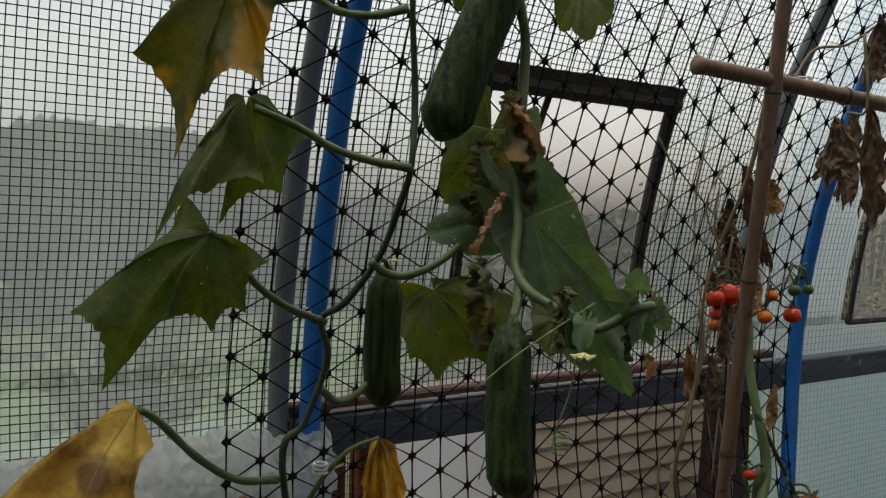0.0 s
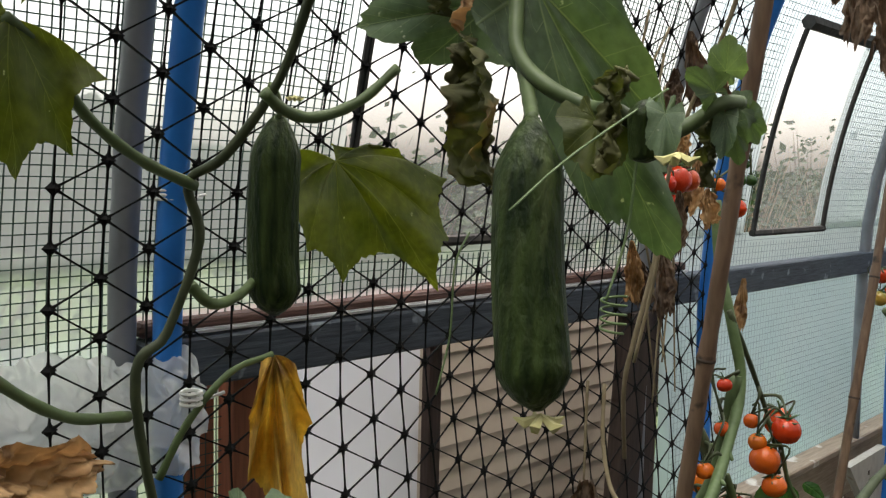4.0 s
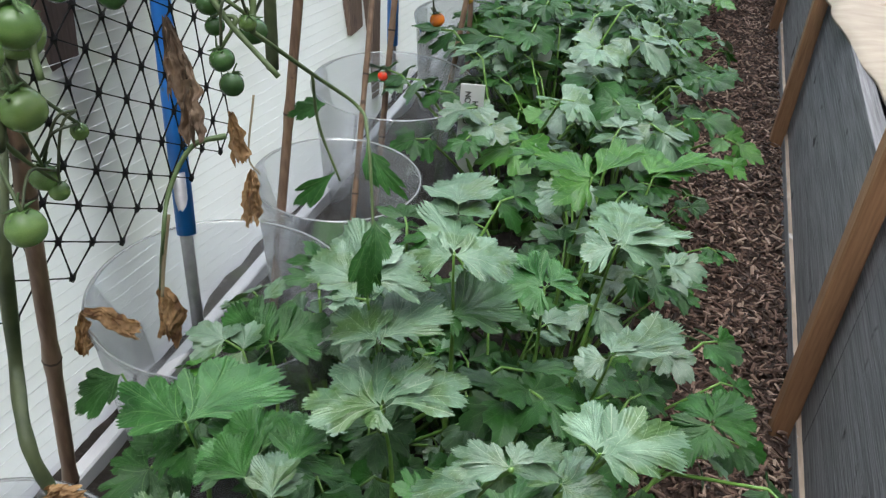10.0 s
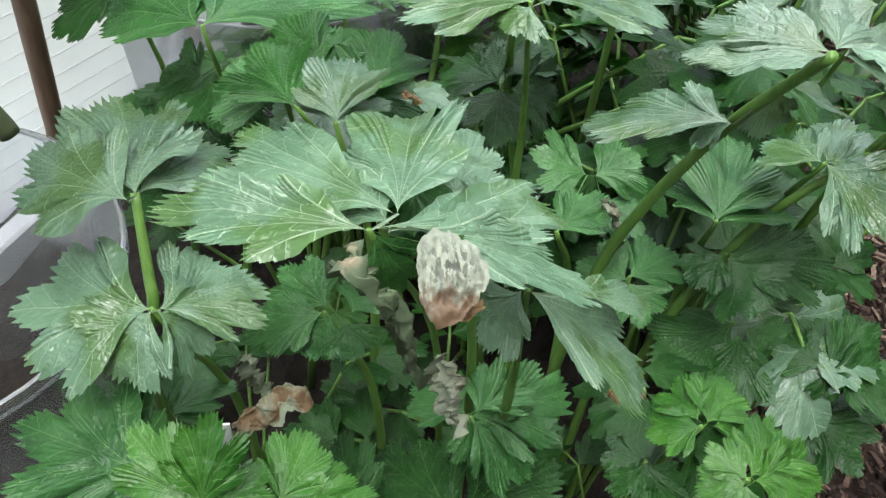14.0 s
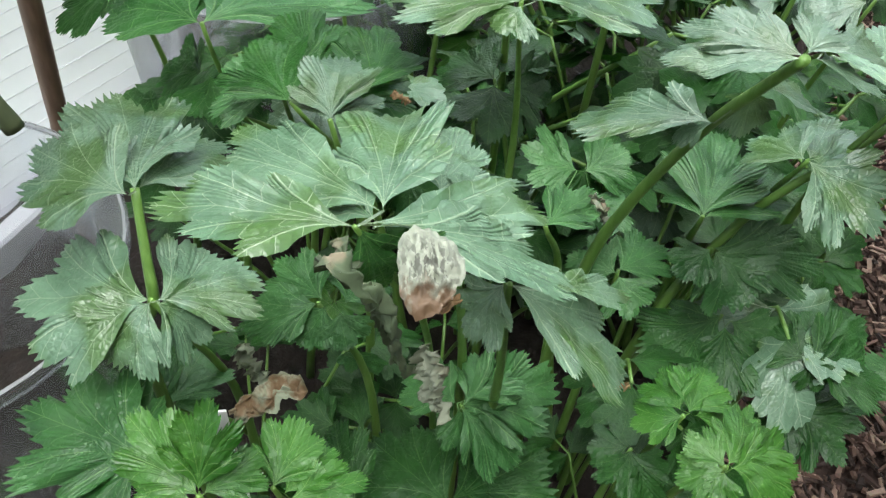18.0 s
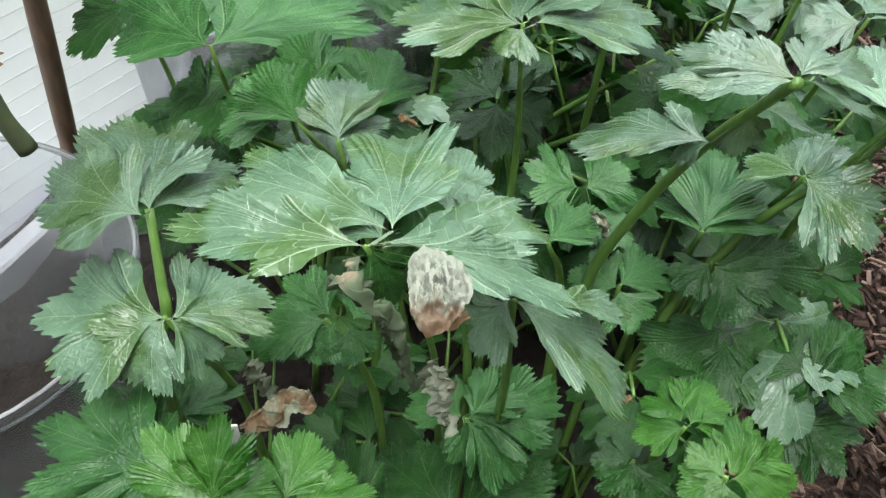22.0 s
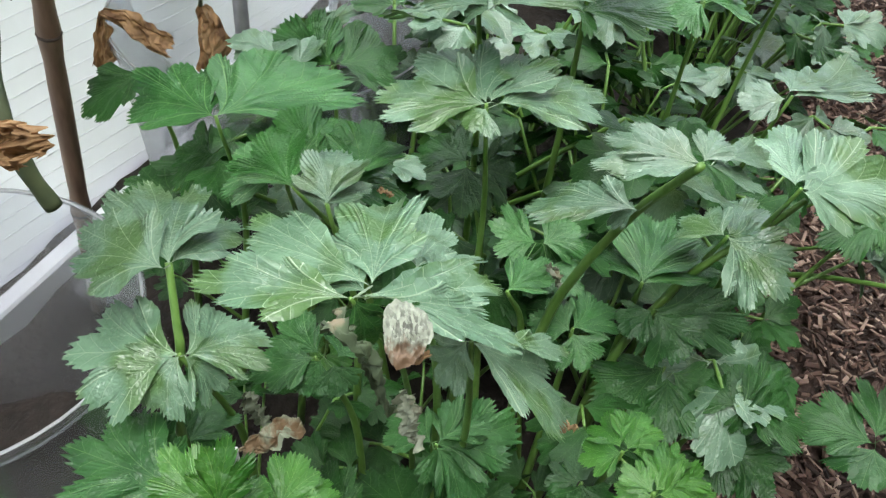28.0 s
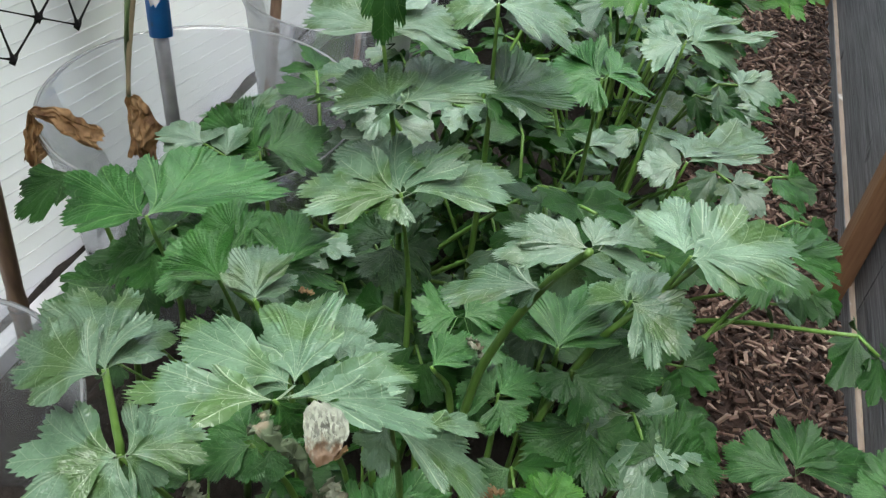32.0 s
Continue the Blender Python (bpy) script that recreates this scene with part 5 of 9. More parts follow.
def netting(name, label, y0, cols, z0, rows, pitch, thick, mat):
    """A stretched net of triangles: upright strands, slanting strands between them, and thick knots."""
    net = thing(name, label, "netting")
    cw = pitch * math.sqrt(3) / 2
    knots = {}
    for c in range(cols):
        for r in range(rows):
            knots[c, r] = net_at(y0 + c * cw, z0 + (r + 0.5 * (c % 2)) * pitch)

    def strut(geo, a, b):
        geo.tube([a, a.lerp(b, 0.16), a.lerp(b, 0.5), a.lerp(b, 0.84), b], [thick * 1.7, thick * 0.75, thick * 0.6, thick * 0.75, thick * 1.7], 4, False)

    for c in range(cols):
        upright, slant = Geo(), Geo()
        odd = c % 2
        for r in range(rows):
            p = knots[c, r]
            if (c, r + 1) in knots:
                strut(upright, p, knots[c, r + 1])
            for q in ((c + 1, r + odd), (c + 1, r + odd - 1)):
                if q in knots:
                    strut(slant, p, knots[q])
            upright.add([p + Vector(v) * thick * 4.2 for v in ((0.6, 0, 0), (-0.6, 0, 0), (0, 1, 0), (0, -1, 0), (0, 0, 1), (0, 0, -1))], [(0, 2, 4), (2, 1, 4), (1, 3, 4), (3, 0, 4), (2, 0, 5), (1, 2, 5), (3, 1, 5), (0, 3, 5)])
        tagged(part("knotted_strand", upright, mat, net), kind="stuff")
        if slant.v:
            tagged(part("slanting_strand", slant, mat, net), kind="stuff")
    return net


netting("support_net", "black plastic triangular plant netting hung along the wall", 0.345, 26, 0.50, 38, 0.0475, 0.00155, M_NET)
netting("support_net", "fine black diamond netting tied between canes", 2.62, 30, 0.62, 70, 0.02, 0.0006, M_NET)


M_FRAME = surf("window_frame", (0.012, 0.012, 0.011), (0.05, 0.047, 0.043), 50, 0.8, strength=0.8, dist=0.004, spots=(0.12, 0.11, 0.1), spot_scale=60, spot_at=0.66)


def flap(y0, y1, z0, z1, lean=0.0):
    """A framed clear film window set in the cover."""
    w = thing("window", "clear plastic window flap in a thin dark frame", "window", (-1, y0, z0), "windows in the cover")
    def at(y, z, inn=0.0):
        zz = max(z, 1.25)
        return Vector((CX - math.sqrt(1.488 ** 2 - (zz - CZ) ** 2) + inn + lean * (z - z0), y, z))
    part("pane", Geo().grid(4, 12, lambda u, v: at(y0 + (y1 - y0) * u, z0 + (z1 - z0) * v)), M_PANE, w, "clear rippled film", True)
    for a, b in ((y0, y1),):
        for z, h in ((z0, 0.007), (z1, 0.014)):
            part("frame", Geo().tube([at(a - 0.006, z, 0.006), at(b + 0.006, z, 0.006)], h, 6), M_FRAME, w)
        for y in (a, b):
            part("frame", Geo().tube([at(y, z0 + (z1 - z0) * k / 10, 0.006) for k in range(11)], 0.0055, 6), M_FRAME, w)
    return w


win = flap(0.70, 1.055, 1.385, 1.745, 0.0)
def slope(z, inn):
    return CX - math.sqrt(1.488 ** 2 - (z - CZ) ** 2) + inn
bar = Geo().grid(24, 6, lambda u, v: Vector((slope(1.735 + 0.034 * v, 0.014) + 0.002 * noise.noise((u * 20, v * 3, 0)), 0.69 + 0.375 * u, 1.735 + 0.034 * v + 0.003 * noise.noise((u * 12, v, 5)))))
bar.grid(24, 2, lambda u, v: Vector((slope(1.735, 0.014 - 0.02 * v), 0.69 + 0.375 * u, 1.735 + 0.003 * noise.noise((u * 12, 0, 5)))))
part("top_bar", bar, M_FRAME, win, "ragged dark weathered bar")
part("side_bar", Geo().tube([(slope(1.38 + 0.037 * k, 0.01), 1.05, 1.38 + 0.037 * k) for k in range(11)], 0.0105, 8), M_FRAME, win)
part("inner_bar", Geo().tube([(slope(1.6 + 0.014 * k, 0.0), 0.79 + 0.002 * k, 1.6 + 0.014 * k) for k in range(11)], 0.005, 6), M_FRAME, win)
flap(1.70, 2.03, 1.368, 1.76)
flap(2.72, 3.02, 1.368, 1.74)
# outside: cut the threads' view with shrubs and a far hedge
M_HEDGE = leafmat("hedge_leaf", (0.012, 0.028, 0.014), (0.04, 0.07, 0.035), (0.1, 0.12, 0.05), 0.3, 0.7)
M_TWIG = surf("twig", (0.06, 0.045, 0.035), (0.14, 0.11, 0.08), 30, 0.8)


def shrub(x, y, h, r, n, seed, label, leaves=True, twig=None, small=1.0):
    rg = random.Random(seed)
    b = thing("shrub", label, "shrub", (x, y, 0), "shrubs outside")
    tw, lf = Geo(), Geo()
    for k in range(n):
        a, e = rg.uniform(0, 6.28), rg.uniform(0.2, 1.0)
        top = Vector((x + r * e * math.cos(a), y + r * e * math.sin(a), h * rg.uniform(0.6, 1.0) * (1 - 0.35 * e * e)))
        mid = Vector((x, y, -0.1)).lerp(top, 0.5) + Vector((0, 0, 0.12 * h))
        pts = spline([(x + 0.1 * r * math.cos(a), y + 0.1 * r * math.sin(a), -0.1), mid, top], 4)
        tw.tube(pts, lambda q: 0.012 * (1.1 - q) * small, 4, False)
        for p in pts[2:]:
            for _ in range(7 if leaves else 2):
                c = p + Vector((rg.gauss(0, 0.12), rg.gauss(0, 0.12), rg.gauss(0, 0.1)))
                o = Vector((rg.gauss(0, 1), rg.gauss(0, 1), rg.gauss(0, 0.6))).normalized()
                q = o.orthogonal()
                s = rg.uniform(0.02, 0.05) * small
                lf.add([c - o * s, c + q * s * 0.45, c + o * s, c - q * s * 0.45], [(0, 1, 2, 3)])
    part("branch", tw, twig or M_TWIG, b)
    part("foliage", lf, M_HEDGE, b)


for i, (x, y, h, r) in enumerate(((-3.2, 2.7, 1.75, 0.6), (-3.6, 4.6, 1.85, 0.8), (-2.8, 6.4, 1.9, 0.7), (-4.6, 1.2, 1.6, 0.9))):
    shrub(x, y, h, r, 60, 50 + i, "twiggy half-bare shrub outside the tunnel", False)
M_REED = surf("pale_dry_twig", (0.16, 0.12, 0.08), (0.34, 0.27, 0.19), 30, 0.8)
for i, (x, y, h, r, n) in enumerate(((-2.15, 3.75, 1.85, 0.6, 420), (-2.3, 5.6, 1.8, 0.6, 280))):
    shrub(x, y, h, r, n, 80 + i, "dense pale dry shrub close outside the tunnel", False, M_REED, 0.45)
shrub(-2.5, 1.95, 1.68, 0.5, 70, 90, "small leafy shrub close outside the tunnel", True, None, 0.55)
hedge = Geo()
rg = random.Random(8)
for k in range(15000):
    y = rg.uniform(-16, 32)
    top = (2.35 if y < 4 else max(1.55, 2.35 - 0.16 * (y - 4))) + (0.5 if y < 7 else 0.3) * noise.noise((y * 0.2, 0, 0)) + 0.35 * noise.noise((y * 0.9, 3, 0))
    c = Vector((-13 + rg.uniform(-0.9, 0.9), y, top * rg.random() ** 0.6))
    o = Vector((rg.gauss(0, 1), rg.gauss(0, 1), rg.gauss(0, 1))).normalized()
    q = o.orthogonal()
    s = rg.uniform(0.16, 0.32)
    hedge.add([c - o * s, c + q * s * 0.6, c + o * s, c - q * s * 0.6], [(0, 1, 2, 3)])
tagged(part("far_hedge", hedge, M_HEDGE), "dark uneven hedge across the grass outside", "hedge", kind="stuff")

# white fleece bundle on the beam
def crumpled(y0, y1, z0, z1, depth, seed):
    """Bunched thin cloth: round over the rail, with sharp creases at three sizes."""
    def fn(u, v):
        y, z = y0 + (y1 - y0) * u, z0 + (z1 - z0) * v
        a = 1 - abs(noise.noise((y * 22 + seed, z * 30, seed)))
        b = 1 - abs(noise.noise((y * 60, z * 70 + seed, seed + 3)))
        c = noise.noise((y * 150, z * 150, seed + 7))
        swell = math.sin(math.pi * min(1.0, 0.12 + 0.8 * v)) ** 0.6
        x = -1.0 + depth * swell + 0.03 * a * swell + 0.009 * b + 0.003 * c
        rise = 0.022 * noise.noise((y * 13, seed, 2)) + 0.012 * noise.noise((y * 41, seed, 5)) + 0.005 * c
        return Vector((x, y + 0.008 * b, z + v * rise - 0.012 * a * (1 - v)))
    return Geo().grid(170, 56, fn)


fleece = thing("fleece", "crumpled white horticultural fleece draped over the beam", "fleece")
part("bundle", crumpled(0.07, 0.40, 1.2, 1.305, 0.045, 2.0), M_FLEECE, fleece, smooth=True)
part("loose_end", crumpled(0.385, 0.49, 1.19, 1.298, 0.03, 9.0), M_FLEECE, fleece, smooth=True)
timber("short_beam", (-1.01, -1.4, 1.225), (-1.01, 0.455, 1.225), 0.035, 0.07, M_BEAM, "dark timber rail under the white fleece")

# ---- bamboo canes ----
def cane(pts, r=0.0075, label="dry brown bamboo cane with darker joints", name="bamboo_cane"):
    a, b = Vector(pts[0]), Vector(pts[-1])
    if a.z > 0.15 and abs((b - a).z) > 0.3:
        a = a - (b - a) * ((a.z - 0.12) / (b - a).z)
    n = max(3, int((b - a).length / 0.2))
    P, Rr = [], []
    c = thing(name, label, "cane", group="canes in the bed")
    for i in range(n * 8 + 1):
        k = i / (n * 8)
        p = a.lerp(b, k)
        if len(pts) == 3:
            p += (Vector(pts[1]) - a.lerp(b, 0.5)) * (1 - (2 * k - 1) ** 2)
        P.append(p)
        q = i % 8
        Rr.append(r * (1.16 if q == 0 else (0.95 if q in (1, 7) else 1.0)))
    part("culm", Geo().tube(P, Rr, 10), M_CANE, c, smooth=True)
    for i in range(8, n * 8, 8):
        d = (P[i + 1] - P[i - 1]).normalized()
        part("joint", Geo().tube([P[i] - d * 0.004, P[i] - d * 0.0012, P[i] + d * 0.0005, P[i] + d * 0.003], [r * 0.99, r * 1.22, r * 1.2, r * 0.99], 10), M_JOINT, c, smooth=True)
    return c


# ---- clear collars, tags ----
def collar(x, y, r, z0, z1, tagtext=None):
    c = thing("plant_collar", "clear plastic bottomless pot sunk round a plant", "pot", (x, y, z0), "clear collars")
    prof = [(r * 0.86, z0), (r * 0.93, (z0 + z1) / 2), (r, z1 - 0.012), (r + 0.004, z1 - 0.01), (r + 0.005, z1), (r + 0.002, z1 + 0.001), (r - 0.002, z1 - 0.004), (r * 0.92, (z0 + z1) / 2), (r * 0.85, z0)]
    part("wall", Geo().lathe(prof, (x, y, 0), 48), M_COLLAR, c, smooth=True)
    ring = [(x + (r + 0.002) * math.cos(a), y + (r + 0.002) * math.sin(a), z1) for a in np.linspace(0, 2 * math.pi, 49)]
    part("rim", Geo().tube(ring, 0.0012, 6, False), M_RIM, c, "pale rolled rim", True)
    return c




# ---- cucumber and tomato plants ----
M_CUCLEAF = leafmat("cucumber_leaf", (0.045, 0.062, 0.012), (0.1, 0.115, 0.022), (0.15, 0.17, 0.05), 0.5, 0.6, spots=(0.4, 0.42, 0.34), spot_at=0.74, spot_scale=120, blotch=(0.26, 0.19, 0.03), blotch_at=0.68, back=(1.45, 1.5, 0.4))
M_CUCGREY = leafmat("mildewed_leaf", (0.075, 0.12, 0.07), (0.14, 0.19, 0.12), (0.2, 0.25, 0.15), 0.4, 0.65, spots=(0.42, 0.44, 0.38), spot_at=0.72, spot_scale=110, blotch=(0.3, 0.24, 0.06), blotch_at=0.68)
M_CUCPALE = leafmat("blotched_leaf", (0.1, 0.155, 0.075), (0.17, 0.235, 0.12), (0.26, 0.31, 0.16), 0.3, 0.55, blotch=(0.5, 0.37, 0.08), blotch_at=0.5, blotch_scale=11, spots=(0.22, 0.09, 0.02), spot_at=0.7, spot_scale=45)
M_CUCAGED = leafmat("yellowing_cucumber_leaf", (0.045, 0.06, 0.012), (0.1, 0.11, 0.02), (0.12, 0.12, 0.03), 0.5, 0.6, blotch=(0.3, 0.18, 0.025), blotch_at=0.5, blotch_scale=16, back=(1.6, 1.3, 0.35))
M_OLIVE = leafmat("shrivelled_green_leaf", (0.05, 0.055, 0.018), (0.13, 0.125, 0.05), (0.16, 0.14, 0.07), 0.35, 0.75, blotch=(0.22, 0.13, 0.05), blotch_at=0.55, blotch_scale=30)
M_YELLOW = leafmat("yellowed_leaf", (0.42, 0.22, 0.03), (0.62, 0.4, 0.07), (0.35, 0.3, 0.08), 0.4, 0.65, blotch=(0.2, 0.1, 0.03), blotch_at=0.57, blotch_scale=18, back=(1.1, 0.95, 0.5))
M_DRY = leafmat("dry_leaf", (0.07, 0.044, 0.03), (0.2, 0.135, 0.09), (0.14, 0.09, 0.055), 0.2, 0.85, blotch=(0.055, 0.037, 0.027), blotch_at=0.62, blotch_scale=45, back=(1.1, 0.9, 0.7), relief=1.5)
M_DRYROSE = leafmat("rosy_dry_leaf", (0.12, 0.07, 0.05), (0.27, 0.18, 0.13), (0.2, 0.13, 0.09), 0.2, 0.85, blotch=(0.08, 0.05, 0.037), blotch_at=0.6, blotch_scale=40, back=(1.1, 0.9, 0.7), relief=1.5)
M_TAN = leafmat("tan_dry_leaf", (0.2, 0.11, 0.045), (0.48, 0.3, 0.15), (0.25, 0.15, 0.07), 0.3, 0.8, blotch=(0.14, 0.07, 0.03), blotch_at=0.56, blotch_scale=45, back=(1.1, 0.9, 0.7), relief=1.0)
M_TOMLEAF = leafmat("tomato_leaf", (0.022, 0.085, 0.02), (0.055, 0.14, 0.04), (0.13, 0.22, 0.08), 0.4, 0.4)
M_VINE = surf("green_stem", (0.04, 0.068, 0.02), (0.1, 0.145, 0.052), 60, 0.55, strength=0.3)
M_VINEPALE = surf("pale_green_stem", (0.048, 0.088, 0.026), (0.125, 0.185, 0.075), 90, 0.55, strength=0.5)
M_VINEDARK = surf("dark_stem", (0.022, 0.034, 0.013), (0.068, 0.085, 0.036), 60, 0.6, strength=0.4)
M_STRAW = surf("dead_stem", (0.15, 0.115, 0.065), (0.31, 0.25, 0.155), 50, 0.8)
M_CALYX = surf("calyx", (0.03, 0.07, 0.02), (0.07, 0.13, 0.04), 60, 0.6)
M_PETAL = surf("pale_petal", (0.5, 0.45, 0.15), (0.65, 0.6, 0.3), 40, 0.6)
M_STRING = surf("white_tie", (0.6, 0.6, 0.58), (0.75, 0.75, 0.72), 50, 0.6)


def skin(name, lo, hi, rough, ridges=False, shoulder=None):
    m, nt, out = nodes_of(name)
    b = nt.nodes.new("ShaderNodeBsdfPrincipled")
    n1 = noise_tex(nt, 170 if ridges else 55, (1, 1, 0.1) if ridges else (1, 1, 1), 5)
    col = ramp(nt, n1.outputs["Fac"], [(0.35, lo), (0.68, hi)]).outputs[0]
    if shoulder:
        tc = nt.nodes.new("ShaderNodeTexCoord")
        sp = nt.nodes.new("ShaderNodeSeparateXYZ")
        nt.links.new(tc.outputs["Object"], sp.inputs[0])
        r = ramp(nt, sp.outputs[2], [(0.1, (0, 0, 0)), (0.95, (1, 1, 1))])
        col = mixc(nt, r.outputs[0], col, shoulder)
    info = nt.nodes.new("ShaderNodeObjectInfo")
    hs = nt.nodes.new("ShaderNodeHueSaturation")
    mr = nt.nodes.new("ShaderNodeMapRange")
    mr.inputs[3].default_value, mr.inputs[4].default_value = 0.498, 0.516
    nt.links.new(info.outputs["Random"], mr.inputs[0])
    nt.links.new(mr.outputs[0], hs.inputs["Hue"])
    nt.links.new(col, hs.inputs["Color"])
    nt.links.new(hs.outputs[0], b.inputs["Base Color"])
    b.inputs["Roughness"].default_value = rough
    b.inputs["Specular IOR Level"].default_value = 0.18 if ridges else 0.5
    b.inputs["Subsurface Weight"].default_value = 0.08
    b.inputs["Subsurface Radius"].default_value = (0.004, 0.002, 0.001)
    grain = n1
    if ridges:
        grain = noise_tex(nt, 260, (1, 1, 0.45), 6)
        pale = noise_tex(nt, 95, (1, 1, 0.25), 5)
        col = mixc(nt, ramp(nt, pale.outputs["Fac"], [(0.55, (0, 0, 0)), (0.75, (0.5, 0.5, 0.5))]).outputs[0], hs.outputs[0], (0.12, 0.15, 0.06))
        nt.links.new(col, b.inputs["Base Color"])
    nt.links.new(bump(nt, grain.outputs["Fac"], 0.15 if not ridges else 0.8, 0.001 if not ridges else 0.0025), b.inputs["Normal"])
    nt.links.new(b.outputs[0], out.inputs[0])
    return m


SKIN = {
    "r": skin("red_tomato", (0.5, 0.022, 0.006), (0.62, 0.045, 0.01), 0.2),
    "o": skin("orange_tomato", (0.6, 0.075, 0.008), (0.7, 0.14, 0.016), 0.22),
    "y": skin("turning_tomato", (0.5, 0.2, 0.03), (0.42, 0.3, 0.07), 0.25, shoulder=(0.16, 0.2, 0.05)),
    "d": skin("dark_green_tomato", (0.025, 0.07, 0.018), (0.06, 0.13, 0.035), 0.25),
    "g": skin("light_green_tomato", (0.09, 0.165, 0.04), (0.19, 0.28, 0.09), 0.22, shoulder=(0.045, 0.1, 0.022)),
}
WORD = {"r": "ripe red", "o": "ripe orange", "y": "half-ripe", "d": "dark green", "g": "pale green"}
M_CUCUMBER = skin("cucumber_skin", (0.006, 0.014, 0.003), (0.036, 0.056, 0.014), 0.5, True)


def unit_tomato(k):
    g = Geo()
    prof = [(0.02, 0.80), (0.22, 0.86), (0.5, 0.8), (0.8, 0.55), (0.97, 0.15), (0.98, -0.15), (0.85, -0.52), (0.55, -0.8), (0.2, -0.9), (0.01, -0.9)]
    P = spline([(a, 0, b) for a, b in prof], 3)
    g.lathe([(p.x, p.z) for p in P], sides=24)
    rg = random.Random(k)
    g.v = [(x * (1 + 0.03 * math.sin(3 * math.atan2(y, x) + k)), y * (1 + 0.03 * math.cos(2 * math.atan2(y, x) + k)), z * (0.94 + 0.04 * (k % 3))) for x, y, z in g.v]
    return g


TOMS = {c: [unit_tomato(k).mesh("tomato", SKIN[c], True) for k in range(3)] for c in SKIN}
cg = Geo()
for k in range(5):
    a = k * 72 * math.pi / 180
    pts = [Vector((r * math.cos(a + 0.2 * r), r * math.sin(a + 0.2 * r), 0.86 + 0.16 * math.sin(r * 2.6 + k) - (0.12 * r if k % 2 else -0.2 * r * r))) for r in (0.05, 0.3, 0.6, 0.9)]
    cg.tube(pts, [0.09, 0.1, 0.07, 0.015], 5)
cg.tube(spline([(0, 0, 0.84), (0.03, 0.05, 1.25), (0.2, 0.1, 1.7)], 4), 0.07, 6)
CALYX = cg.mesh("calyx", M_CALYX, True)
NT = [0]
FRUIT, TWIGS = {}, {}


def tomatoes(plant_, colour, spots):
    """Fruits of one colour: (x, y, z, diameter) each."""
    for x, y, z, dm in spots:
        NT[0] += 1
        k = NT[0]
        t = part("tomato", TOMS[colour][k % 3], None, plant_, WORD[colour] + " tomato")
        r = dm / 2
        t.matrix_world = pose(x, y, z, 18 * math.sin(k * 2.1), 18 * math.cos(k * 1.7), k * 47) @ Matrix.Diagonal((r, r, r, 1))
        c = part("calyx", CALYX, None, t)
        FRUIT.setdefault(plant_.name, []).append((Vector((x, y, z)), r, colour))


def stem(plant_, pts, r0, r1, mat, name="stem", n=6, knobs=0):
    if r0 >= 0.0045 and name == "stem":
        r0, r1 = 0.82 * r0, 0.82 * r1
    P = spline(pts, n)
    TWIGS.setdefault(plant_.name, []).extend(P)
    rg = random.Random(len(P) * 7 + int(1000 * r0))
    g = Geo().tube(P, lambda k: r0 + (r1 - r0) * k + 0.06 * r0 * math.sin(k * 40), 10)
    for _ in range(knobs):
        p = P[rg.randrange(1, len(P) - 1)]
        d = Vector((rg.gauss(0, 1), rg.gauss(0, 1), rg.gauss(0, 0.6))).normalized()
        g.tube([p, p + d * r0 * 1.5, p + d * r0 * rg.uniform(1.9, 2.8)], [r0 * 0.75, r0 * 0.45, r0 * 0.3], 8)
    return part(name, g, mat, plant_, smooth=True)


def pedicels(plant_):
    """Thin jointed stalks from each fruit to the nearest stem of its plant."""
    rg = random.Random(77)
    for c, r, colour in FRUIT.get(plant_.name, []):
        top = c + Vector((0, 0, r * 0.9))
        near_ = sorted(TWIGS[plant_.name], key=lambda p: (p - top - Vector((0, 0, 0.02))).length)[0]
        if r < 0.004 or (near_ - top).length > 0.13:
            continue
        others = sorted((q for q, r2, c2 in FRUIT[plant_.name] if 0.02 < (q - c).length < 0.07), key=lambda q: (q - c).length)
        if others:
            e = others[0] + Vector((0, 0, 0.016))
            part("twig", Geo().tube(spline([top, top.lerp(e, 0.5) + Vector((rg.gauss(0, 0.012), rg.gauss(0, 0.008), 0.016)), e], 4), 0.0011, 5), M_VINEDARK, plant_, smooth=True)
        mid = top.lerp(near_, 0.5) + Vector((rg.gauss(0, 0.006), rg.gauss(0, 0.006), 0.008))
        part("fruit_stalk", Geo().tube(spline([top, mid, near_], 4), [0.0014] * 4 + [0.0024] + [0.0016] * 4, 6), M_VINEDARK if colour in "ro" else M_VINE, plant_, smooth=True)


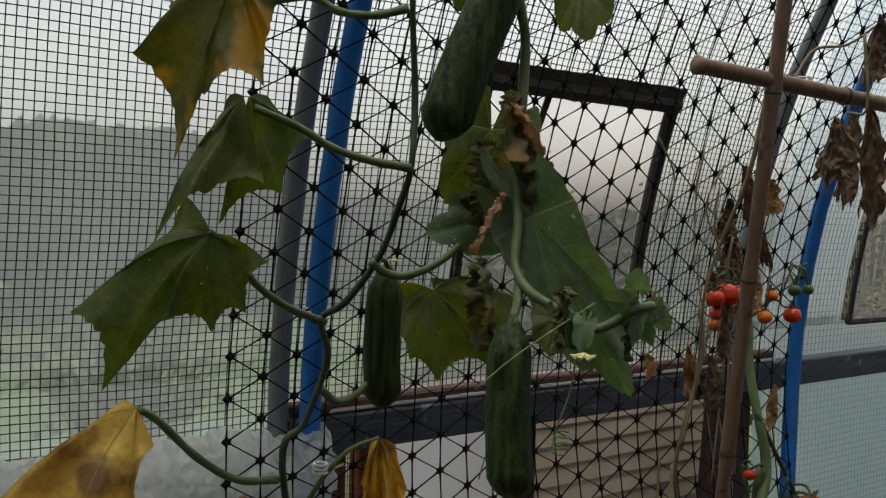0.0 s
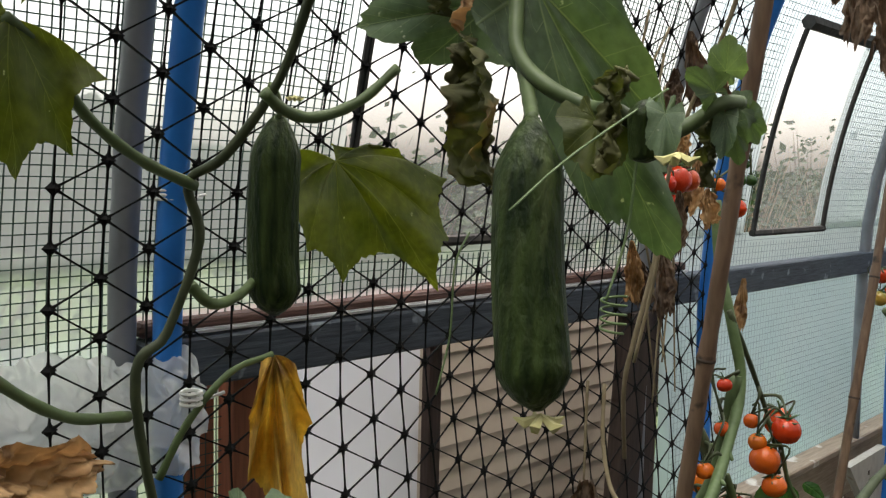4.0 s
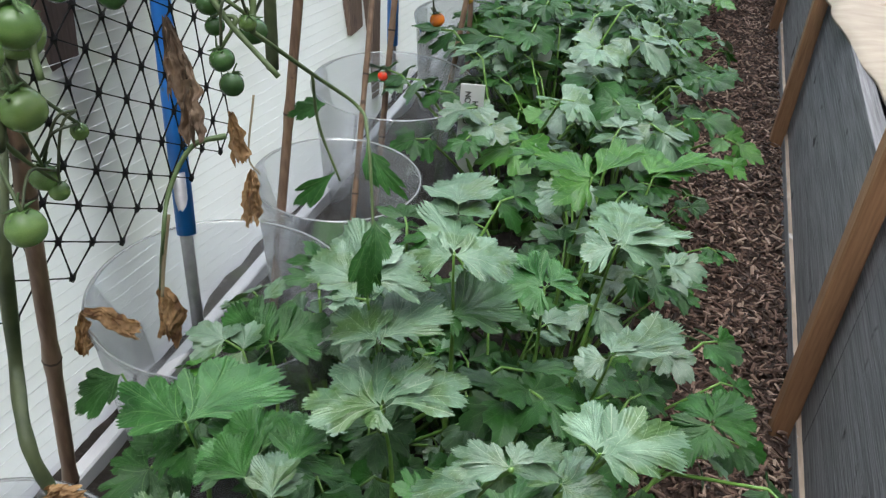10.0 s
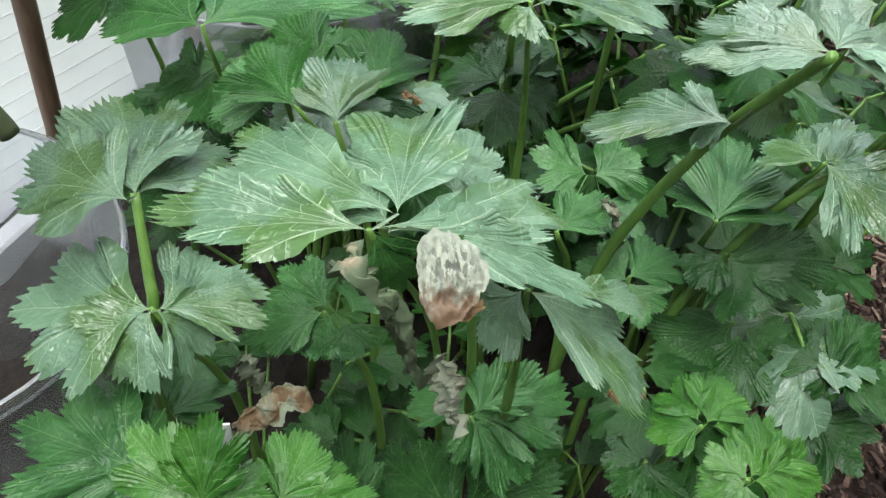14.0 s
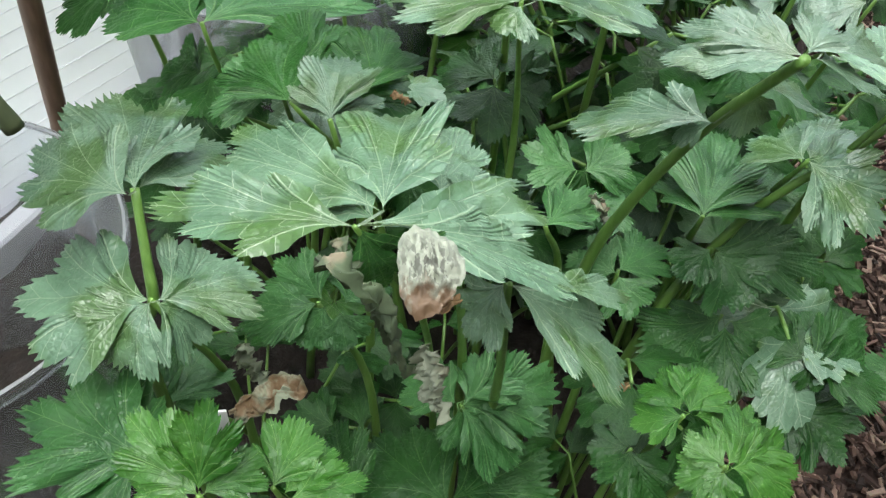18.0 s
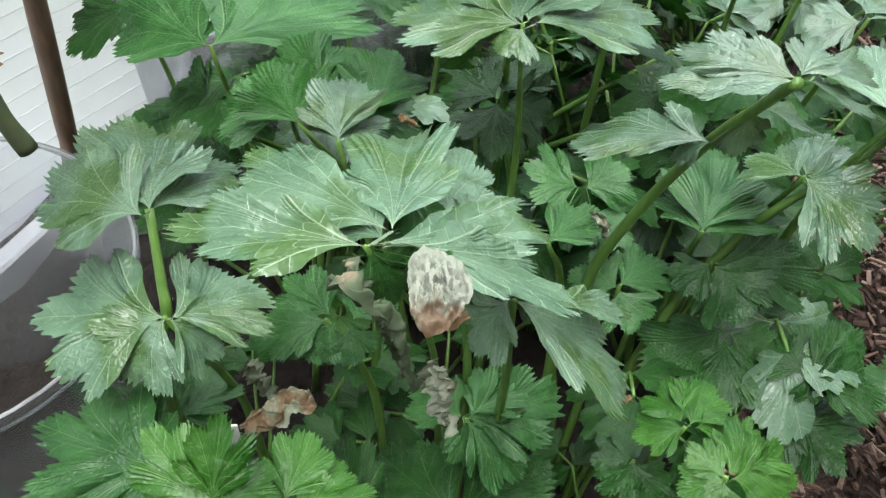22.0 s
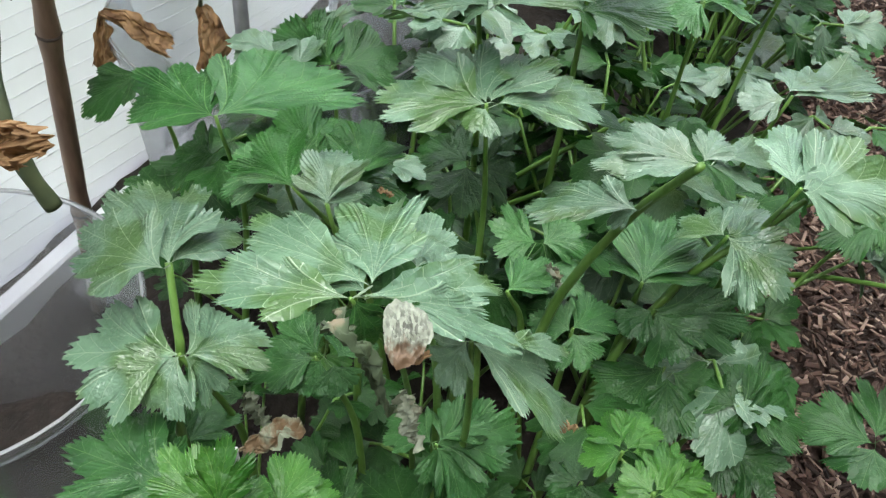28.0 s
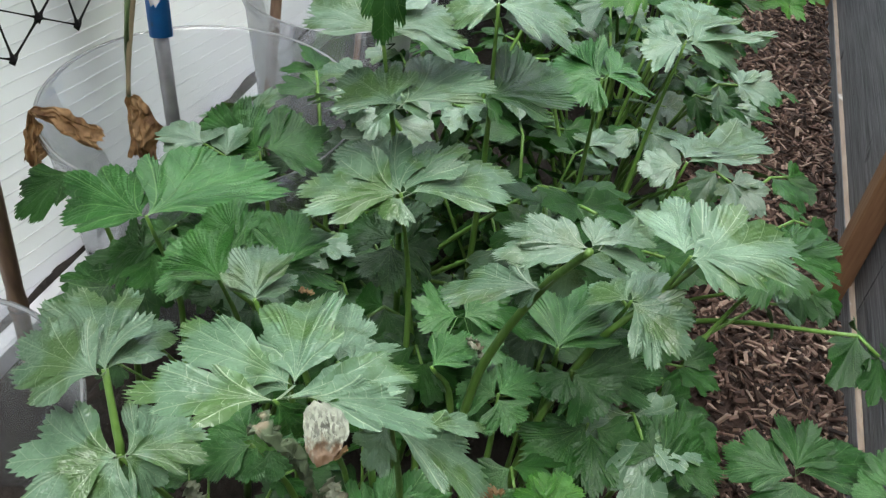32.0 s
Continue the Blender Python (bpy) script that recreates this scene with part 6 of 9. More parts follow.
def withered(plant_, base, tip, width, mat=None, seed=0, name="withered_leaf"):
    """A dead hanging leaf: pleated from its stalk, crumpled, torn along its lower edge."""
    base, tip = Vector(base), Vector(tip)
    d = tip - base
    s = d.cross(Vector((0.3, -1, 0.1))).normalized()
    n = d.cross(s).normalized()
    rg = random.Random(seed * 13 + 5)
    ph, k1 = rg.uniform(0, 20), rg.uniform(4, 7.5)

    def fn(u, v):
        f = u - 0.5
        w = width * (0.1 + 0.9 * math.sin(min(1.0, v * 1.15 + 0.04) * math.pi * 0.6) ** 0.8)
        w *= 1 + 0.35 * noise.noise((0.5 + (f > 0) * 7 + ph, v * 5, 1))
        low = 0.2 * noise.noise((u * 4 + ph, 2, 0)) + 0.1 * noise.noise((u * 17 + ph, 5, 0)) - 0.25 * abs(f)
        vv = v * (1 + low * v * v)
        pleat = math.sin(f * k1 + ph + 2.0 * noise.noise((f * 2, v * 3, ph)))
        c1 = noise.noise((u * 4 + ph, v * 6, ph))
        c2 = noise.noise((u * 11 + ph, v * 15, ph * 0.7))
        out_ = width * (0.2 * pleat * min(1, 0.3 + v) + 0.22 * c1 + 0.11 * c2 + 0.05 * math.sin(f * 31 + ph + 4 * noise.noise((f * 3, v * 3, ph + 9))) + 0.3 * (4 * f * f) * math.sin(v * 3))
        return base + d * (vv + 0.03 * c1) + s * (w * f * (0.8 + 0.3 * c1) + 0.05 * width * c2) + n * out_

    return part(name, Geo().grid(34, 44, fn), mat or M_DRY, plant_, smooth=True)


def drape(plant_, apex, tips, mat, seed=0, bulge=0.1, notch=0.12, up=(0.2, -0.3, 1), crumple=1.0):
    """A limp cucumber leaf hung from its stalk: veins run from the apex to the lobe tips, the blade sags between them."""
    rg = random.Random(seed)
    apex, up = Vector(apex), Vector(up).normalized()
    tips = [Vector(t) for t in tips]
    m, ring, seg = len(tips), 16, 12
    geo = Geo()
    vs, lv = [], []
    for i in range(m - 1):
        for j in range(seg + (i == m - 2)):
            k = j / seg
            e = tips[i].lerp(tips[i + 1], k)
            x = 4 * k * (1 - k)
            saw = (k * 5.5) % 1.0
            cut = 1 - notch * x - 0.035 * saw - 0.02 * rg.random()
            span = (tips[i] - apex).length
            mid = min(k, 1 - k)
            for q in range(ring + 1):
                r = q / ring
                p = apex + (e - apex) * (r * cut)
                p += up * span * bulge * math.sin(math.pi * min(1.0, r * 1.05)) * (1 - 0.4 * x)
                c = noise.noise((p.x * 28 + seed, p.y * 28, p.z * 28)) + 0.5 * noise.noise((p.x * 75, p.y * 75 + seed, p.z * 75))
                p += Vector((1, -0.6, 0.2)) * crumple * (0.006 * c * r + 0.012 * x * r * math.sin(3 * r + i * 1.7 + seed))
                vs.append(p)
                lv.append((r, mid * r * 1.1, 0.5))
    w = ring + 1
    cols = len(vs) // w
    fs = [(i * w + k, i * w + k + 1, (i + 1) * w + k + 1, (i + 1) * w + k) for i in range(cols - 1) for k in range(ring)]
    geo.add(vs, fs)
    geo.l += lv
    return part("leaf", geo, mat, plant_, smooth=True)


def cucumber(plant_, top, bottom, r, name="cucumber"):
    top, bottom = Vector(top), Vector(bottom)
    d = bottom - top
    P, Rr = [], []
    for i in range(25):
        k = i / 24
        bow = d.orthogonal().normalized() * 0.06 * d.length * math.sin(math.pi * k)
        P.append(top + d * k + bow * 0.4)
        Rr.append(r * min(1, (k / 0.2 + 0.06) ** 0.6, ((1 - k) / 0.12 + 0.02) ** 0.5) * (0.93 + 0.09 * k))
    g = Geo().tube(P, Rr, 20)
    # shallow ridges down its length
    out = []
    for i, v in enumerate(g.v):
        c = P[i // 20]
        out.append(tuple(c + (Vector(v) - c) * (1 + 0.025 * math.cos((i % 20) * 2 * math.pi / 20 * 10))))
    g.v = out
    c = part(name, g, M_CUCUMBER, plant_, "dark green ridged cucumber", True)
    return c


def flower(plant_, at_, r=0.012):
    g = Geo()
    for k in range(5):
        a = k * 1.257
        p = Vector(at_)
        g.tube([p, p + Vector((math.cos(a) * r * 0.6, math.sin(a) * r * 0.6, -0.3 * r)), p + Vector((math.cos(a) * r, math.sin(a) * r, -0.1 * r))], [r * 0.12, r * 0.22, r * 0.03], 5)
    return part("flower", g, M_PETAL, plant_, "shrivelled pale yellow flower")


def cucleaf(plant_, base, tip, width, up, mat, seed, droop=0.25, fold=0.12, sag=0.0, wave=0.06):
    g = Geo()
    blade(g, base, tip, width, up, seed, droop, fold, CUCUMBER, 0.13, 3, 0.05, 10, 4, wave, sag, 0.02)
    return part("leaf", g, mat, plant_, smooth=True)


def tomleaf(plant_, base, tip, width, up, seed, mat=None):
    """One tomato leaflet: rounded at the foot, drawn to a point, quilted between its veins, edges curling down."""
    rg = random.Random(seed * 7)
    base, tip = Vector(base), Vector(tip)
    d = tip - base
    L = d.length
    d.normalize()
    n = (Vector(up) - d * Vector(up).dot(d)).normalized()
    s_ = d.cross(n)
    ph, bow = rg.uniform(0, 40), rg.uniform(-0.12, 0.12)
    geo, vs, lv = Geo(), [], []
    rows, nc = 40, 11
    for i in range(rows + 1):
        t = i / rows
        half = 0.5 * width / L * math.sin(math.pi * t ** 0.72) ** 0.75 * (1 - 0.3 * t) * 1.05
        for k in range(-nc, nc + 1):
            a = k / nc
            w = half * (1 + 0.1 * noise.noise((t * 5 + ph, math.copysign(3, a), 1)) + 0.05 * noise.noise((t * 14 + ph, math.copysign(3, a), 2)))
            X, Y = a * w, t - 0.1 * abs(a) * (1 - t) * (0.5 - t)
            z = 0.14 * abs(X) - 0.9 * X * X * (1 + t) - 0.22 * t * t
            z += 0.022 * abs(math.sin((t - 0.6 * abs(X)) * 19)) * min(1.0, abs(a) * 3) + 0.05 * noise.noise((X * 5 + ph, Y * 5, ph))
            vs.append(base + (s_ * (X + bow * math.sin(2.5 * t)) + d * Y + n * z) * L)
            lv.append((t, abs(X), 0.5))
    m = 2 * nc + 1
    geo.add(vs, [(i * m + q, i * m + q + 1, (i + 1) * m + q + 1, (i + 1) * m + q) for i in range(rows) for q in range(m - 1)])
    geo.l += lv
    return part("leaf", geo, mat or M_TOMLEAF, plant_, smooth=True)


def tendril(plant_, at_, r, turns, h):
    x, y, z = at_
    return part("tendril", Geo().tube([(x + r * math.cos(a), y + r * math.sin(a), z - h * a / (turns * 6.28)) for a in np.linspace(0, turns * 6.28, int(turns * 14))], 0.0006, 5), M_VINEPALE, plant_, "coiled pale tendril", True)


# ---- canes, collars and plants, in place ----
# canes
cane([(-0.791, 0.902, 0.12), (-0.525, 0.778, 1.9)], 0.0078, "thick grey-brown bamboo cane with darker joints")
cane([(-0.76, 1.415, 0.388), (-0.74, 1.717, 1.712)], 0.0075)
cane([(-0.573, 0.693, 1.721), (-0.52, 0.994, 1.699)], 0.0085, "cut bamboo cane tied level across an upright cane")
cane([(-0.72, 2.317, 0.569), (-0.76, 2.393, 1.318)], 0.006)
cane([(-0.78, 2.032, 0.919), (-0.8, 2.156, 1.265)], 0.006)
cane([(-0.66, 2.184, 0.783), (-0.62, 2.268, 1.32)], 0.006, "pale dry bamboo cane")
cane([(-0.72, 3.205, 0.542), (-0.72, 3.597, 1.357)], 0.006)
cane([(-0.7, 3.766, 0.51), (-0.7, 4.065, 1.33)], 0.006)
cane([(-0.75, 2.945, 0.373), (-0.78, 3.209, 1.293)], 0.006)
cane([(-0.74, 1.716, 0.518), (-0.8, 1.988, 1.038)], 0.005)
tie = Geo()
for k in range(4):
    tie.tube([(-0.581 + 0.012 * math.cos(a), 0.867 + 0.012 * math.sin(a) + 0.003 * k, 1.716 + 0.004 * k) for a in np.linspace(0, 6.28, 14)], 0.0012, 5, False)
tagged(part("string_tie", tie, M_STRING), "white string knotted round crossing canes", "string")
collar(-0.70, 0.70, 0.125, 0.15, 0.40)
collar(-0.72, 1.16, 0.165, 0.15, 0.40)
collar(-0.70, 1.49, 0.130, 0.15, 0.40)
collar(-0.74, 1.87, 0.160, 0.15, 0.40)
collar(-0.70, 2.28, 0.130, 0.15, 0.41)
collar(-0.70, 2.64, 0.120, 0.15, 0.41)

vine = thing("cucumber_plant", "trailing cucumber vine on black netting with yellowing leaves", "cucumber plant")
stem(vine, [(-0.8, 0.42, 0.9), (-0.8, 0.4, 1.1), (-0.79, 0.358, 1.312), (-0.785, 0.379, 1.355), (-0.775, 0.398, 1.419), (-0.772, 0.388, 1.459), (-0.75, 0.403, 1.478), (-0.715, 0.421, 1.526), (-0.69, 0.426, 1.574), (-0.669, 0.425, 1.61), (-0.68, 0.434, 1.675), (-0.67, 0.423, 1.749), (-0.66, 0.418, 1.797)], 0.0046, 0.0038, M_VINEDARK, n=6)
stem(vine, [(-0.668, 0.424, 1.608), (-0.67, 0.386, 1.612), (-0.68, 0.351, 1.622), (-0.685, 0.321, 1.638), (-0.69, 0.282, 1.652)], 0.0040, 0.0032, M_VINE, "leaf_stalk")
stem(vine, [(-0.77, 0.392, 1.457), (-0.76, 0.348, 1.474), (-0.75, 0.309, 1.5), (-0.735, 0.282, 1.532), (-0.72, 0.256, 1.546)], 0.0040, 0.0032, M_VINE, "leaf_stalk")
stem(vine, [(-0.67, 0.418, 1.751), (-0.68, 0.388, 1.742), (-0.69, 0.359, 1.743), (-0.7, 0.331, 1.753), (-0.72, 0.267, 1.735)], 0.0040, 0.0032, M_VINE, "leaf_stalk")
stem(vine, [(-0.79, 0.353, 1.299), (-0.77, 0.304, 1.312), (-0.75, 0.259, 1.344), (-0.73, 0.218, 1.386), (-0.72, 0.199, 1.4)], 0.0040, 0.0032, M_VINE, "leaf_stalk")
stem(vine, [(-0.8, 0.38, 1.246), (-0.79, 0.397, 1.286), (-0.785, 0.428, 1.319), (-0.783, 0.464, 1.329)], 0.0030, 0.0024, M_VINE, "leaf_stalk")
stem(vine, [(-0.72, 0.414, 1.52), (-0.72, 0.43, 1.509), (-0.72, 0.456, 1.506), (-0.71, 0.486, 1.519), (-0.7, 0.512, 1.544)], 0.0045, 0.0036, M_VINE, "leaf_stalk")
stem(vine, [(-0.785, 0.396, 1.387), (-0.79, 0.417, 1.371), (-0.8, 0.445, 1.374), (-0.81, 0.47, 1.388)], 0.0045, 0.0036, M_VINE, "leaf_stalk")
stem(vine, [(-0.72, 0.42, 1.524), (-0.76, 0.452, 1.519), (-0.8, 0.48, 1.51)], 0.0030, 0.0024, M_VINE, "leaf_stalk")
stem(vine, [(-0.55, 0.44, 1.767), (-0.54, 0.445, 1.725), (-0.54, 0.449, 1.695), (-0.53, 0.436, 1.598), (-0.52, 0.431, 1.561), (-0.51, 0.421, 1.532), (-0.49, 0.416, 1.514), (-0.47, 0.423, 1.503), (-0.45, 0.422, 1.499), (-0.44, 0.435, 1.489), (-0.43, 0.448, 1.495), (-0.42, 0.455, 1.504), (-0.42, 0.474, 1.506)], 0.0042, 0.0033, M_VINE)
stem(vine, [(-0.51, 0.426, 1.525), (-0.49, 0.408, 1.504), (-0.475, 0.392, 1.495)], 0.004, 0.003, M_VINE)
cucumber(vine, (-0.8, 0.48, 1.512), (-0.806, 0.482, 1.354), 0.0205)
cucumber(vine, (-0.475, 0.392, 1.496), (-0.458, 0.382, 1.37), 0.0160)
cucumber(vine, (-0.535, 0.434, 1.769), (-0.56, 0.381, 1.624), 0.0210)
stem(vine, [(-0.535, 0.434, 1.767), (-0.55, 0.436, 1.788), (-0.6, 0.451, 1.813)], 0.0035, 0.003, M_VINE, "fruit_stalk")
flower(vine, (-0.403, 0.393, 1.48), 0.009)
flower(vine, (-0.456, 0.382, 1.368), 0.012)
flower(vine, (-0.74, 0.452, 1.521), 0.007)
drape(vine, (-0.71, 0.273, 1.762), [(-0.7, 0.315, 1.762), (-0.69, 0.295, 1.715), (-0.69, 0.291, 1.669), (-0.71, 0.246, 1.659), (-0.73, 0.227, 1.601), (-0.76, 0.2, 1.696), (-0.78, 0.237, 1.746), (-0.76, 0.271, 1.782)], M_CUCAGED, 1, bulge=0.12)
drape(vine, (-0.69, 0.277, 1.66), [(-0.71, 0.303, 1.665), (-0.7, 0.338, 1.631), (-0.7, 0.313, 1.579), (-0.72, 0.263, 1.549)], M_CUCLEAF, 2, bulge=0.06)
drape(vine, (-0.688, 0.272, 1.66), [(-0.665, 0.283, 1.586), (-0.66, 0.23, 1.577), (-0.67, 0.189, 1.53), (-0.72, 0.238, 1.585), (-0.73, 0.268, 1.647)], M_CUCLEAF, 3, bulge=0.1)
drape(vine, (-0.72, 0.258, 1.546), [(-0.735, 0.318, 1.519), (-0.73, 0.294, 1.474), (-0.715, 0.258, 1.459), (-0.71, 0.213, 1.472), (-0.75, 0.176, 1.411), (-0.78, 0.157, 1.475), (-0.78, 0.213, 1.525), (-0.76, 0.244, 1.58)], M_CUCLEAF, 4, bulge=0.1)
drape(vine, (-0.72, 0.197, 1.402), [(-0.7, 0.206, 1.373), (-0.67, 0.182, 1.327), (-0.66, 0.13, 1.31), (-0.68, 0.081, 1.348), (-0.73, 0.145, 1.372), (-0.75, 0.188, 1.4)], M_YELLOW, 5, bulge=0.08)
shrivel(vine, [(-0.54, 0.436, 1.664), (-0.53, 0.438, 1.635), (-0.53, 0.453, 1.605), (-0.53, 0.458, 1.564)], 0.0480, M_OLIVE)
shrivel(vine, [(-0.53, 0.424, 1.583), (-0.52, 0.402, 1.561), (-0.52, 0.389, 1.538)], 0.0150, M_TAN)
shrivel(vine, [(-0.58, 0.442, 1.629), (-0.58, 0.438, 1.591), (-0.58, 0.436, 1.558)], 0.0430, M_OLIVE)
shrivel(vine, [(-0.52, 0.395, 1.534), (-0.51, 0.392, 1.501), (-0.51, 0.404, 1.466)], 0.0320, M_OLIVE)
shrivel(vine, [(-0.45, 0.421, 1.518), (-0.45, 0.416, 1.498), (-0.45, 0.412, 1.472)], 0.0200, M_OLIVE)
shrivel(vine, [(-0.53, 0.428, 1.656), (-0.525, 0.436, 1.641), (-0.53, 0.462, 1.616)], 0.0220, M_TAN)
shrivel(vine, [(-0.43, 0.465, 1.504), (-0.425, 0.458, 1.487), (-0.425, 0.457, 1.467)], 0.0140, M_OLIVE)
drape(vine, (-0.783, 0.466, 1.328), [(-0.79, 0.458, 1.326), (-0.785, 0.444, 1.282), (-0.78, 0.441, 1.232), (-0.775, 0.463, 1.19), (-0.775, 0.478, 1.138), (-0.78, 0.498, 1.2), (-0.785, 0.503, 1.268), (-0.79, 0.49, 1.317)], M_YELLOW, 6, bulge=0.03, notch=0.08, crumple=2.8)
drape(vine, (-0.84, 0.566, 1.478), [(-0.85, 0.521, 1.486), (-0.84, 0.506, 1.437), (-0.83, 0.529, 1.4), (-0.83, 0.569, 1.369), (-0.83, 0.622, 1.394), (-0.82, 0.678, 1.354), (-0.82, 0.693, 1.406), (-0.83, 0.696, 1.464), (-0.84, 0.639, 1.491), (-0.85, 0.567, 1.492)], M_CUCLEAF, 9, bulge=0.1, notch=0.08)
cucleaf(vine, (-0.58, 0.479, 1.571), (-0.6, 0.4, 1.55), 0.081, (0.8, -0.595, -0.075), M_CUCGREY, 7, droop=0.2)
cucleaf(vine, (-0.52, 0.445, 1.567), (-0.46, 0.501, 1.424), 0.074, (0.701, -0.712, 0.032), M_CUCGREY, 8, droop=0.15, fold=0.25)
cucleaf(vine, (-0.46, 0.419, 1.495), (-0.45, 0.406, 1.472), 0.039, (0.725, -0.686, 0.061), M_CUCLEAF, 11)
cucleaf(vine, (-0.6, 0.463, 1.641), (-0.6, 0.442, 1.548), 0.088, (0.803, -0.594, -0.036), M_CUCLEAF, 13)
cucleaf(vine, (-0.5, 0.471, 1.748), (-0.48, 0.457, 1.704), 0.054, (0.713, -0.662, -0.229), M_CUCLEAF, 14)
cucleaf(vine, (-0.6, 0.458, 1.766), (-0.6, 0.436, 1.727), 0.065, (0.785, -0.574, -0.233), M_CUCLEAF, 18)
drape(vine, (-0.6, 0.458, 1.195), [(-0.57, 0.389, 1.192), (-0.56, 0.396, 1.176), (-0.56, 0.415, 1.153), (-0.56, 0.45, 1.085), (-0.585, 0.625, 0.958), (-0.6, 0.585, 1.063), (-0.63, 0.576, 1.106), (-0.65, 0.547, 1.156), (-0.64, 0.488, 1.192)], M_CUCPALE, 15, bulge=0.12, notch=0.05)
stem(vine, [(-0.8, 0.44, 1.0), (-0.78, 0.469, 1.073), (-0.77, 0.5, 1.095), (-0.6, 0.458, 1.195)], 0.003, 0.0025, M_VINEPALE, "leaf_stalk")
cucleaf(vine, (-0.72, 0.397, 1.218), (-0.62, 0.378, 1.184), 0.101, (0.838, -0.417, 0.351), M_CUCGREY, 16)
cucleaf(vine, (-0.7, 0.396, 1.194), (-0.66, 0.412, 1.166), 0.066, (0.862, -0.417, 0.289), M_CUCGREY, 17)
withered(vine, (-0.45, 0.503, 1.466), (-0.45, 0.508, 1.446), 0.012, M_TAN, 6)
withered(vine, (-0.72, 0.304, 1.297), (-0.66, 0.212, 1.312), 0.05, M_TAN, 7)
cucleaf(vine, (-0.42, 0.459, 1.519), (-0.415, 0.452, 1.533), 0.020, (0.644, -0.765, -0.024), M_CUCGREY, 30)
cucleaf(vine, (-0.42, 0.45, 1.509), (-0.415, 0.425, 1.515), 0.019, (0.662, -0.75, 0.003), M_CUCGREY, 31)
cucleaf(vine, (-0.42, 0.475, 1.503), (-0.415, 0.488, 1.506), 0.020, (0.619, -0.785, 0.018), M_CUCGREY, 32)
cucleaf(vine, (-0.42, 0.465, 1.496), (-0.415, 0.47, 1.477), 0.017, (0.631, -0.774, 0.053), M_CUCGREY, 33)
cucleaf(vine, (-0.42, 0.46, 1.5), (-0.415, 0.45, 1.481), 0.013, (0.644, -0.764, 0.046), M_CUCGREY, 34)
cucleaf(vine, (-0.42, 0.48, 1.5), (-0.415, 0.487, 1.487), 0.017, (0.617, -0.786, 0.038), M_CUCGREY, 35)
cucleaf(vine, (-0.42, 0.41, 1.497), (-0.415, 0.401, 1.479), 0.018, (0.694, -0.718, 0.055), M_CUCGREY, 36)
cucumber(vine, (-0.43, 0.41, 1.503), (-0.43, 0.414, 1.477), 0.007, "young_cucumber")
tendril(vine, (-0.44, 0.409, 1.42), 0.0055, 4, 0.016)
stem(vine, [(-0.44, 0.422, 1.483), (-0.44, 0.417, 1.448), (-0.44, 0.403, 1.418)], 0.0006, 0.0006, M_VINEPALE, "tendril")
stem(vine, [(-0.43, 0.428, 1.509), (-0.43, 0.363, 1.479), (-0.43, 0.327, 1.458)], 0.0005, 0.0005, M_VINEPALE, "tendril")
stem(vine, [(-0.6, 0.486, 1.434), (-0.6, 0.474, 1.414), (-0.6, 0.471, 1.371), (-0.6, 0.46, 1.335)], 0.0007, 0.0006, M_VINEPALE, "tendril")

tom_a = thing("tomato_plant", "tomato plant heavy with orange and green fruit on a cane", "tomato plant", group="tomato plants along the wall")
stem(tom_a, [(-0.62, 0.892, 1.279), (-0.624, 0.886, 1.23), (-0.629, 0.877, 1.183), (-0.642, 0.857, 1.136), (-0.652, 0.837, 1.098), (-0.659, 0.822, 1.071), (-0.639, 0.811, 1.038), (-0.621, 0.815, 1.017), (-0.601, 0.823, 1.003)], 0.0075, 0.0060, M_VINEPALE, "stem", knobs=6)
stem(tom_a, [(-0.697, 0.955, 1.203), (-0.679, 0.962, 1.16), (-0.666, 0.95, 1.077), (-0.652, 0.931, 1.031), (-0.654, 0.89, 0.974), (-0.651, 0.852, 0.93), (-0.636, 0.824, 0.893), (-0.628, 0.783, 0.854), (-0.614, 0.752, 0.826)], 0.0090, 0.0095, M_VINEDARK, "stem", knobs=5)
stem(tom_a, [(-0.66, 0.91, 1.449), (-0.65, 0.903, 1.389), (-0.63, 0.897, 1.33), (-0.618, 0.9, 1.273), (-0.61, 0.866, 1.222), (-0.6, 0.816, 1.18), (-0.595, 0.767, 1.148), (-0.59, 0.739, 1.107)], 0.0065, 0.0070, M_VINEPALE, "stem", knobs=5)
stem(tom_a, [(-0.624, 0.892, 1.178), (-0.612, 0.903, 1.133), (-0.594, 0.904, 1.093), (-0.574, 0.917, 1.059), (-0.543, 0.913, 1.006), (-0.529, 0.914, 0.967), (-0.51, 0.902, 0.919), (-0.503, 0.884, 0.876)], 0.0035, 0.0020, M_VINE, "truss_stalk", knobs=0)
stem(tom_a, [(-0.589, 0.905, 1.084), (-0.577, 0.892, 1.031), (-0.568, 0.874, 0.983), (-0.539, 0.863, 0.934), (-0.507, 0.856, 0.895), (-0.468, 0.851, 0.863)], 0.0030, 0.0018, M_VINE, "truss_stalk", knobs=0)
stem(tom_a, [(-0.623, 0.811, 1.014), (-0.606, 0.79, 0.978), (-0.586, 0.77, 0.946), (-0.565, 0.749, 0.916), (-0.551, 0.736, 0.89)], 0.0035, 0.0020, M_VINE, "truss_stalk", knobs=0)
stem(tom_a, [(-0.61, 0.887, 1.041), (-0.604, 0.862, 0.98), (-0.6, 0.84, 0.938), (-0.598, 0.82, 0.907)], 0.0025, 0.0015, M_VINE, "truss_stalk", knobs=0)
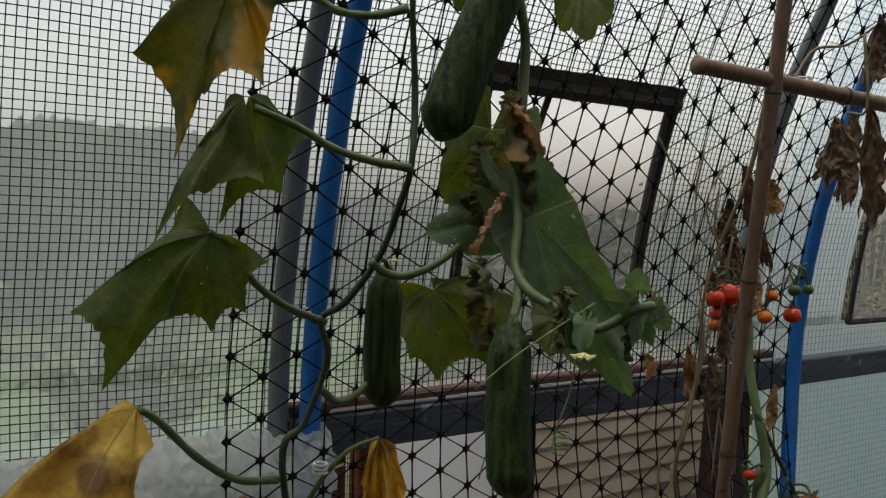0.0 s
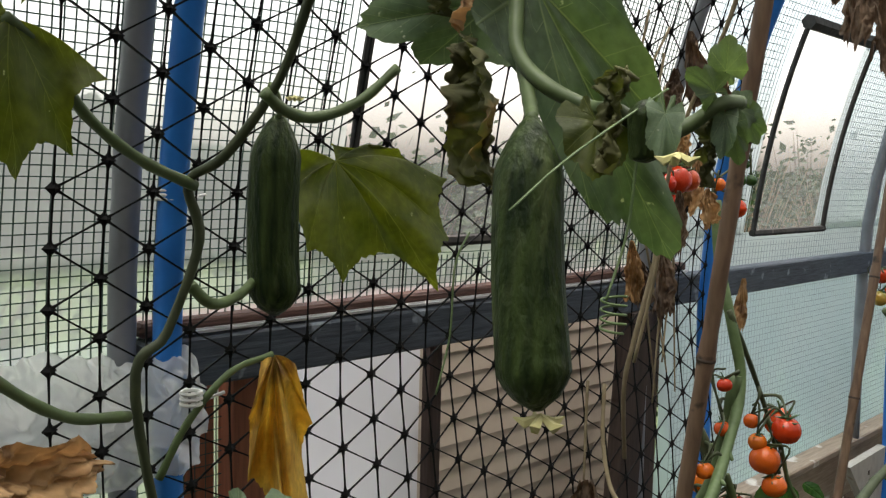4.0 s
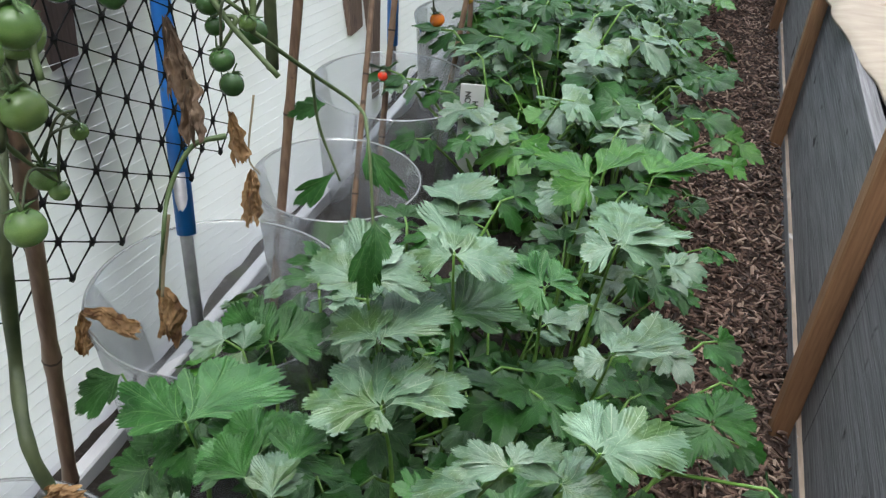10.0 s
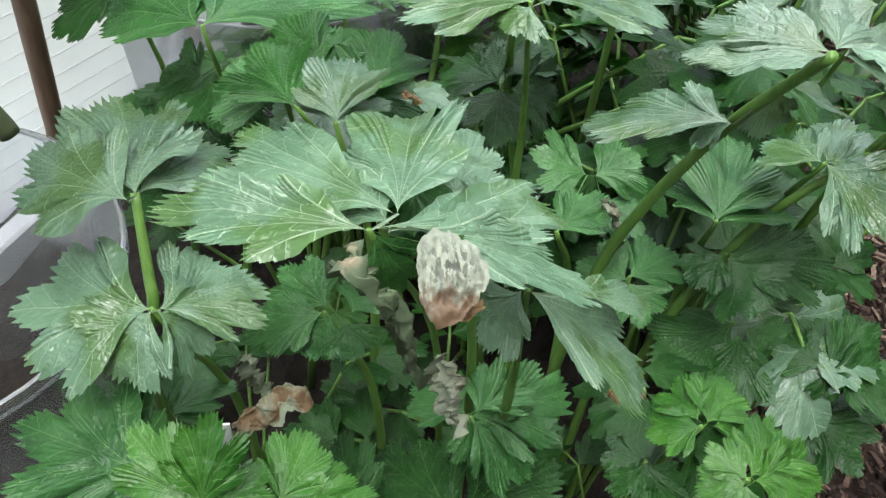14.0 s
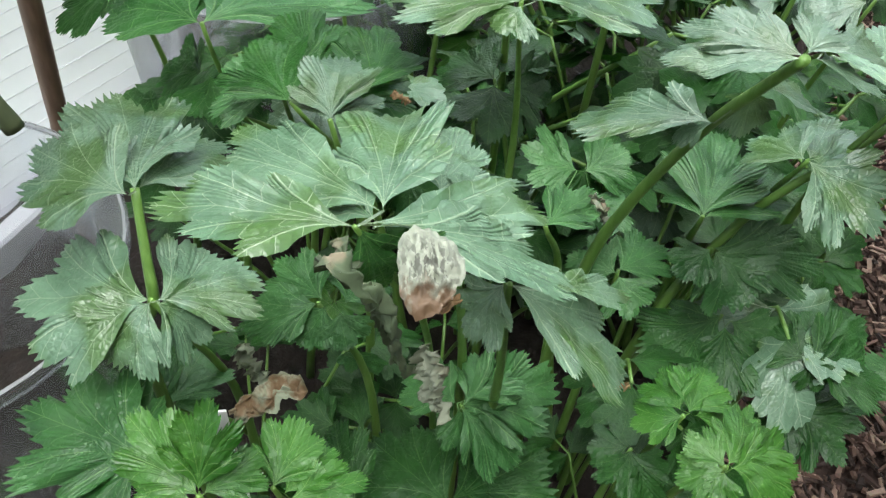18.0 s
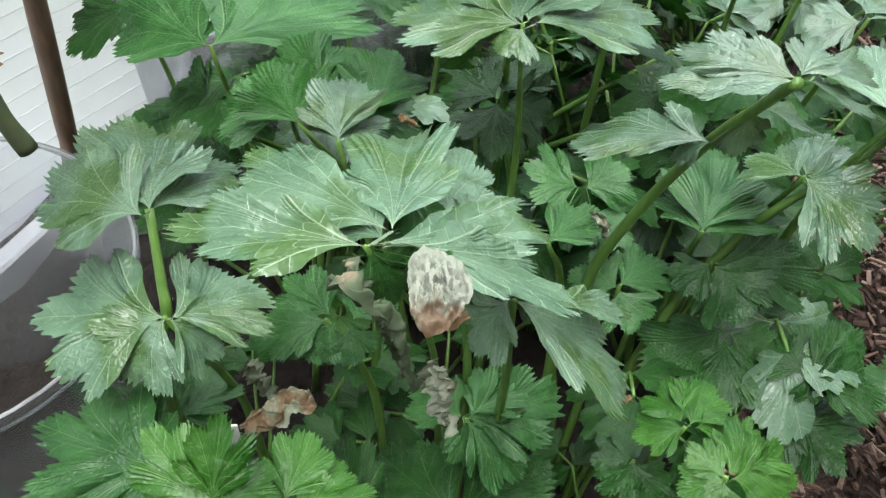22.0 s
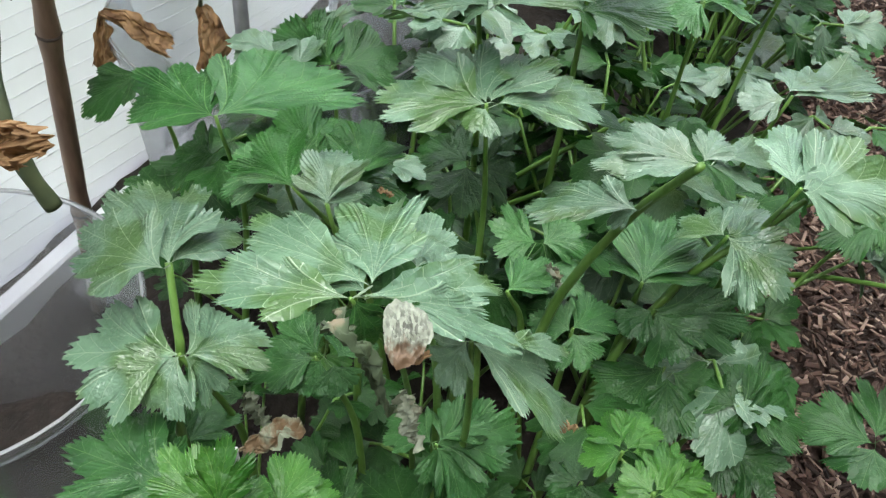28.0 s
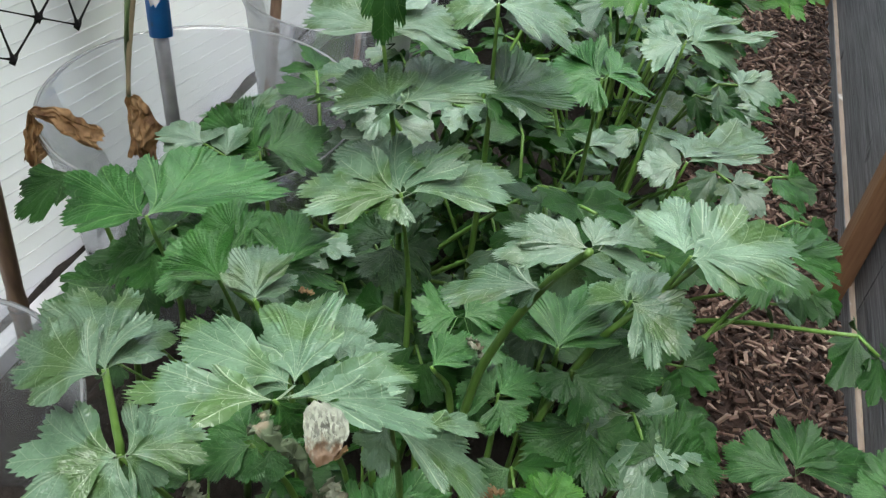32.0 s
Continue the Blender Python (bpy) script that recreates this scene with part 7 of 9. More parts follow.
stem(tom_a, [(-0.61, 0.944, 1.229), (-0.597, 0.95, 1.203), (-0.59, 0.959, 1.165), (-0.575, 0.963, 1.138)], 0.0030, 0.0020, M_VINE, "leaf_stalk", knobs=0)
tomatoes(tom_a, "r", [(-0.589, 0.945, 1.221, 0.029), (-0.623, 0.91, 1.139, 0.029), (-0.646, 0.891, 1.129, 0.024), (-0.641, 0.89, 1.114, 0.031), (-0.585, 0.91, 1.06, 0.028), (-0.561, 0.941, 1.04, 0.028)])
tomatoes(tom_a, "o", [(-0.611, 0.929, 1.207, 0.019), (-0.604, 0.932, 1.19, 0.031), (-0.593, 0.934, 1.165, 0.025), (-0.668, 0.918, 1.154, 0.027), (-0.655, 0.87, 1.081, 0.026), (-0.571, 0.903, 1.051, 0.023), (-0.579, 0.926, 1.028, 0.024)])
tomatoes(tom_a, "d", [(-0.671, 0.883, 1.045, 0.025), (-0.675, 0.892, 1.011, 0.023)])
tomatoes(tom_a, "r", [(-0.616, 0.871, 1.021, 0.028), (-0.606, 0.909, 1.025, 0.024)])
tomatoes(tom_a, "o", [(-0.581, 0.883, 1.018, 0.027)])
tomatoes(tom_a, "y", [(-0.562, 0.896, 0.998, 0.024), (-0.609, 0.863, 0.993, 0.026), (-0.555, 0.944, 1.009, 0.022)])
tomatoes(tom_a, "d", [(-0.671, 0.859, 0.994, 0.022), (-0.666, 0.851, 0.972, 0.02), (-0.587, 0.894, 0.969, 0.023), (-0.516, 0.921, 0.945, 0.025), (-0.511, 0.914, 0.928, 0.022), (-0.509, 0.902, 0.908, 0.02), (-0.537, 0.882, 0.945, 0.023), (-0.532, 0.874, 0.928, 0.024)])
tomatoes(tom_a, "g", [(-0.537, 0.893, 0.965, 0.029)])
tomatoes(tom_a, "d", [(-0.606, 0.836, 0.939, 0.026), (-0.601, 0.821, 0.911, 0.025), (-0.571, 0.861, 0.94, 0.02), (-0.571, 0.846, 0.917, 0.023), (-0.574, 0.836, 0.905, 0.021), (-0.547, 0.863, 0.919, 0.02), (-0.531, 0.864, 0.907, 0.021), (-0.522, 0.863, 0.899, 0.017), (-0.507, 0.849, 0.868, 0.017)])
tomatoes(tom_a, "g", [(-0.641, 0.81, 0.941, 0.01), (-0.581, 0.751, 0.936, 0.027), (-0.569, 0.744, 0.915, 0.03), (-0.572, 0.719, 0.907, 0.026), (-0.498, 0.869, 0.888, 0.012)])
tomatoes(tom_a, "g", [(-0.61, 0.789, 0.888, 0.035), (-0.603, 0.773, 0.846, 0.03), (-0.589, 0.739, 0.783, 0.026), (-0.623, 0.8, 0.779, 0.021), (-0.614, 0.801, 0.77, 0.015), (-0.611, 0.828, 0.804, 0.013)])
tomatoes(tom_a, "d", [(-0.549, 0.969, 0.84, 0.023), (-0.575, 0.956, 0.844, 0.016), (-0.572, 0.97, 0.79, 0.021)])
tomatoes(tom_a, "r", [(-0.75, 0.96, 1.464, 0.026), (-0.75, 0.986, 1.469, 0.035), (-0.75, 1.01, 1.468, 0.028), (-0.75, 0.968, 1.443, 0.026), (-0.75, 1.134, 1.434, 0.026)])
tomatoes(tom_a, "o", [(-0.75, 0.961, 1.429, 0.018), (-0.75, 1.083, 1.464, 0.019), (-0.75, 1.069, 1.434, 0.021)])
tomatoes(tom_a, "d", [(-0.75, 1.136, 1.47, 0.019), (-0.75, 1.169, 1.47, 0.017), (-0.75, 1.153, 1.49, 0.011)])
tomatoes(tom_a, "r", [(-0.62, 0.995, 1.214, 0.031), (-0.62, 0.87, 1.273, 0.015), (-0.62, 0.87, 1.23, 0.016)])
tomatoes(tom_a, "o", [(-0.62, 0.932, 1.226, 0.016), (-0.62, 0.84, 1.195, 0.018)])
stem(tom_a, [(-0.75, 0.992, 1.546), (-0.75, 0.982, 1.505), (-0.75, 0.972, 1.451), (-0.75, 0.95, 1.411)], 0.0020, 0.0015, M_STRAW, "dead_stalk", knobs=0)
stem(tom_a, [(-0.75, 1.13, 1.507), (-0.75, 1.104, 1.455), (-0.75, 1.133, 1.444)], 0.0018, 0.0012, M_VINEDARK, "truss_stalk", knobs=0)
stem(tom_a, [(-0.63, 0.891, 1.342), (-0.62, 0.923, 1.285), (-0.62, 0.976, 1.214), (-0.62, 1.006, 1.154)], 0.0030, 0.0020, M_VINEDARK, "truss_stalk", knobs=0)
stem(tom_a, [(-0.72, 0.893, 1.462), (-0.72, 0.9, 1.393), (-0.73, 0.883, 1.304), (-0.74, 0.881, 1.245), (-0.76, 0.919, 1.154)], 0.0030, 0.0025, M_STRAW, "dead_stalk", knobs=0)
stem(tom_a, [(-0.874, 1.003, 1.208), (-0.87, 0.997, 1.147), (-0.863, 0.988, 1.083)], 0.0022, 0.0015, M_STRAW, "dead_stalk", knobs=0)
stem(tom_a, [(-0.847, 1.001, 1.21), (-0.836, 0.987, 1.141), (-0.81, 0.971, 1.09), (-0.768, 0.949, 1.078), (-0.717, 0.911, 1.077)], 0.0026, 0.0030, M_STRAW, "dead_stalk", knobs=0)
withered(tom_a, (-0.849, 0.975, 1.09), (-0.872, 0.97, 0.945), 0.078, M_DRY, 1)
withered(tom_a, (-0.813, 0.95, 1.04), (-0.8, 0.93, 0.927), 0.082, M_DRYROSE, 2)
withered(tom_a, (-0.795, 0.95, 0.945), (-0.785, 0.94, 0.84), 0.045, M_DRY, 9)
withered(tom_a, (-0.72, 0.941, 1.457), (-0.72, 0.943, 1.386), 0.022, M_DRY, 11)
withered(tom_a, (-0.73, 0.929, 1.392), (-0.73, 0.935, 1.313), 0.026, M_DRY, 12)
withered(tom_a, (-0.64, 0.939, 1.37), (-0.64, 0.93, 1.314), 0.016, M_TAN, 13)
withered(tom_a, (-0.5, 0.564, 1.506), (-0.5, 0.564, 1.484), 0.010, M_TAN, 14)
withered(tom_a, (-0.66, 0.916, 1.569), (-0.68, 0.972, 1.508), 0.020, M_DRY, 15)
withered(tom_a, (-0.62, 0.884, 0.968), (-0.609, 0.877, 0.941), 0.030, M_TAN, 21)
withered(tom_a, (-0.591, 0.929, 0.968), (-0.581, 0.914, 0.927), 0.030, M_TAN, 22)
withered(tom_a, (-0.652, 1.005, 0.823), (-0.628, 0.976, 0.76), 0.022, M_DRY, 23)
withered(tom_a, (-0.565, 0.953, 0.774), (-0.548, 0.933, 0.739), 0.020, M_TAN, 24)
withered(tom_a, (-0.738, 1.153, 0.724), (-0.711, 1.119, 0.63), 0.035, M_DRY, 25)
tomleaf(tom_a, (-0.58, 0.972, 1.141), (-0.576, 0.935, 1.046), 0.054, (0.474, -0.862, 0.179), 1)
tomleaf(tom_a, (-0.58, 0.971, 1.133), (-0.536, 0.997, 1.1), 0.054, (0.473, -0.86, 0.19), 2)
tomleaf(tom_a, (-0.592, 0.958, 1.16), (-0.598, 0.942, 1.109), 0.046, (0.496, -0.854, 0.156), 3)
tomleaf(tom_a, (-0.573, 0.958, 1.167), (-0.555, 0.965, 1.15), 0.014, (0.477, -0.866, 0.149), 4)
tomleaf(tom_a, (-0.565, 0.963, 1.074), (-0.545, 0.964, 1.047), 0.022, (0.454, -0.85, 0.267), 5)

tom_b = thing("tomato_plant", "pruned tomato plant with a bare curved stem and cherry fruit", "tomato plant", group="tomato plants along the wall")
stem(tom_b, [(-0.67, 1.606, 1.314), (-0.67, 1.606, 1.219), (-0.67, 1.602, 1.136), (-0.667, 1.586, 1.07), (-0.666, 1.518, 1.036), (-0.666, 1.454, 1.026), (-0.668, 1.373, 0.996), (-0.67, 1.328, 0.959), (-0.675, 1.311, 0.9), (-0.68, 1.276, 0.846), (-0.69, 1.272, 0.771), (-0.69, 1.269, 0.668)], 0.0080, 0.0090, M_VINEDARK, "stem", knobs=6)
stem(tom_b, [(-0.67, 1.338, 0.949), (-0.67, 1.408, 0.932), (-0.675, 1.502, 0.885), (-0.68, 1.572, 0.838), (-0.685, 1.654, 0.757), (-0.69, 1.719, 0.658)], 0.0030, 0.0015, M_VINEDARK, "truss_stalk", knobs=0)
stem(tom_b, [(-0.7, 1.808, 1.165), (-0.7, 1.756, 1.083), (-0.7, 1.705, 1.003), (-0.7, 1.689, 0.957), (-0.7, 1.762, 0.872), (-0.7, 1.762, 0.775), (-0.7, 1.706, 0.637)], 0.0060, 0.0060, M_VINEDARK, "stem", knobs=4)
stem(tom_b, [(-0.67, 1.613, 1.144), (-0.67, 1.744, 1.125), (-0.68, 1.933, 1.057), (-0.69, 2.11, 0.967), (-0.69, 2.104, 0.907), (-0.69, 2.022, 0.851), (-0.69, 1.944, 0.797), (-0.69, 1.89, 0.681), (-0.69, 1.935, 0.527)], 0.0038, 0.0015, M_VINEDARK, "truss_stalk", knobs=0)
stem(tom_b, [(-0.685, 2.024, 1.013), (-0.685, 2.178, 1.006)], 0.0014, 0.0008, M_VINEDARK, "twig", knobs=0)
stem(tom_b, [(-0.685, 2.087, 0.959), (-0.685, 2.249, 0.903)], 0.0014, 0.0008, M_VINEDARK, "twig", knobs=0)
stem(tom_b, [(-0.685, 1.945, 0.913), (-0.685, 1.775, 0.969)], 0.0014, 0.0008, M_VINEDARK, "twig", knobs=0)
stem(tom_b, [(-0.685, 1.938, 0.88), (-0.685, 1.83, 0.944)], 0.0014, 0.0008, M_VINEDARK, "twig", knobs=0)
stem(tom_b, [(-0.685, 1.977, 0.93), (-0.685, 1.871, 0.975)], 0.0014, 0.0008, M_VINEDARK, "twig", knobs=0)
stem(tom_b, [(-0.685, 1.715, 0.915), (-0.685, 1.635, 0.903)], 0.0014, 0.0008, M_VINEDARK, "twig", knobs=0)
stem(tom_b, [(-0.685, 1.83, 0.944), (-0.685, 1.792, 0.91), (-0.685, 1.723, 0.883)], 0.0014, 0.0008, M_VINEDARK, "twig", knobs=0)
stem(tom_b, [(-0.685, 1.402, 0.933), (-0.685, 1.411, 0.869)], 0.0014, 0.0008, M_VINEDARK, "twig", knobs=0)
stem(tom_b, [(-0.69, 1.944, 0.779), (-0.69, 2.143, 0.561), (-0.66, 2.672, 0.287), (-0.64, 2.714, 0.186)], 0.0020, 0.0010, M_VINEDARK, "truss_stalk", knobs=0)
tomatoes(tom_b, "r", [(-0.69, 1.759, 0.763, 0.027), (-0.69, 1.711, 0.752, 0.032), (-0.69, 1.713, 0.644, 0.029), (-0.69, 1.875, 0.732, 0.022), (-0.69, 2.014, 0.724, 0.025), (-0.69, 1.893, 0.672, 0.035), (-0.69, 1.894, 0.631, 0.028)])
tomatoes(tom_b, "o", [(-0.69, 1.649, 0.741, 0.025), (-0.69, 2.033, 0.669, 0.027), (-0.69, 2.038, 0.571, 0.03), (-0.69, 2.181, 0.556, 0.025), (-0.69, 1.929, 0.573, 0.033), (-0.69, 1.959, 0.508, 0.029)])
tomatoes(tom_b, "y", [(-0.69, 1.595, 0.724, 0.027), (-0.69, 1.909, 0.603, 0.026), (-0.69, 2.186, 0.483, 0.024)])
tomatoes(tom_b, "r", [(-0.68, 1.583, 1.071, 0.018), (-0.62, 1.465, 0.596, 0.015)])
tomatoes(tom_b, "g", [(-0.68, 1.574, 1.001, 0.025)])
tomleaf(tom_b, (-0.68, 2.145, 0.827), (-0.68, 2.175, 0.755), 0.05, (0.237, -0.943, 0.232), 7, M_CELY)

tom_c = thing("tomato_plant", "tall tomato plant with red fruit and green trusses", "tomato plant", group="tomato plants along the wall")
stem(tom_c, [(-0.76, 2.248, 1.814), (-0.75, 2.205, 1.658), (-0.74, 2.196, 1.544), (-0.72, 2.081, 1.38), (-0.71, 1.996, 1.263), (-0.7, 1.804, 1.211), (-0.7, 1.756, 1.128), (-0.71, 1.744, 0.996)], 0.0060, 0.0075, M_VINE, "stem", knobs=4)
stem(tom_c, [(-0.72, 1.608, 1.263), (-0.7, 1.656, 1.215), (-0.69, 1.671, 1.12), (-0.68, 1.617, 1.027), (-0.67, 1.456, 1.023)], 0.0070, 0.0075, M_VINE, "stem", knobs=3)
stem(tom_c, [(-0.765, 1.756, 1.308), (-0.76, 1.927, 1.312), (-0.75, 2.008, 1.272), (-0.75, 1.979, 1.238)], 0.0022, 0.0014, M_VINEDARK, "truss_stalk", knobs=0)
stem(tom_c, [(-0.74, 2.168, 1.48), (-0.74, 2.078, 1.526), (-0.74, 1.999, 1.452), (-0.74, 2.069, 1.38)], 0.0018, 0.0012, M_VINEDARK, "truss_stalk", knobs=0)
tomatoes(tom_c, "r", [(-0.765, 1.719, 1.308, 0.029), (-0.765, 1.81, 1.275, 0.047), (-0.74, 2.066, 1.432, 0.056)])
tomatoes(tom_c, "y", [(-0.765, 1.714, 1.268, 0.028)])
tomatoes(tom_c, "g", [(-0.74, 1.959, 1.402, 0.048), (-0.74, 2.076, 1.382, 0.048), (-0.74, 1.989, 1.352, 0.038), (-0.74, 1.934, 1.265, 0.03), (-0.74, 1.935, 1.222, 0.035), (-0.74, 2.074, 1.192, 0.036)])
stem(tom_c, [(-0.65, 2.053, 1.135), (-0.65, 2.121, 1.04), (-0.65, 2.155, 0.941), (-0.65, 2.075, 0.894), (-0.66, 2.132, 0.794), (-0.66, 2.257, 0.585)], 0.0050, 0.0060, M_VINEPALE, "stem", knobs=3)

tom_d = thing("tomato_plant", "tomato plant with large red fruit beside a mesh-wrapped cane", "tomato plant", group="tomato plants along the wall")
stem(tom_d, [(-0.57, 1.833, 1.256), (-0.57, 1.843, 1.164), (-0.6, 1.886, 1.12), (-0.62, 1.992, 1.036)], 0.0035, 0.0025, M_VINEDARK, "truss_stalk", knobs=0)
stem(tom_d, [(-0.6, 2.215, 1.254), (-0.6, 2.25, 1.116), (-0.61, 2.266, 1.029), (-0.62, 2.236, 0.92), (-0.625, 2.213, 0.853)], 0.0040, 0.0030, M_VINEPALE, "truss_stalk", knobs=0)
tomatoes(tom_d, "r", [(-0.57, 1.958, 1.153, 0.059), (-0.58, 2.11, 1.166, 0.069), (-0.6, 2.338, 1.137, 0.048), (-0.625, 2.216, 0.828, 0.06), (-0.63, 2.522, 0.88, 0.039), (-0.63, 2.724, 0.839, 0.05), (-0.63, 2.785, 0.898, 0.033)])
tomatoes(tom_d, "g", [(-0.6, 1.865, 1.122, 0.029), (-0.6, 1.966, 1.102, 0.027), (-0.57, 2.36, 1.142, 0.049), (-0.57, 2.505, 1.151, 0.055), (-0.63, 2.908, 0.748, 0.031), (-0.63, 3.105, 0.687, 0.034)])
stem(tom_d, [(-0.62, 2.713, 0.943), (-0.62, 3.138, 0.874), (-0.62, 3.554, 0.751), (-0.62, 4.078, 0.615)], 0.0030, 0.0020, M_VINEDARK, "truss_stalk", knobs=0)

tom_e = thing("tomato_plant", "withered tomato plant with a few small fruit and tangled dead stems", "tomato plant", group="tomato plants along the wall")
tomatoes(tom_e, "r", [(-0.62, 3.727, 0.848, 0.052), (-0.62, 4.011, 0.823, 0.049), (-0.62, 4.069, 1.098, 0.037)])
tomatoes(tom_e, "o", [(-0.62, 4.368, 1.044, 0.034)])
tomatoes(tom_e, "g", [(-0.62, 4.571, 0.898, 0.05), (-0.62, 5.32, 1.048, 0.052), (-0.62, 3.097, 0.747, 0.026)])
tomatoes(tom_e, "y", [(-0.62, 4.089, 0.649, 0.035)])
stem(tom_e, [(-0.64, 3.698, 1.124), (-0.706, 4.213, 0.917), (-0.718, 4.65, 0.585), (-0.636, 4.205, 0.4)], 0.0024, 0.0014, M_VINEDARK, "dead_stalk", knobs=0)
stem(tom_e, [(-0.664, 3.058, 1.248), (-0.715, 3.261, 1.107), (-0.699, 3.39, 0.936), (-0.707, 3.746, 0.606)], 0.0024, 0.0014, M_STRAW, "dead_stalk", knobs=0)
stem(tom_e, [(-0.714, 2.799, 1.234), (-0.672, 2.552, 1.132), (-0.631, 2.542, 1.013), (-0.636, 2.507, 0.859)], 0.0024, 0.0014, M_STRAW, "dead_stalk", knobs=0)
stem(tom_e, [(-0.66, 3.046, 1.15), (-0.682, 3.59, 0.975), (-0.697, 3.244, 0.838), (-0.638, 3.851, 0.498)], 0.0024, 0.0014, M_VINEDARK, "dead_stalk", knobs=0)
stem(tom_e, [(-0.656, 2.789, 1.163), (-0.684, 2.908, 1.033), (-0.639, 3.001, 0.881), (-0.67, 3.852, 0.465)], 0.0024, 0.0014, M_STRAW, "dead_stalk", knobs=0)
stem(tom_e, [(-0.71, 2.901, 1.078), (-0.66, 2.832, 0.963), (-0.653, 2.94, 0.803), (-0.677, 2.921, 0.622)], 0.0024, 0.0014, M_STRAW, "dead_stalk", knobs=0)
stem(tom_e, [(-0.709, 4.047, 1.024), (-0.671, 3.784, 0.876), (-0.68, 4.255, 0.608), (-0.627, 3.478, 0.48)], 0.0024, 0.0014, M_VINEDARK, "dead_stalk", knobs=0)
stem(tom_e, [(-0.625, 2.761, 1.23), (-0.631, 2.983, 1.103), (-0.688, 3.051, 0.945), (-0.671, 3.851, 0.585)], 0.0024, 0.0014, M_STRAW, "dead_stalk", knobs=0)
stem(tom_e, [(-0.635, 2.986, 1.094), (-0.656, 3.507, 0.91), (-0.707, 3.69, 0.696), (-0.655, 3.825, 0.409)], 0.0024, 0.0014, M_STRAW, "dead_stalk", knobs=0)
stem(tom_e, [(-0.646, 2.518, 1.178), (-0.661, 2.679, 1.058), (-0.662, 2.99, 0.885), (-0.71, 2.815, 0.728)], 0.0024, 0.0014, M_VINEDARK, "dead_stalk", knobs=0)
stem(tom_e, [(-0.626, 3.637, 1.109), (-0.681, 4.394, 0.882), (-0.632, 3.945, 0.727), (-0.696, 4.65, 0.2)], 0.0024, 0.0014, M_STRAW, "dead_stalk", knobs=0)
stem(tom_e, [(-0.695, 3.699, 1.152), (-0.718, 4.177, 0.957), (-0.717, 4.17, 0.747), (-0.624, 3.997, 0.487)], 0.0024, 0.0014, M_STRAW, "dead_stalk", knobs=0)
stem(tom_e, [(-0.647, 2.363, 1.172), (-0.715, 2.772, 1.033), (-0.693, 2.666, 0.91), (-0.621, 2.767, 0.737)], 0.0024, 0.0014, M_VINEDARK, "dead_stalk", knobs=0)
stem(tom_e, [(-0.655, 2.491, 1.153), (-0.713, 2.91, 1.005), (-0.692, 2.704, 0.889), (-0.675, 2.547, 0.725)], 0.0024, 0.0014, M_STRAW, "dead_stalk", knobs=0)
stem(tom_e, [(-0.664, 2.597, 1.184), (-0.657, 2.714, 1.067), (-0.704, 3.027, 0.889), (-0.653, 2.882, 0.747)], 0.0024, 0.0014, M_STRAW, "dead_stalk", knobs=0)
stem(tom_e, [(-0.708, 3.079, 1.064), (-0.684, 3.194, 0.919), (-0.716, 3.334, 0.729), (-0.635, 2.786, 0.611)], 0.0024, 0.0014, M_VINEDARK, "dead_stalk", knobs=0)
stem(tom_e, [(-0.674, 2.68, 1.194), (-0.715, 2.884, 1.064), (-0.665, 2.611, 0.958), (-0.682, 2.875, 0.791)], 0.0024, 0.0014, M_STRAW, "dead_stalk", knobs=0)
stem(tom_e, [(-0.711, 3.569, 1.034), (-0.639, 3.085, 0.936), (-0.661, 3.689, 0.679), (-0.694, 4.122, 0.359)], 0.0024, 0.0014, M_STRAW, "dead_stalk", knobs=0)
stem(tom_e, [(-0.647, 2.738, 1.099), (-0.632, 2.73, 0.983), (-0.666, 3.05, 0.791), (-0.643, 2.903, 0.64)], 0.0024, 0.0014, M_VINEDARK, "dead_stalk", knobs=0)
stem(tom_e, [(-0.715, 3.359, 1.204), (-0.626, 3.049, 1.086), (-0.675, 3.468, 0.886), (-0.68, 3.504, 0.676)], 0.0024, 0.0014, M_STRAW, "dead_stalk", knobs=0)
stem(tom_e, [(-0.664, 4.001, 1.013), (-0.707, 4.65, 0.706), (-0.678, 4.593, 0.535), (-0.648, 4.65, 0.2)], 0.0024, 0.0014, M_STRAW, "dead_stalk", knobs=0)
stem(tom_e, [(-0.624, 2.319, 1.22), (-0.704, 2.767, 1.091), (-0.66, 2.571, 0.98), (-0.677, 2.697, 0.807)], 0.0024, 0.0014, M_VINEDARK, "dead_stalk", knobs=0)
stem(tom_e, [(-0.658, 3.106, 1.224), (-0.637, 3.254, 1.088), (-0.654, 3.249, 0.928), (-0.679, 3.61, 0.611)], 0.0024, 0.0014, M_STRAW, "dead_stalk", knobs=0)
stem(tom_e, [(-0.639, 2.355, 1.158), (-0.622, 2.339, 1.062), (-0.678, 2.489, 0.919), (-0.665, 2.772, 0.711)], 0.0024, 0.0014, M_STRAW, "dead_stalk", knobs=0)
stem(tom_e, [(-0.645, 3.379, 1.209), (-0.656, 4.078, 1.025), (-0.678, 3.736, 0.858), (-0.661, 3.99, 0.554)], 0.0024, 0.0014, M_VINEDARK, "dead_stalk", knobs=0)
stem(tom_e, [(-0.684, 3.927, 1.033), (-0.663, 3.836, 0.872), (-0.671, 4.107, 0.632), (-0.685, 4.65, 0.2)], 0.0024, 0.0014, M_STRAW, "dead_stalk", knobs=0)
stem(tom_e, [(-0.677, 4.015, 1.042), (-0.635, 3.617, 0.909), (-0.656, 4.65, 0.555), (-0.664, 4.554, 0.272)], 0.0024, 0.0014, M_STRAW, "dead_stalk", knobs=0)
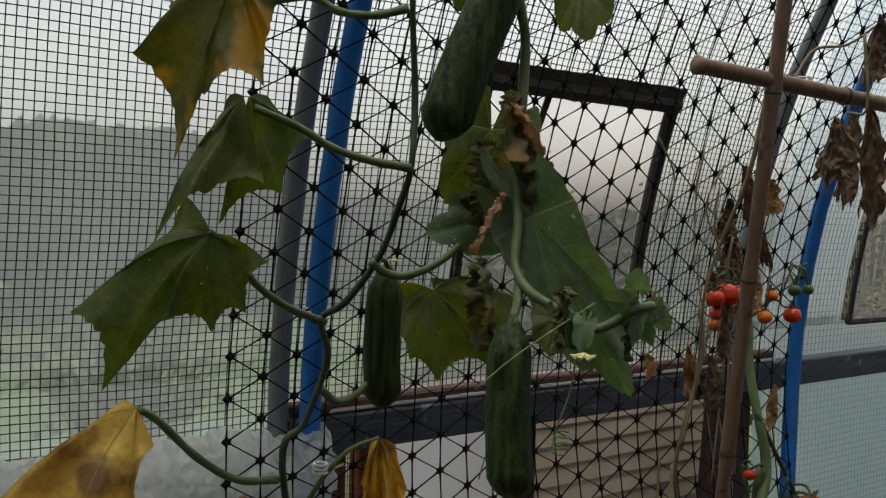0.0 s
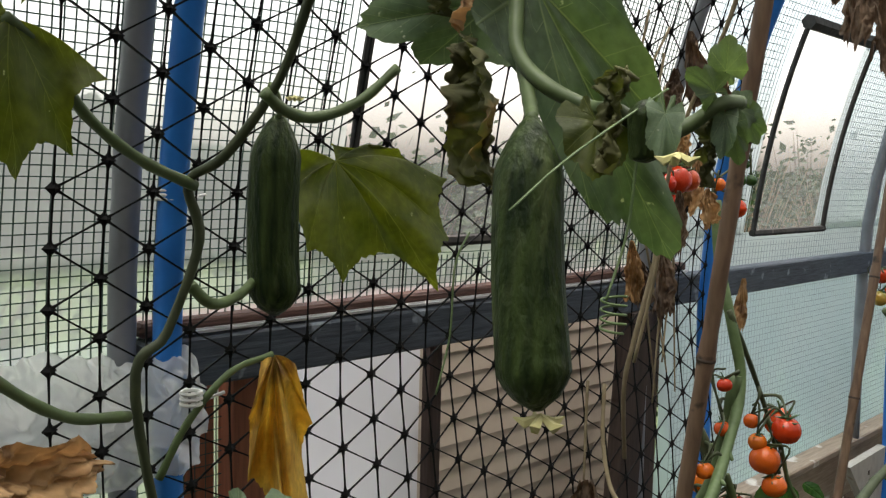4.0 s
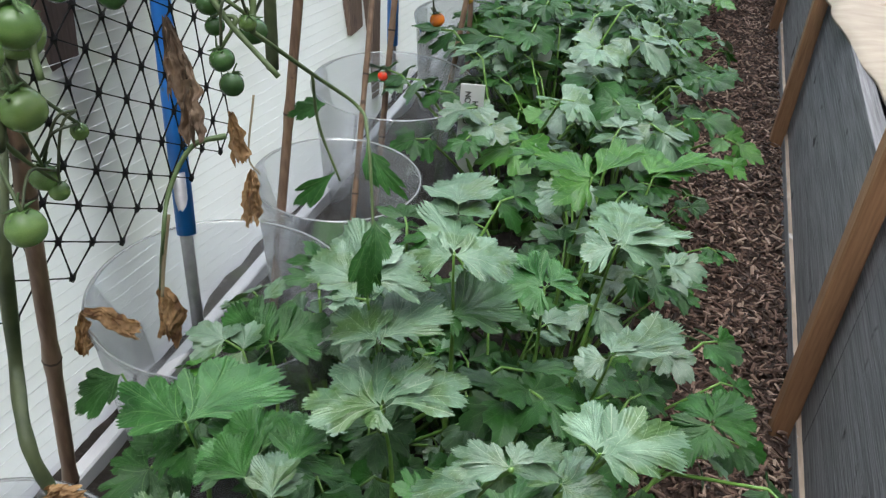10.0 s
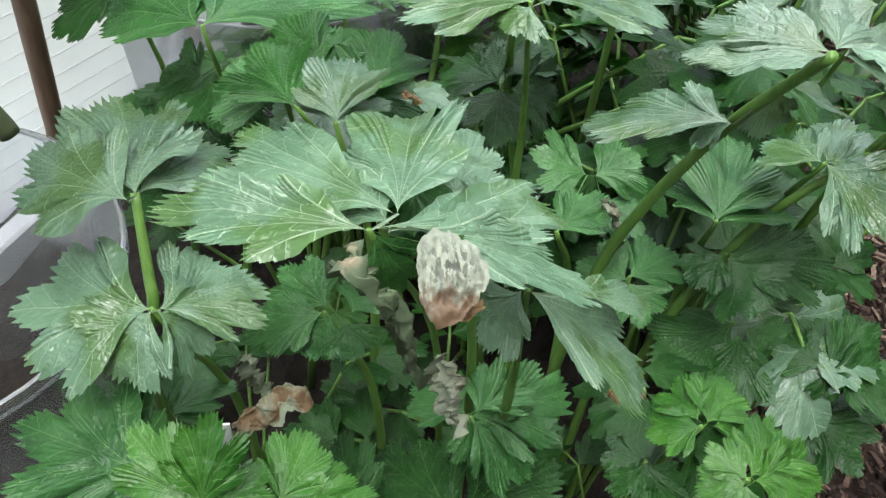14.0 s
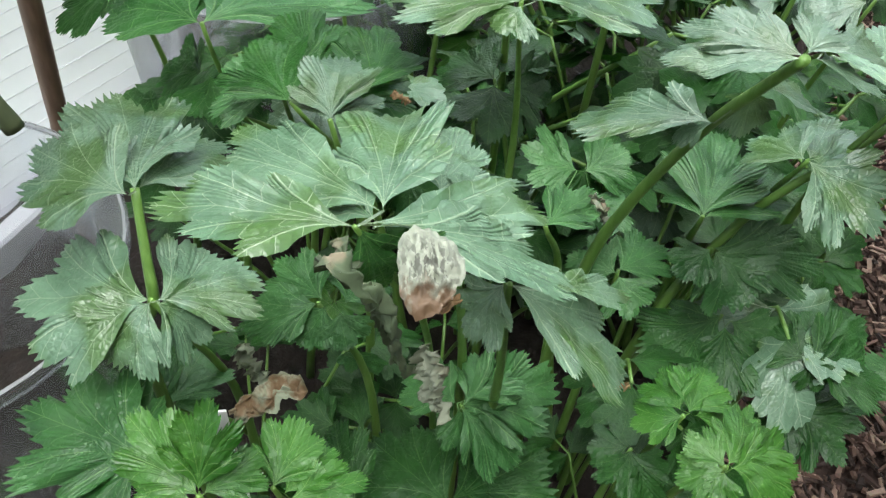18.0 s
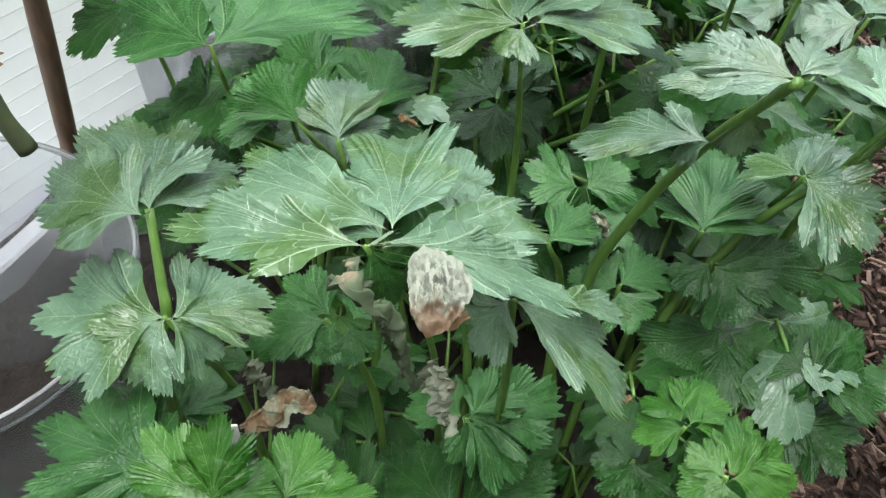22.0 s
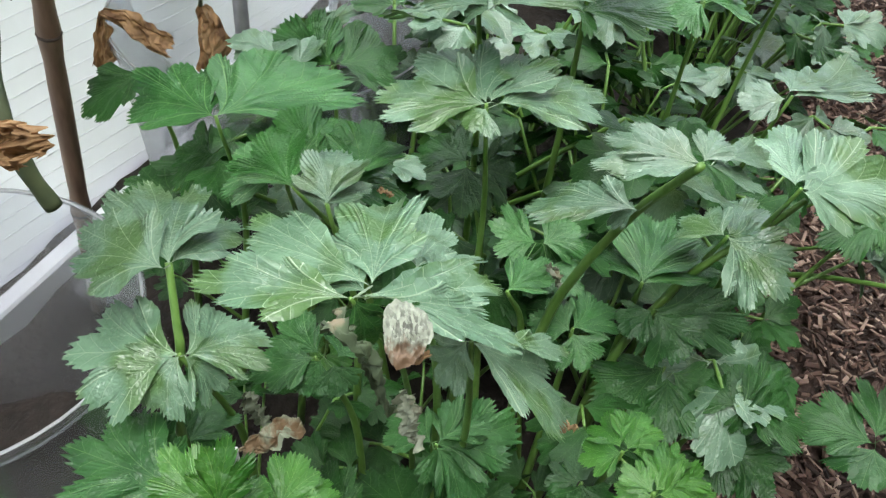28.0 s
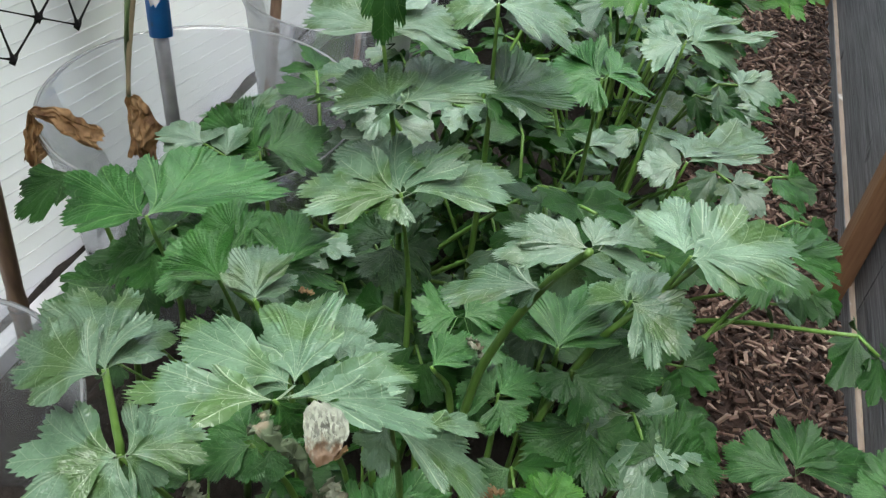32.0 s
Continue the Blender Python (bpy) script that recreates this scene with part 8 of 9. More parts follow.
stem(tom_e, [(-0.707, 2.713, 1.124), (-0.647, 2.671, 1.016), (-0.66, 2.564, 0.896), (-0.677, 2.467, 0.71)], 0.0024, 0.0014, M_VINEDARK, "dead_stalk", knobs=0)
stem(tom_e, [(-0.676, 2.636, 1.118), (-0.696, 2.74, 0.992), (-0.623, 2.438, 0.907), (-0.686, 2.91, 0.689)], 0.0024, 0.0014, M_STRAW, "dead_stalk", knobs=0)
stem(tom_e, [(-0.65, 2.601, 1.181), (-0.626, 2.767, 1.061), (-0.705, 3.056, 0.88), (-0.715, 3.082, 0.629)], 0.0024, 0.0014, M_STRAW, "dead_stalk", knobs=0)
stem(tom_e, [(-0.662, 3.044, 1.076), (-0.649, 3.122, 0.936), (-0.676, 3.448, 0.722), (-0.706, 3.665, 0.396)], 0.0024, 0.0014, M_VINEDARK, "dead_stalk", knobs=0)
stem(tom_e, [(-0.716, 3.139, 1.231), (-0.675, 3.057, 1.106), (-0.645, 2.738, 0.991), (-0.69, 3.087, 0.737)], 0.0024, 0.0014, M_STRAW, "dead_stalk", knobs=0)
stem(tom_e, [(-0.681, 2.605, 1.239), (-0.718, 2.741, 1.121), (-0.622, 2.622, 1.008), (-0.672, 2.632, 0.841)], 0.0024, 0.0014, M_STRAW, "dead_stalk", knobs=0)
stem(tom_e, [(-0.67, 3.041, 1.13), (-0.7, 3.333, 0.971), (-0.711, 3.505, 0.777), (-0.652, 3.649, 0.52)], 0.0024, 0.0014, M_VINEDARK, "dead_stalk", knobs=0)
stem(tom_e, [(-0.715, 3.754, 1.09), (-0.684, 3.972, 0.91), (-0.683, 3.691, 0.748), (-0.658, 3.834, 0.473)], 0.0024, 0.0014, M_STRAW, "dead_stalk", knobs=0)
stem(tom_e, [(-0.649, 3.456, 1.06), (-0.628, 3.915, 0.864), (-0.649, 3.465, 0.731), (-0.69, 3.895, 0.379)], 0.0024, 0.0014, M_STRAW, "dead_stalk", knobs=0)
stem(tom_e, [(-0.654, 2.958, 1.143), (-0.652, 3.159, 1.0), (-0.621, 3.433, 0.809), (-0.627, 3.351, 0.552)], 0.0024, 0.0014, M_VINEDARK, "dead_stalk", knobs=0)
stem(tom_e, [(-0.677, 3.962, 1.13), (-0.653, 4.188, 0.944), (-0.69, 4.65, 0.56), (-0.639, 4.533, 0.346)], 0.0024, 0.0014, M_STRAW, "dead_stalk", knobs=0)
stem(tom_e, [(-0.66, 2.705, 1.23), (-0.711, 3.143, 1.09), (-0.647, 3.126, 0.943), (-0.684, 2.823, 0.76)], 0.0024, 0.0014, M_STRAW, "dead_stalk", knobs=0)
stem(tom_e, [(-0.668, 3.343, 1.214), (-0.628, 3.159, 1.086), (-0.716, 4.126, 0.82), (-0.704, 3.782, 0.673)], 0.0024, 0.0014, M_VINEDARK, "dead_stalk", knobs=0)
stem(tom_e, [(-0.654, 2.653, 1.111), (-0.633, 2.571, 1.007), (-0.669, 2.935, 0.817), (-0.696, 3.386, 0.497)], 0.0024, 0.0014, M_STRAW, "dead_stalk", knobs=0)
stem(tom_e, [(-0.697, 3.176, 1.209), (-0.638, 2.761, 1.103), (-0.688, 3.57, 0.876), (-0.7, 3.339, 0.693)], 0.0024, 0.0014, M_STRAW, "dead_stalk", knobs=0)
stem(tom_e, [(-0.65, 3.534, 1.184), (-0.653, 3.779, 1.018), (-0.669, 4.291, 0.77), (-0.718, 4.65, 0.359)], 0.0024, 0.0014, M_VINEDARK, "dead_stalk", knobs=0)
stem(tom_e, [(-0.701, 3.102, 1.172), (-0.709, 3.289, 1.026), (-0.657, 2.766, 0.93), (-0.668, 3.198, 0.697)], 0.0024, 0.0014, M_STRAW, "dead_stalk", knobs=0)
stem(tom_e, [(-0.704, 4.101, 1.06), (-0.71, 4.549, 0.839), (-0.687, 4.347, 0.637), (-0.701, 4.65, 0.333)], 0.0024, 0.0014, M_STRAW, "dead_stalk", knobs=0)
stem(tom_e, [(-0.709, 2.671, 1.144), (-0.698, 2.801, 1.018), (-0.656, 2.448, 0.931), (-0.678, 2.861, 0.723)], 0.0024, 0.0014, M_VINEDARK, "dead_stalk", knobs=0)
stem(tom_e, [(-0.639, 2.505, 1.201), (-0.692, 3.004, 1.058), (-0.718, 3.209, 0.882), (-0.711, 3.251, 0.636)], 0.0024, 0.0014, M_STRAW, "dead_stalk", knobs=0)
stem(tom_e, [(-0.679, 3.684, 1.039), (-0.624, 3.624, 0.889), (-0.647, 3.266, 0.758), (-0.678, 4.101, 0.332)], 0.0024, 0.0014, M_STRAW, "dead_stalk", knobs=0)
stem(tom_e, [(-0.622, 2.241, 1.244), (-0.713, 2.661, 1.125), (-0.645, 2.42, 1.026), (-0.621, 2.703, 0.836)], 0.0024, 0.0014, M_VINEDARK, "dead_stalk", knobs=0)
stem(tom_e, [(-0.624, 2.738, 1.107), (-0.638, 2.816, 0.98), (-0.624, 3.018, 0.809), (-0.62, 3.181, 0.542)], 0.0024, 0.0014, M_STRAW, "dead_stalk", knobs=0)
stem(tom_e, [(-0.68, 4.204, 0.979), (-0.691, 4.239, 0.788), (-0.718, 4.65, 0.419), (-0.663, 4.65, 0.2)], 0.0024, 0.0014, M_STRAW, "dead_stalk", knobs=0)
stem(tom_e, [(-0.708, 2.669, 1.235), (-0.714, 2.856, 1.113), (-0.631, 2.343, 1.032), (-0.642, 2.535, 0.89)], 0.0024, 0.0014, M_VINEDARK, "dead_stalk", knobs=0)
stem(tom_e, [(-0.697, 4.357, 0.99), (-0.684, 4.377, 0.797), (-0.631, 4.65, 0.421), (-0.692, 4.65, 0.2)], 0.0024, 0.0014, M_STRAW, "dead_stalk", knobs=0)
stem(tom_e, [(-0.69, 2.628, 1.225), (-0.705, 2.947, 1.096), (-0.715, 2.913, 0.953), (-0.626, 2.697, 0.813)], 0.0024, 0.0014, M_STRAW, "dead_stalk", knobs=0)
stem(tom_e, [(-0.659, 2.397, 1.239), (-0.65, 2.419, 1.14), (-0.687, 2.698, 0.991), (-0.636, 2.667, 0.87)], 0.0024, 0.0014, M_VINEDARK, "dead_stalk", knobs=0)
stem(tom_e, [(-0.65, 3.645, 1.24), (-0.695, 3.842, 1.075), (-0.628, 4.193, 0.858), (-0.622, 4.583, 0.553)], 0.0024, 0.0014, M_STRAW, "dead_stalk", knobs=0)
stem(tom_e, [(-0.688, 2.983, 1.188), (-0.628, 2.809, 1.078), (-0.64, 2.868, 0.932), (-0.627, 2.708, 0.797)], 0.0024, 0.0014, M_STRAW, "dead_stalk", knobs=0)
stem(tom_e, [(-0.65, 2.887, 1.153), (-0.719, 3.519, 0.972), (-0.655, 3.025, 0.867), (-0.711, 3.416, 0.599)], 0.0024, 0.0014, M_VINEDARK, "dead_stalk", knobs=0)
stem(tom_e, [(-0.632, 3.623, 1.185), (-0.674, 4.228, 0.989), (-0.691, 4.45, 0.751), (-0.625, 4.47, 0.445)], 0.0024, 0.0014, M_STRAW, "dead_stalk", knobs=0)
stem(tom_e, [(-0.688, 3.073, 1.177), (-0.67, 2.856, 1.063), (-0.706, 3.411, 0.851), (-0.668, 3.057, 0.749)], 0.0024, 0.0014, M_STRAW, "dead_stalk", knobs=0)
withered(tom_e, (-0.64, 3.724, 0.95), (-0.64, 4.482, 0.743), 0.050, M_DRY, 40)
withered(tom_e, (-0.64, 2.686, 1.126), (-0.64, 2.7, 1.043), 0.050, M_TAN, 41)
withered(tom_e, (-0.64, 3.769, 0.726), (-0.64, 4.195, 0.556), 0.050, M_DRY, 42)
withered(tom_e, (-0.64, 2.819, 1.014), (-0.64, 2.938, 0.925), 0.050, M_TAN, 43)
withered(tom_e, (-0.64, 2.862, 0.933), (-0.64, 2.957, 0.825), 0.050, M_DRY, 44)
withered(tom_e, (-0.64, 3.32, 0.856), (-0.64, 3.66, 0.699), 0.050, M_TAN, 45)
withered(tom_e, (-0.64, 2.668, 0.891), (-0.64, 2.677, 0.808), 0.050, M_DRY, 46)
withered(tom_e, (-0.64, 3.599, 0.73), (-0.64, 3.562, 0.646), 0.050, M_TAN, 47)
withered(tom_e, (-0.64, 2.512, 0.982), (-0.64, 2.713, 0.892), 0.050, M_DRY, 48)
withered(tom_e, (-0.64, 3.436, 1.084), (-0.64, 3.622, 0.99), 0.050, M_TAN, 49)
withered(tom_e, (-0.64, 2.549, 1.123), (-0.64, 2.626, 1.028), 0.050, M_DRY, 50)
withered(tom_e, (-0.64, 2.859, 1.087), (-0.64, 2.88, 1.012), 0.050, M_TAN, 51)
withered(tom_e, (-0.64, 2.768, 0.922), (-0.64, 3.026, 0.778), 0.050, M_DRY, 52)
withered(tom_e, (-0.64, 2.788, 0.947), (-0.64, 3.042, 0.832), 0.050, M_TAN, 53)
withered(tom_e, (-0.64, 3.468, 0.971), (-0.64, 3.504, 0.856), 0.050, M_DRY, 54)
withered(tom_e, (-0.64, 2.735, 0.912), (-0.64, 2.892, 0.804), 0.050, M_TAN, 55)
withered(tom_e, (-0.62, 3.069, 0.662), (-0.62, 3.162, 0.549), 0.060, M_DRY, 70)
withered(tom_e, (-0.62, 3.24, 0.704), (-0.62, 3.298, 0.577), 0.060, M_DRY, 70)
stem(tom_a, [(-0.79, 0.884, 1.675), (-0.79, 0.917, 1.618), (-0.78, 0.863, 1.538)], 0.0016, 0.0010, M_STRAW, "dead_stalk", knobs=0)
stem(tom_a, [(-0.79, 0.975, 1.662), (-0.79, 0.961, 1.598), (-0.78, 0.952, 1.491)], 0.0016, 0.0010, M_STRAW, "dead_stalk", knobs=0)
stem(tom_a, [(-0.79, 1.054, 1.38), (-0.79, 1.062, 1.311), (-0.78, 1.057, 1.204)], 0.0016, 0.0010, M_STRAW, "dead_stalk", knobs=0)
stem(tom_a, [(-0.79, 1.108, 1.571), (-0.79, 1.132, 1.503), (-0.78, 1.111, 1.405)], 0.0016, 0.0010, M_STRAW, "dead_stalk", knobs=0)
stem(tom_a, [(-0.79, 1.02, 1.385), (-0.79, 1.0, 1.32), (-0.78, 1.013, 1.207)], 0.0016, 0.0010, M_STRAW, "dead_stalk", knobs=0)
stem(tom_a, [(-0.79, 1.035, 1.374), (-0.79, 1.029, 1.307), (-0.78, 1.005, 1.198)], 0.0016, 0.0010, M_STRAW, "dead_stalk", knobs=0)
stem(tom_a, [(-0.79, 0.988, 1.398), (-0.79, 1.015, 1.33), (-0.78, 1.035, 1.232)], 0.0016, 0.0010, M_STRAW, "dead_stalk", knobs=0)
stem(tom_a, [(-0.79, 0.994, 1.537), (-0.79, 1.018, 1.472), (-0.78, 0.976, 1.394)], 0.0016, 0.0010, M_STRAW, "dead_stalk", knobs=0)
stem(tom_a, [(-0.79, 1.038, 1.469), (-0.79, 1.047, 1.401), (-0.78, 1.029, 1.3)], 0.0016, 0.0010, M_STRAW, "dead_stalk", knobs=0)
stem(tom_a, [(-0.79, 1.01, 1.543), (-0.79, 1.023, 1.477), (-0.78, 0.983, 1.4)], 0.0016, 0.0010, M_STRAW, "dead_stalk", knobs=0)
stem(tom_a, [(-0.79, 1.02, 1.648), (-0.79, 0.984, 1.582), (-0.78, 1.031, 1.499)], 0.0016, 0.0010, M_STRAW, "dead_stalk", knobs=0)
stem(tom_a, [(-0.79, 1.043, 1.394), (-0.79, 1.046, 1.326), (-0.78, 1.023, 1.246)], 0.0016, 0.0010, M_STRAW, "dead_stalk", knobs=0)
stem(tom_a, [(-0.79, 1.022, 1.582), (-0.79, 0.972, 1.516), (-0.78, 0.974, 1.436)], 0.0016, 0.0010, M_STRAW, "dead_stalk", knobs=0)
stem(tom_a, [(-0.79, 1.011, 1.617), (-0.79, 1.005, 1.552), (-0.78, 1.04, 1.454)], 0.0016, 0.0010, M_STRAW, "dead_stalk", knobs=0)
withered(tom_a, (-0.78, 1.081, 1.504), (-0.78, 1.078, 1.426), 0.030, M_TAN, 140)
withered(tom_a, (-0.78, 1.03, 1.563), (-0.78, 1.018, 1.491), 0.030, M_DRY, 141)
withered(tom_a, (-0.78, 1.023, 1.6), (-0.78, 1.011, 1.537), 0.030, M_DRY, 142)
withered(tom_a, (-0.78, 1.116, 1.631), (-0.78, 1.118, 1.577), 0.030, M_TAN, 143)
withered(tom_a, (-0.78, 0.983, 1.502), (-0.78, 1.0, 1.447), 0.030, M_DRY, 144)
withered(tom_a, (-0.78, 0.965, 1.374), (-0.78, 0.969, 1.319), 0.030, M_DRY, 145)
withered(tom_a, (-0.78, 0.945, 1.398), (-0.78, 0.954, 1.323), 0.030, M_TAN, 146)
withered(tom_a, (-0.78, 1.016, 1.559), (-0.78, 1.047, 1.467), 0.030, M_DRY, 147)
withered(tom_a, (-0.78, 1.004, 1.495), (-0.78, 1.016, 1.422), 0.030, M_DRY, 148)
withered(tom_a, (-0.78, 1.031, 1.5), (-0.78, 1.044, 1.43), 0.030, M_TAN, 149)
withered(tom_a, (-0.78, 1.051, 1.647), (-0.78, 1.077, 1.557), 0.030, M_DRY, 150)

tom_f = thing("tomato_plant", "dead brown tomato leaves hanging from the cross cane", "tomato plant", group="tomato plants along the wall")
withered(tom_f, (-0.52, 0.881, 1.692), (-0.52, 0.869, 1.584), 0.030, M_DRY, 81)
withered(tom_f, (-0.5, 0.879, 1.69), (-0.5, 0.894, 1.567), 0.035, M_DRY, 82)
withered(tom_f, (-0.53, 0.863, 1.661), (-0.53, 0.851, 1.622), 0.025, M_DRY, 83)
withered(tom_f, (-0.5, 0.823, 1.673), (-0.5, 0.811, 1.604), 0.040, M_DRY, 84)
withered(tom_f, (-0.5, 0.892, 1.785), (-0.5, 0.877, 1.713), 0.030, M_DRY, 85)
stem(tom_f, [(-0.55, 0.815, 1.712), (-0.55, 0.852, 1.752), (-0.53, 0.882, 1.759), (-0.5, 0.892, 1.779)], 0.0018, 0.0012, M_STRAW, "dead_stalk", knobs=0)
stem(tom_f, [(-0.5, 0.862, 1.763), (-0.5, 0.873, 1.689), (-0.52, 0.871, 1.685)], 0.0018, 0.0012, M_STRAW, "dead_stalk", knobs=0)
stem(tom_f, [(-0.6, 0.841, 1.7), (-0.62, 0.844, 1.62), (-0.66, 0.852, 1.541), (-0.68, 0.851, 1.477), (-0.7, 0.869, 1.382), (-0.72, 0.867, 1.278)], 0.0022, 0.0020, M_STRAW, "dead_stalk", knobs=0)
withered(tom_f, (-0.803, 1.146, 0.388), (-0.793, 1.141, 0.303), 0.045, M_TAN, 91)
withered(tom_f, (-0.828, 1.03, 0.429), (-0.778, 1.06, 0.384), 0.03, M_TAN, 92)
withered(tom_f, (-0.828, 1.03, 0.429), (-0.838, 1.025, 0.359), 0.025, M_TAN, 93)
stem(tom_f, [(-0.707, 1.179, 0.616), (-0.738, 1.154, 0.607), (-0.75, 1.117, 0.564), (-0.744, 1.084, 0.515), (-0.803, 1.146, 0.388)], 0.0035, 0.002, M_VINEPALE, "dead_stalk")
stem(tom_f, [(-0.678, 1.197, 0.666), (-0.672, 1.166, 0.604), (-0.657, 1.163, 0.585)], 0.0014, 0.0010, M_STRAW, "dead_stalk", knobs=0)
withered(tom_f, (-0.632, 1.1, 0.629), (-0.623, 1.07, 0.578), 0.030, M_TAN, 94)
stem(tom_f, [(-0.754, 1.115, 0.533), (-0.749, 1.087, 0.481), (-0.743, 1.068, 0.448)], 0.0030, 0.0020, M_STRAW, "dead_stalk", knobs=0)
stem(tom_f, [(-0.754, 0.934, 0.869), (-0.719, 0.875, 0.799), (-0.672, 0.798, 0.717), (-0.696, 0.802, 0.589), (-0.666, 0.766, 0.567), (-0.648, 0.749, 0.545), (-0.638, 0.747, 0.516), (-0.627, 0.749, 0.49)], 0.0062, 0.0055, M_VINEDARK, "dead_stalk")
withered(tom_f, (-0.552, 0.673, 0.632), (-0.542, 0.665, 0.615), 0.040, M_TAN, 95)
tom_g = thing("tomato_plant", "limp green tomato side shoot hanging over the clear pots", "tomato plant", group="tomato plants along the wall")
stem(tom_g, [(-0.503, 0.884, 0.876), (-0.488, 0.945, 0.825), (-0.466, 0.985, 0.785), (-0.44, 0.94, 0.785), (-0.42, 0.905, 0.72)], 0.0018, 0.0012, M_VINE, "stem")
stem(tom_g, [(-0.488, 0.945, 0.825), (-0.49, 0.96, 0.775), (-0.471, 0.959, 0.728)], 0.0014, 0.001, M_VINE, "leaf_stalk")
for q_, (b_, t_, w_) in enumerate((((-0.5, 1.0, 0.775), (-0.535, 0.985, 0.765), 0.026), ((-0.475, 0.965, 0.735), (-0.51, 0.94, 0.7), 0.03), ((-0.42, 0.905, 0.735), (-0.405, 0.88, 0.7), 0.034), ((-0.425, 0.91, 0.725), (-0.425, 0.885, 0.66), 0.036), ((-0.43, 0.92, 0.785), (-0.4, 0.905, 0.75), 0.026), ((-0.445, 0.95, 0.775), (-0.43, 0.93, 0.745), 0.022))):
    lf_ = Geo()
    leaflet(lf_, b_, t_, 0.75 * w_, (0.2 + 0.4 * math.sin(q_), -0.9, 0.4), 60 + q_, 0.3, 0.25)
    part("leaf", lf_, M_CELS, tom_g, smooth=True)
pedicels(tom_a)
pedicels(tom_b)
pedicels(tom_c)
pedicels(tom_d)

# ---- wood chips on the path ----
rg = random.Random(31)
chips = Geo()
def chip(geo, x, y, z, l, w, h, m):
    vs = []
    for sx, sy, sz in ((-1, -1, -1), (1, -1, -1), (1, 1, -1), (-1, 1, -1), (-1, -1, 1), (1, -1, 1), (1, 1, 1), (-1, 1, 1)):
        k = 1 if sz < 0 else 0.8
        vs.append(m @ Vector((sx * l / 2 * k * rg.uniform(0.75, 1.1), sy * w / 2 * k * rg.uniform(0.6, 1.1), sz * h / 2)) + Vector((x, y, z)))
    geo.add(vs, [(0, 3, 2, 1), (4, 5, 6, 7), (0, 1, 5, 4), (1, 2, 6, 5), (2, 3, 7, 6), (3, 0, 4, 7)])
for k in range(15000):
    y = 0.5 + 4.4 * rg.random() ** 1.5
    x = -0.195 + 0.305 * rg.random()
    m = Euler((rg.gauss(0, 0.35), rg.gauss(0, 0.35), rg.uniform(0, 6.28))).to_matrix()
    chip(chips, x, y, 0.002 + 0.012 * rg.random(), rg.uniform(0.008, 0.034), rg.uniform(0.003, 0.008), rg.uniform(0.0015, 0.004), m)
M_CHIP, nt, out = nodes_of("wood_chip")
b = nt.nodes.new("ShaderNodeBsdfPrincipled")
gi = nt.nodes.new("ShaderNodeNewGeometry")
r = ramp(nt, gi.outputs["Random Per Island"], [(0.0, (0.018, 0.01, 0.007)), (0.35, (0.075, 0.041, 0.03)), (0.75, (0.19, 0.115, 0.086)), (1.0, (0.42, 0.3, 0.235))])
gn = noise_tex(nt, 300, (1, 1, 1), 4)
nt.links.new(mixc(nt, 0.35, r.outputs[0], gn.outputs["Color"], "MULTIPLY"), b.inputs["Base Color"])
b.inputs["Roughness"].default_value = 0.85
nt.links.new(bump(nt, gn.outputs["Fac"], 0.4, 0.001), b.inputs["Normal"])
nt.links.new(b.outputs[0], out.inputs[0])
tagged(part("wood_chips", chips, M_CHIP), "loose reddish-brown shredded bark chips on the path", "wood chips", kind="stuff")

# ---- things on and behind the timber edge ----
M_PLY = surf("pale_plywood", (0.3, 0.24, 0.18), (0.46, 0.38, 0.3), 12, 0.7, (1, 3, 1), spots=(0.25, 0.18, 0.12), spot_scale=9, spot_at=0.66)
M_BLACK = surf("black_pipe", (0.006, 0.008, 0.01), (0.02, 0.023, 0.027), 40, 0.35)
def warped(u, v):
    y = 1.5 + 1.45 * u
    edge = 0.15 - 0.075 * (y - 1.93) + 0.02 * noise.noise((y * 2.2, 0, 4)) + 0.012 * noise.noise((y * 7, 0, 9))
    x = edge + (0.72 - edge) * v
    lip = 0.035 * math.exp(-((x - edge) / 0.035) ** 2) * (0.4 + noise.noise((y * 3.1, 0, 2)) * 0.9)
    return Vector((x, y, 0.485 - lip + 0.006 * noise.noise((x * 4, y * 4, 0))))
ply = Geo()
n0 = 60
top = [warped(i / n0, j / 14) for j in range(15) for i in range(n0 + 1)]
low = [p - Vector((0, 0, 0.007)) for p in top]
q = len(top)
ply.add(top + low, [(j * 61 + i, j * 61 + i + 1, j * 61 + i + 62, j * 61 + i + 61) for j in range(14) for i in range(60)] + [(q + j * 61 + i, q + j * 61 + i + 61, q + j * 61 + i + 62, q + j * 61 + i + 1) for j in range(14) for i in range(60)] + [(i, q + i, q + i + 1, i + 1) for i in range(60)] + [(j * 61, j * 61 + 61, q + j * 61 + 61, q + j * 61) for j in range(14)] + [(j * 61 + 60, q + j * 61 + 60, q + j * 61 + 121, j * 61 + 121) for j in range(14)])
tagged(part("plywood_sheet", ply, M_PLY, smooth=True), "warped pale plywood sheet lying on the timber edge", "board")
fit_ = thing("drain_fitting", "black plastic drain pipe fitting standing on the boards", "pipe fitting")
FX, FY, FZ = 0.19, 3.86, 0.47
part("barrel", Geo().lathe([(0.045, 0), (0.056, 0.0), (0.056, 0.05), (0.064, 0.055), (0.066, 0.085), (0.058, 0.095), (0.056, 0.2), (0.065, 0.205), (0.067, 0.24), (0.06, 0.25), (0.052, 0.25), (0.05, 0.1)], (FX, FY, FZ), 32), M_BLACK, fit_, smooth=True)
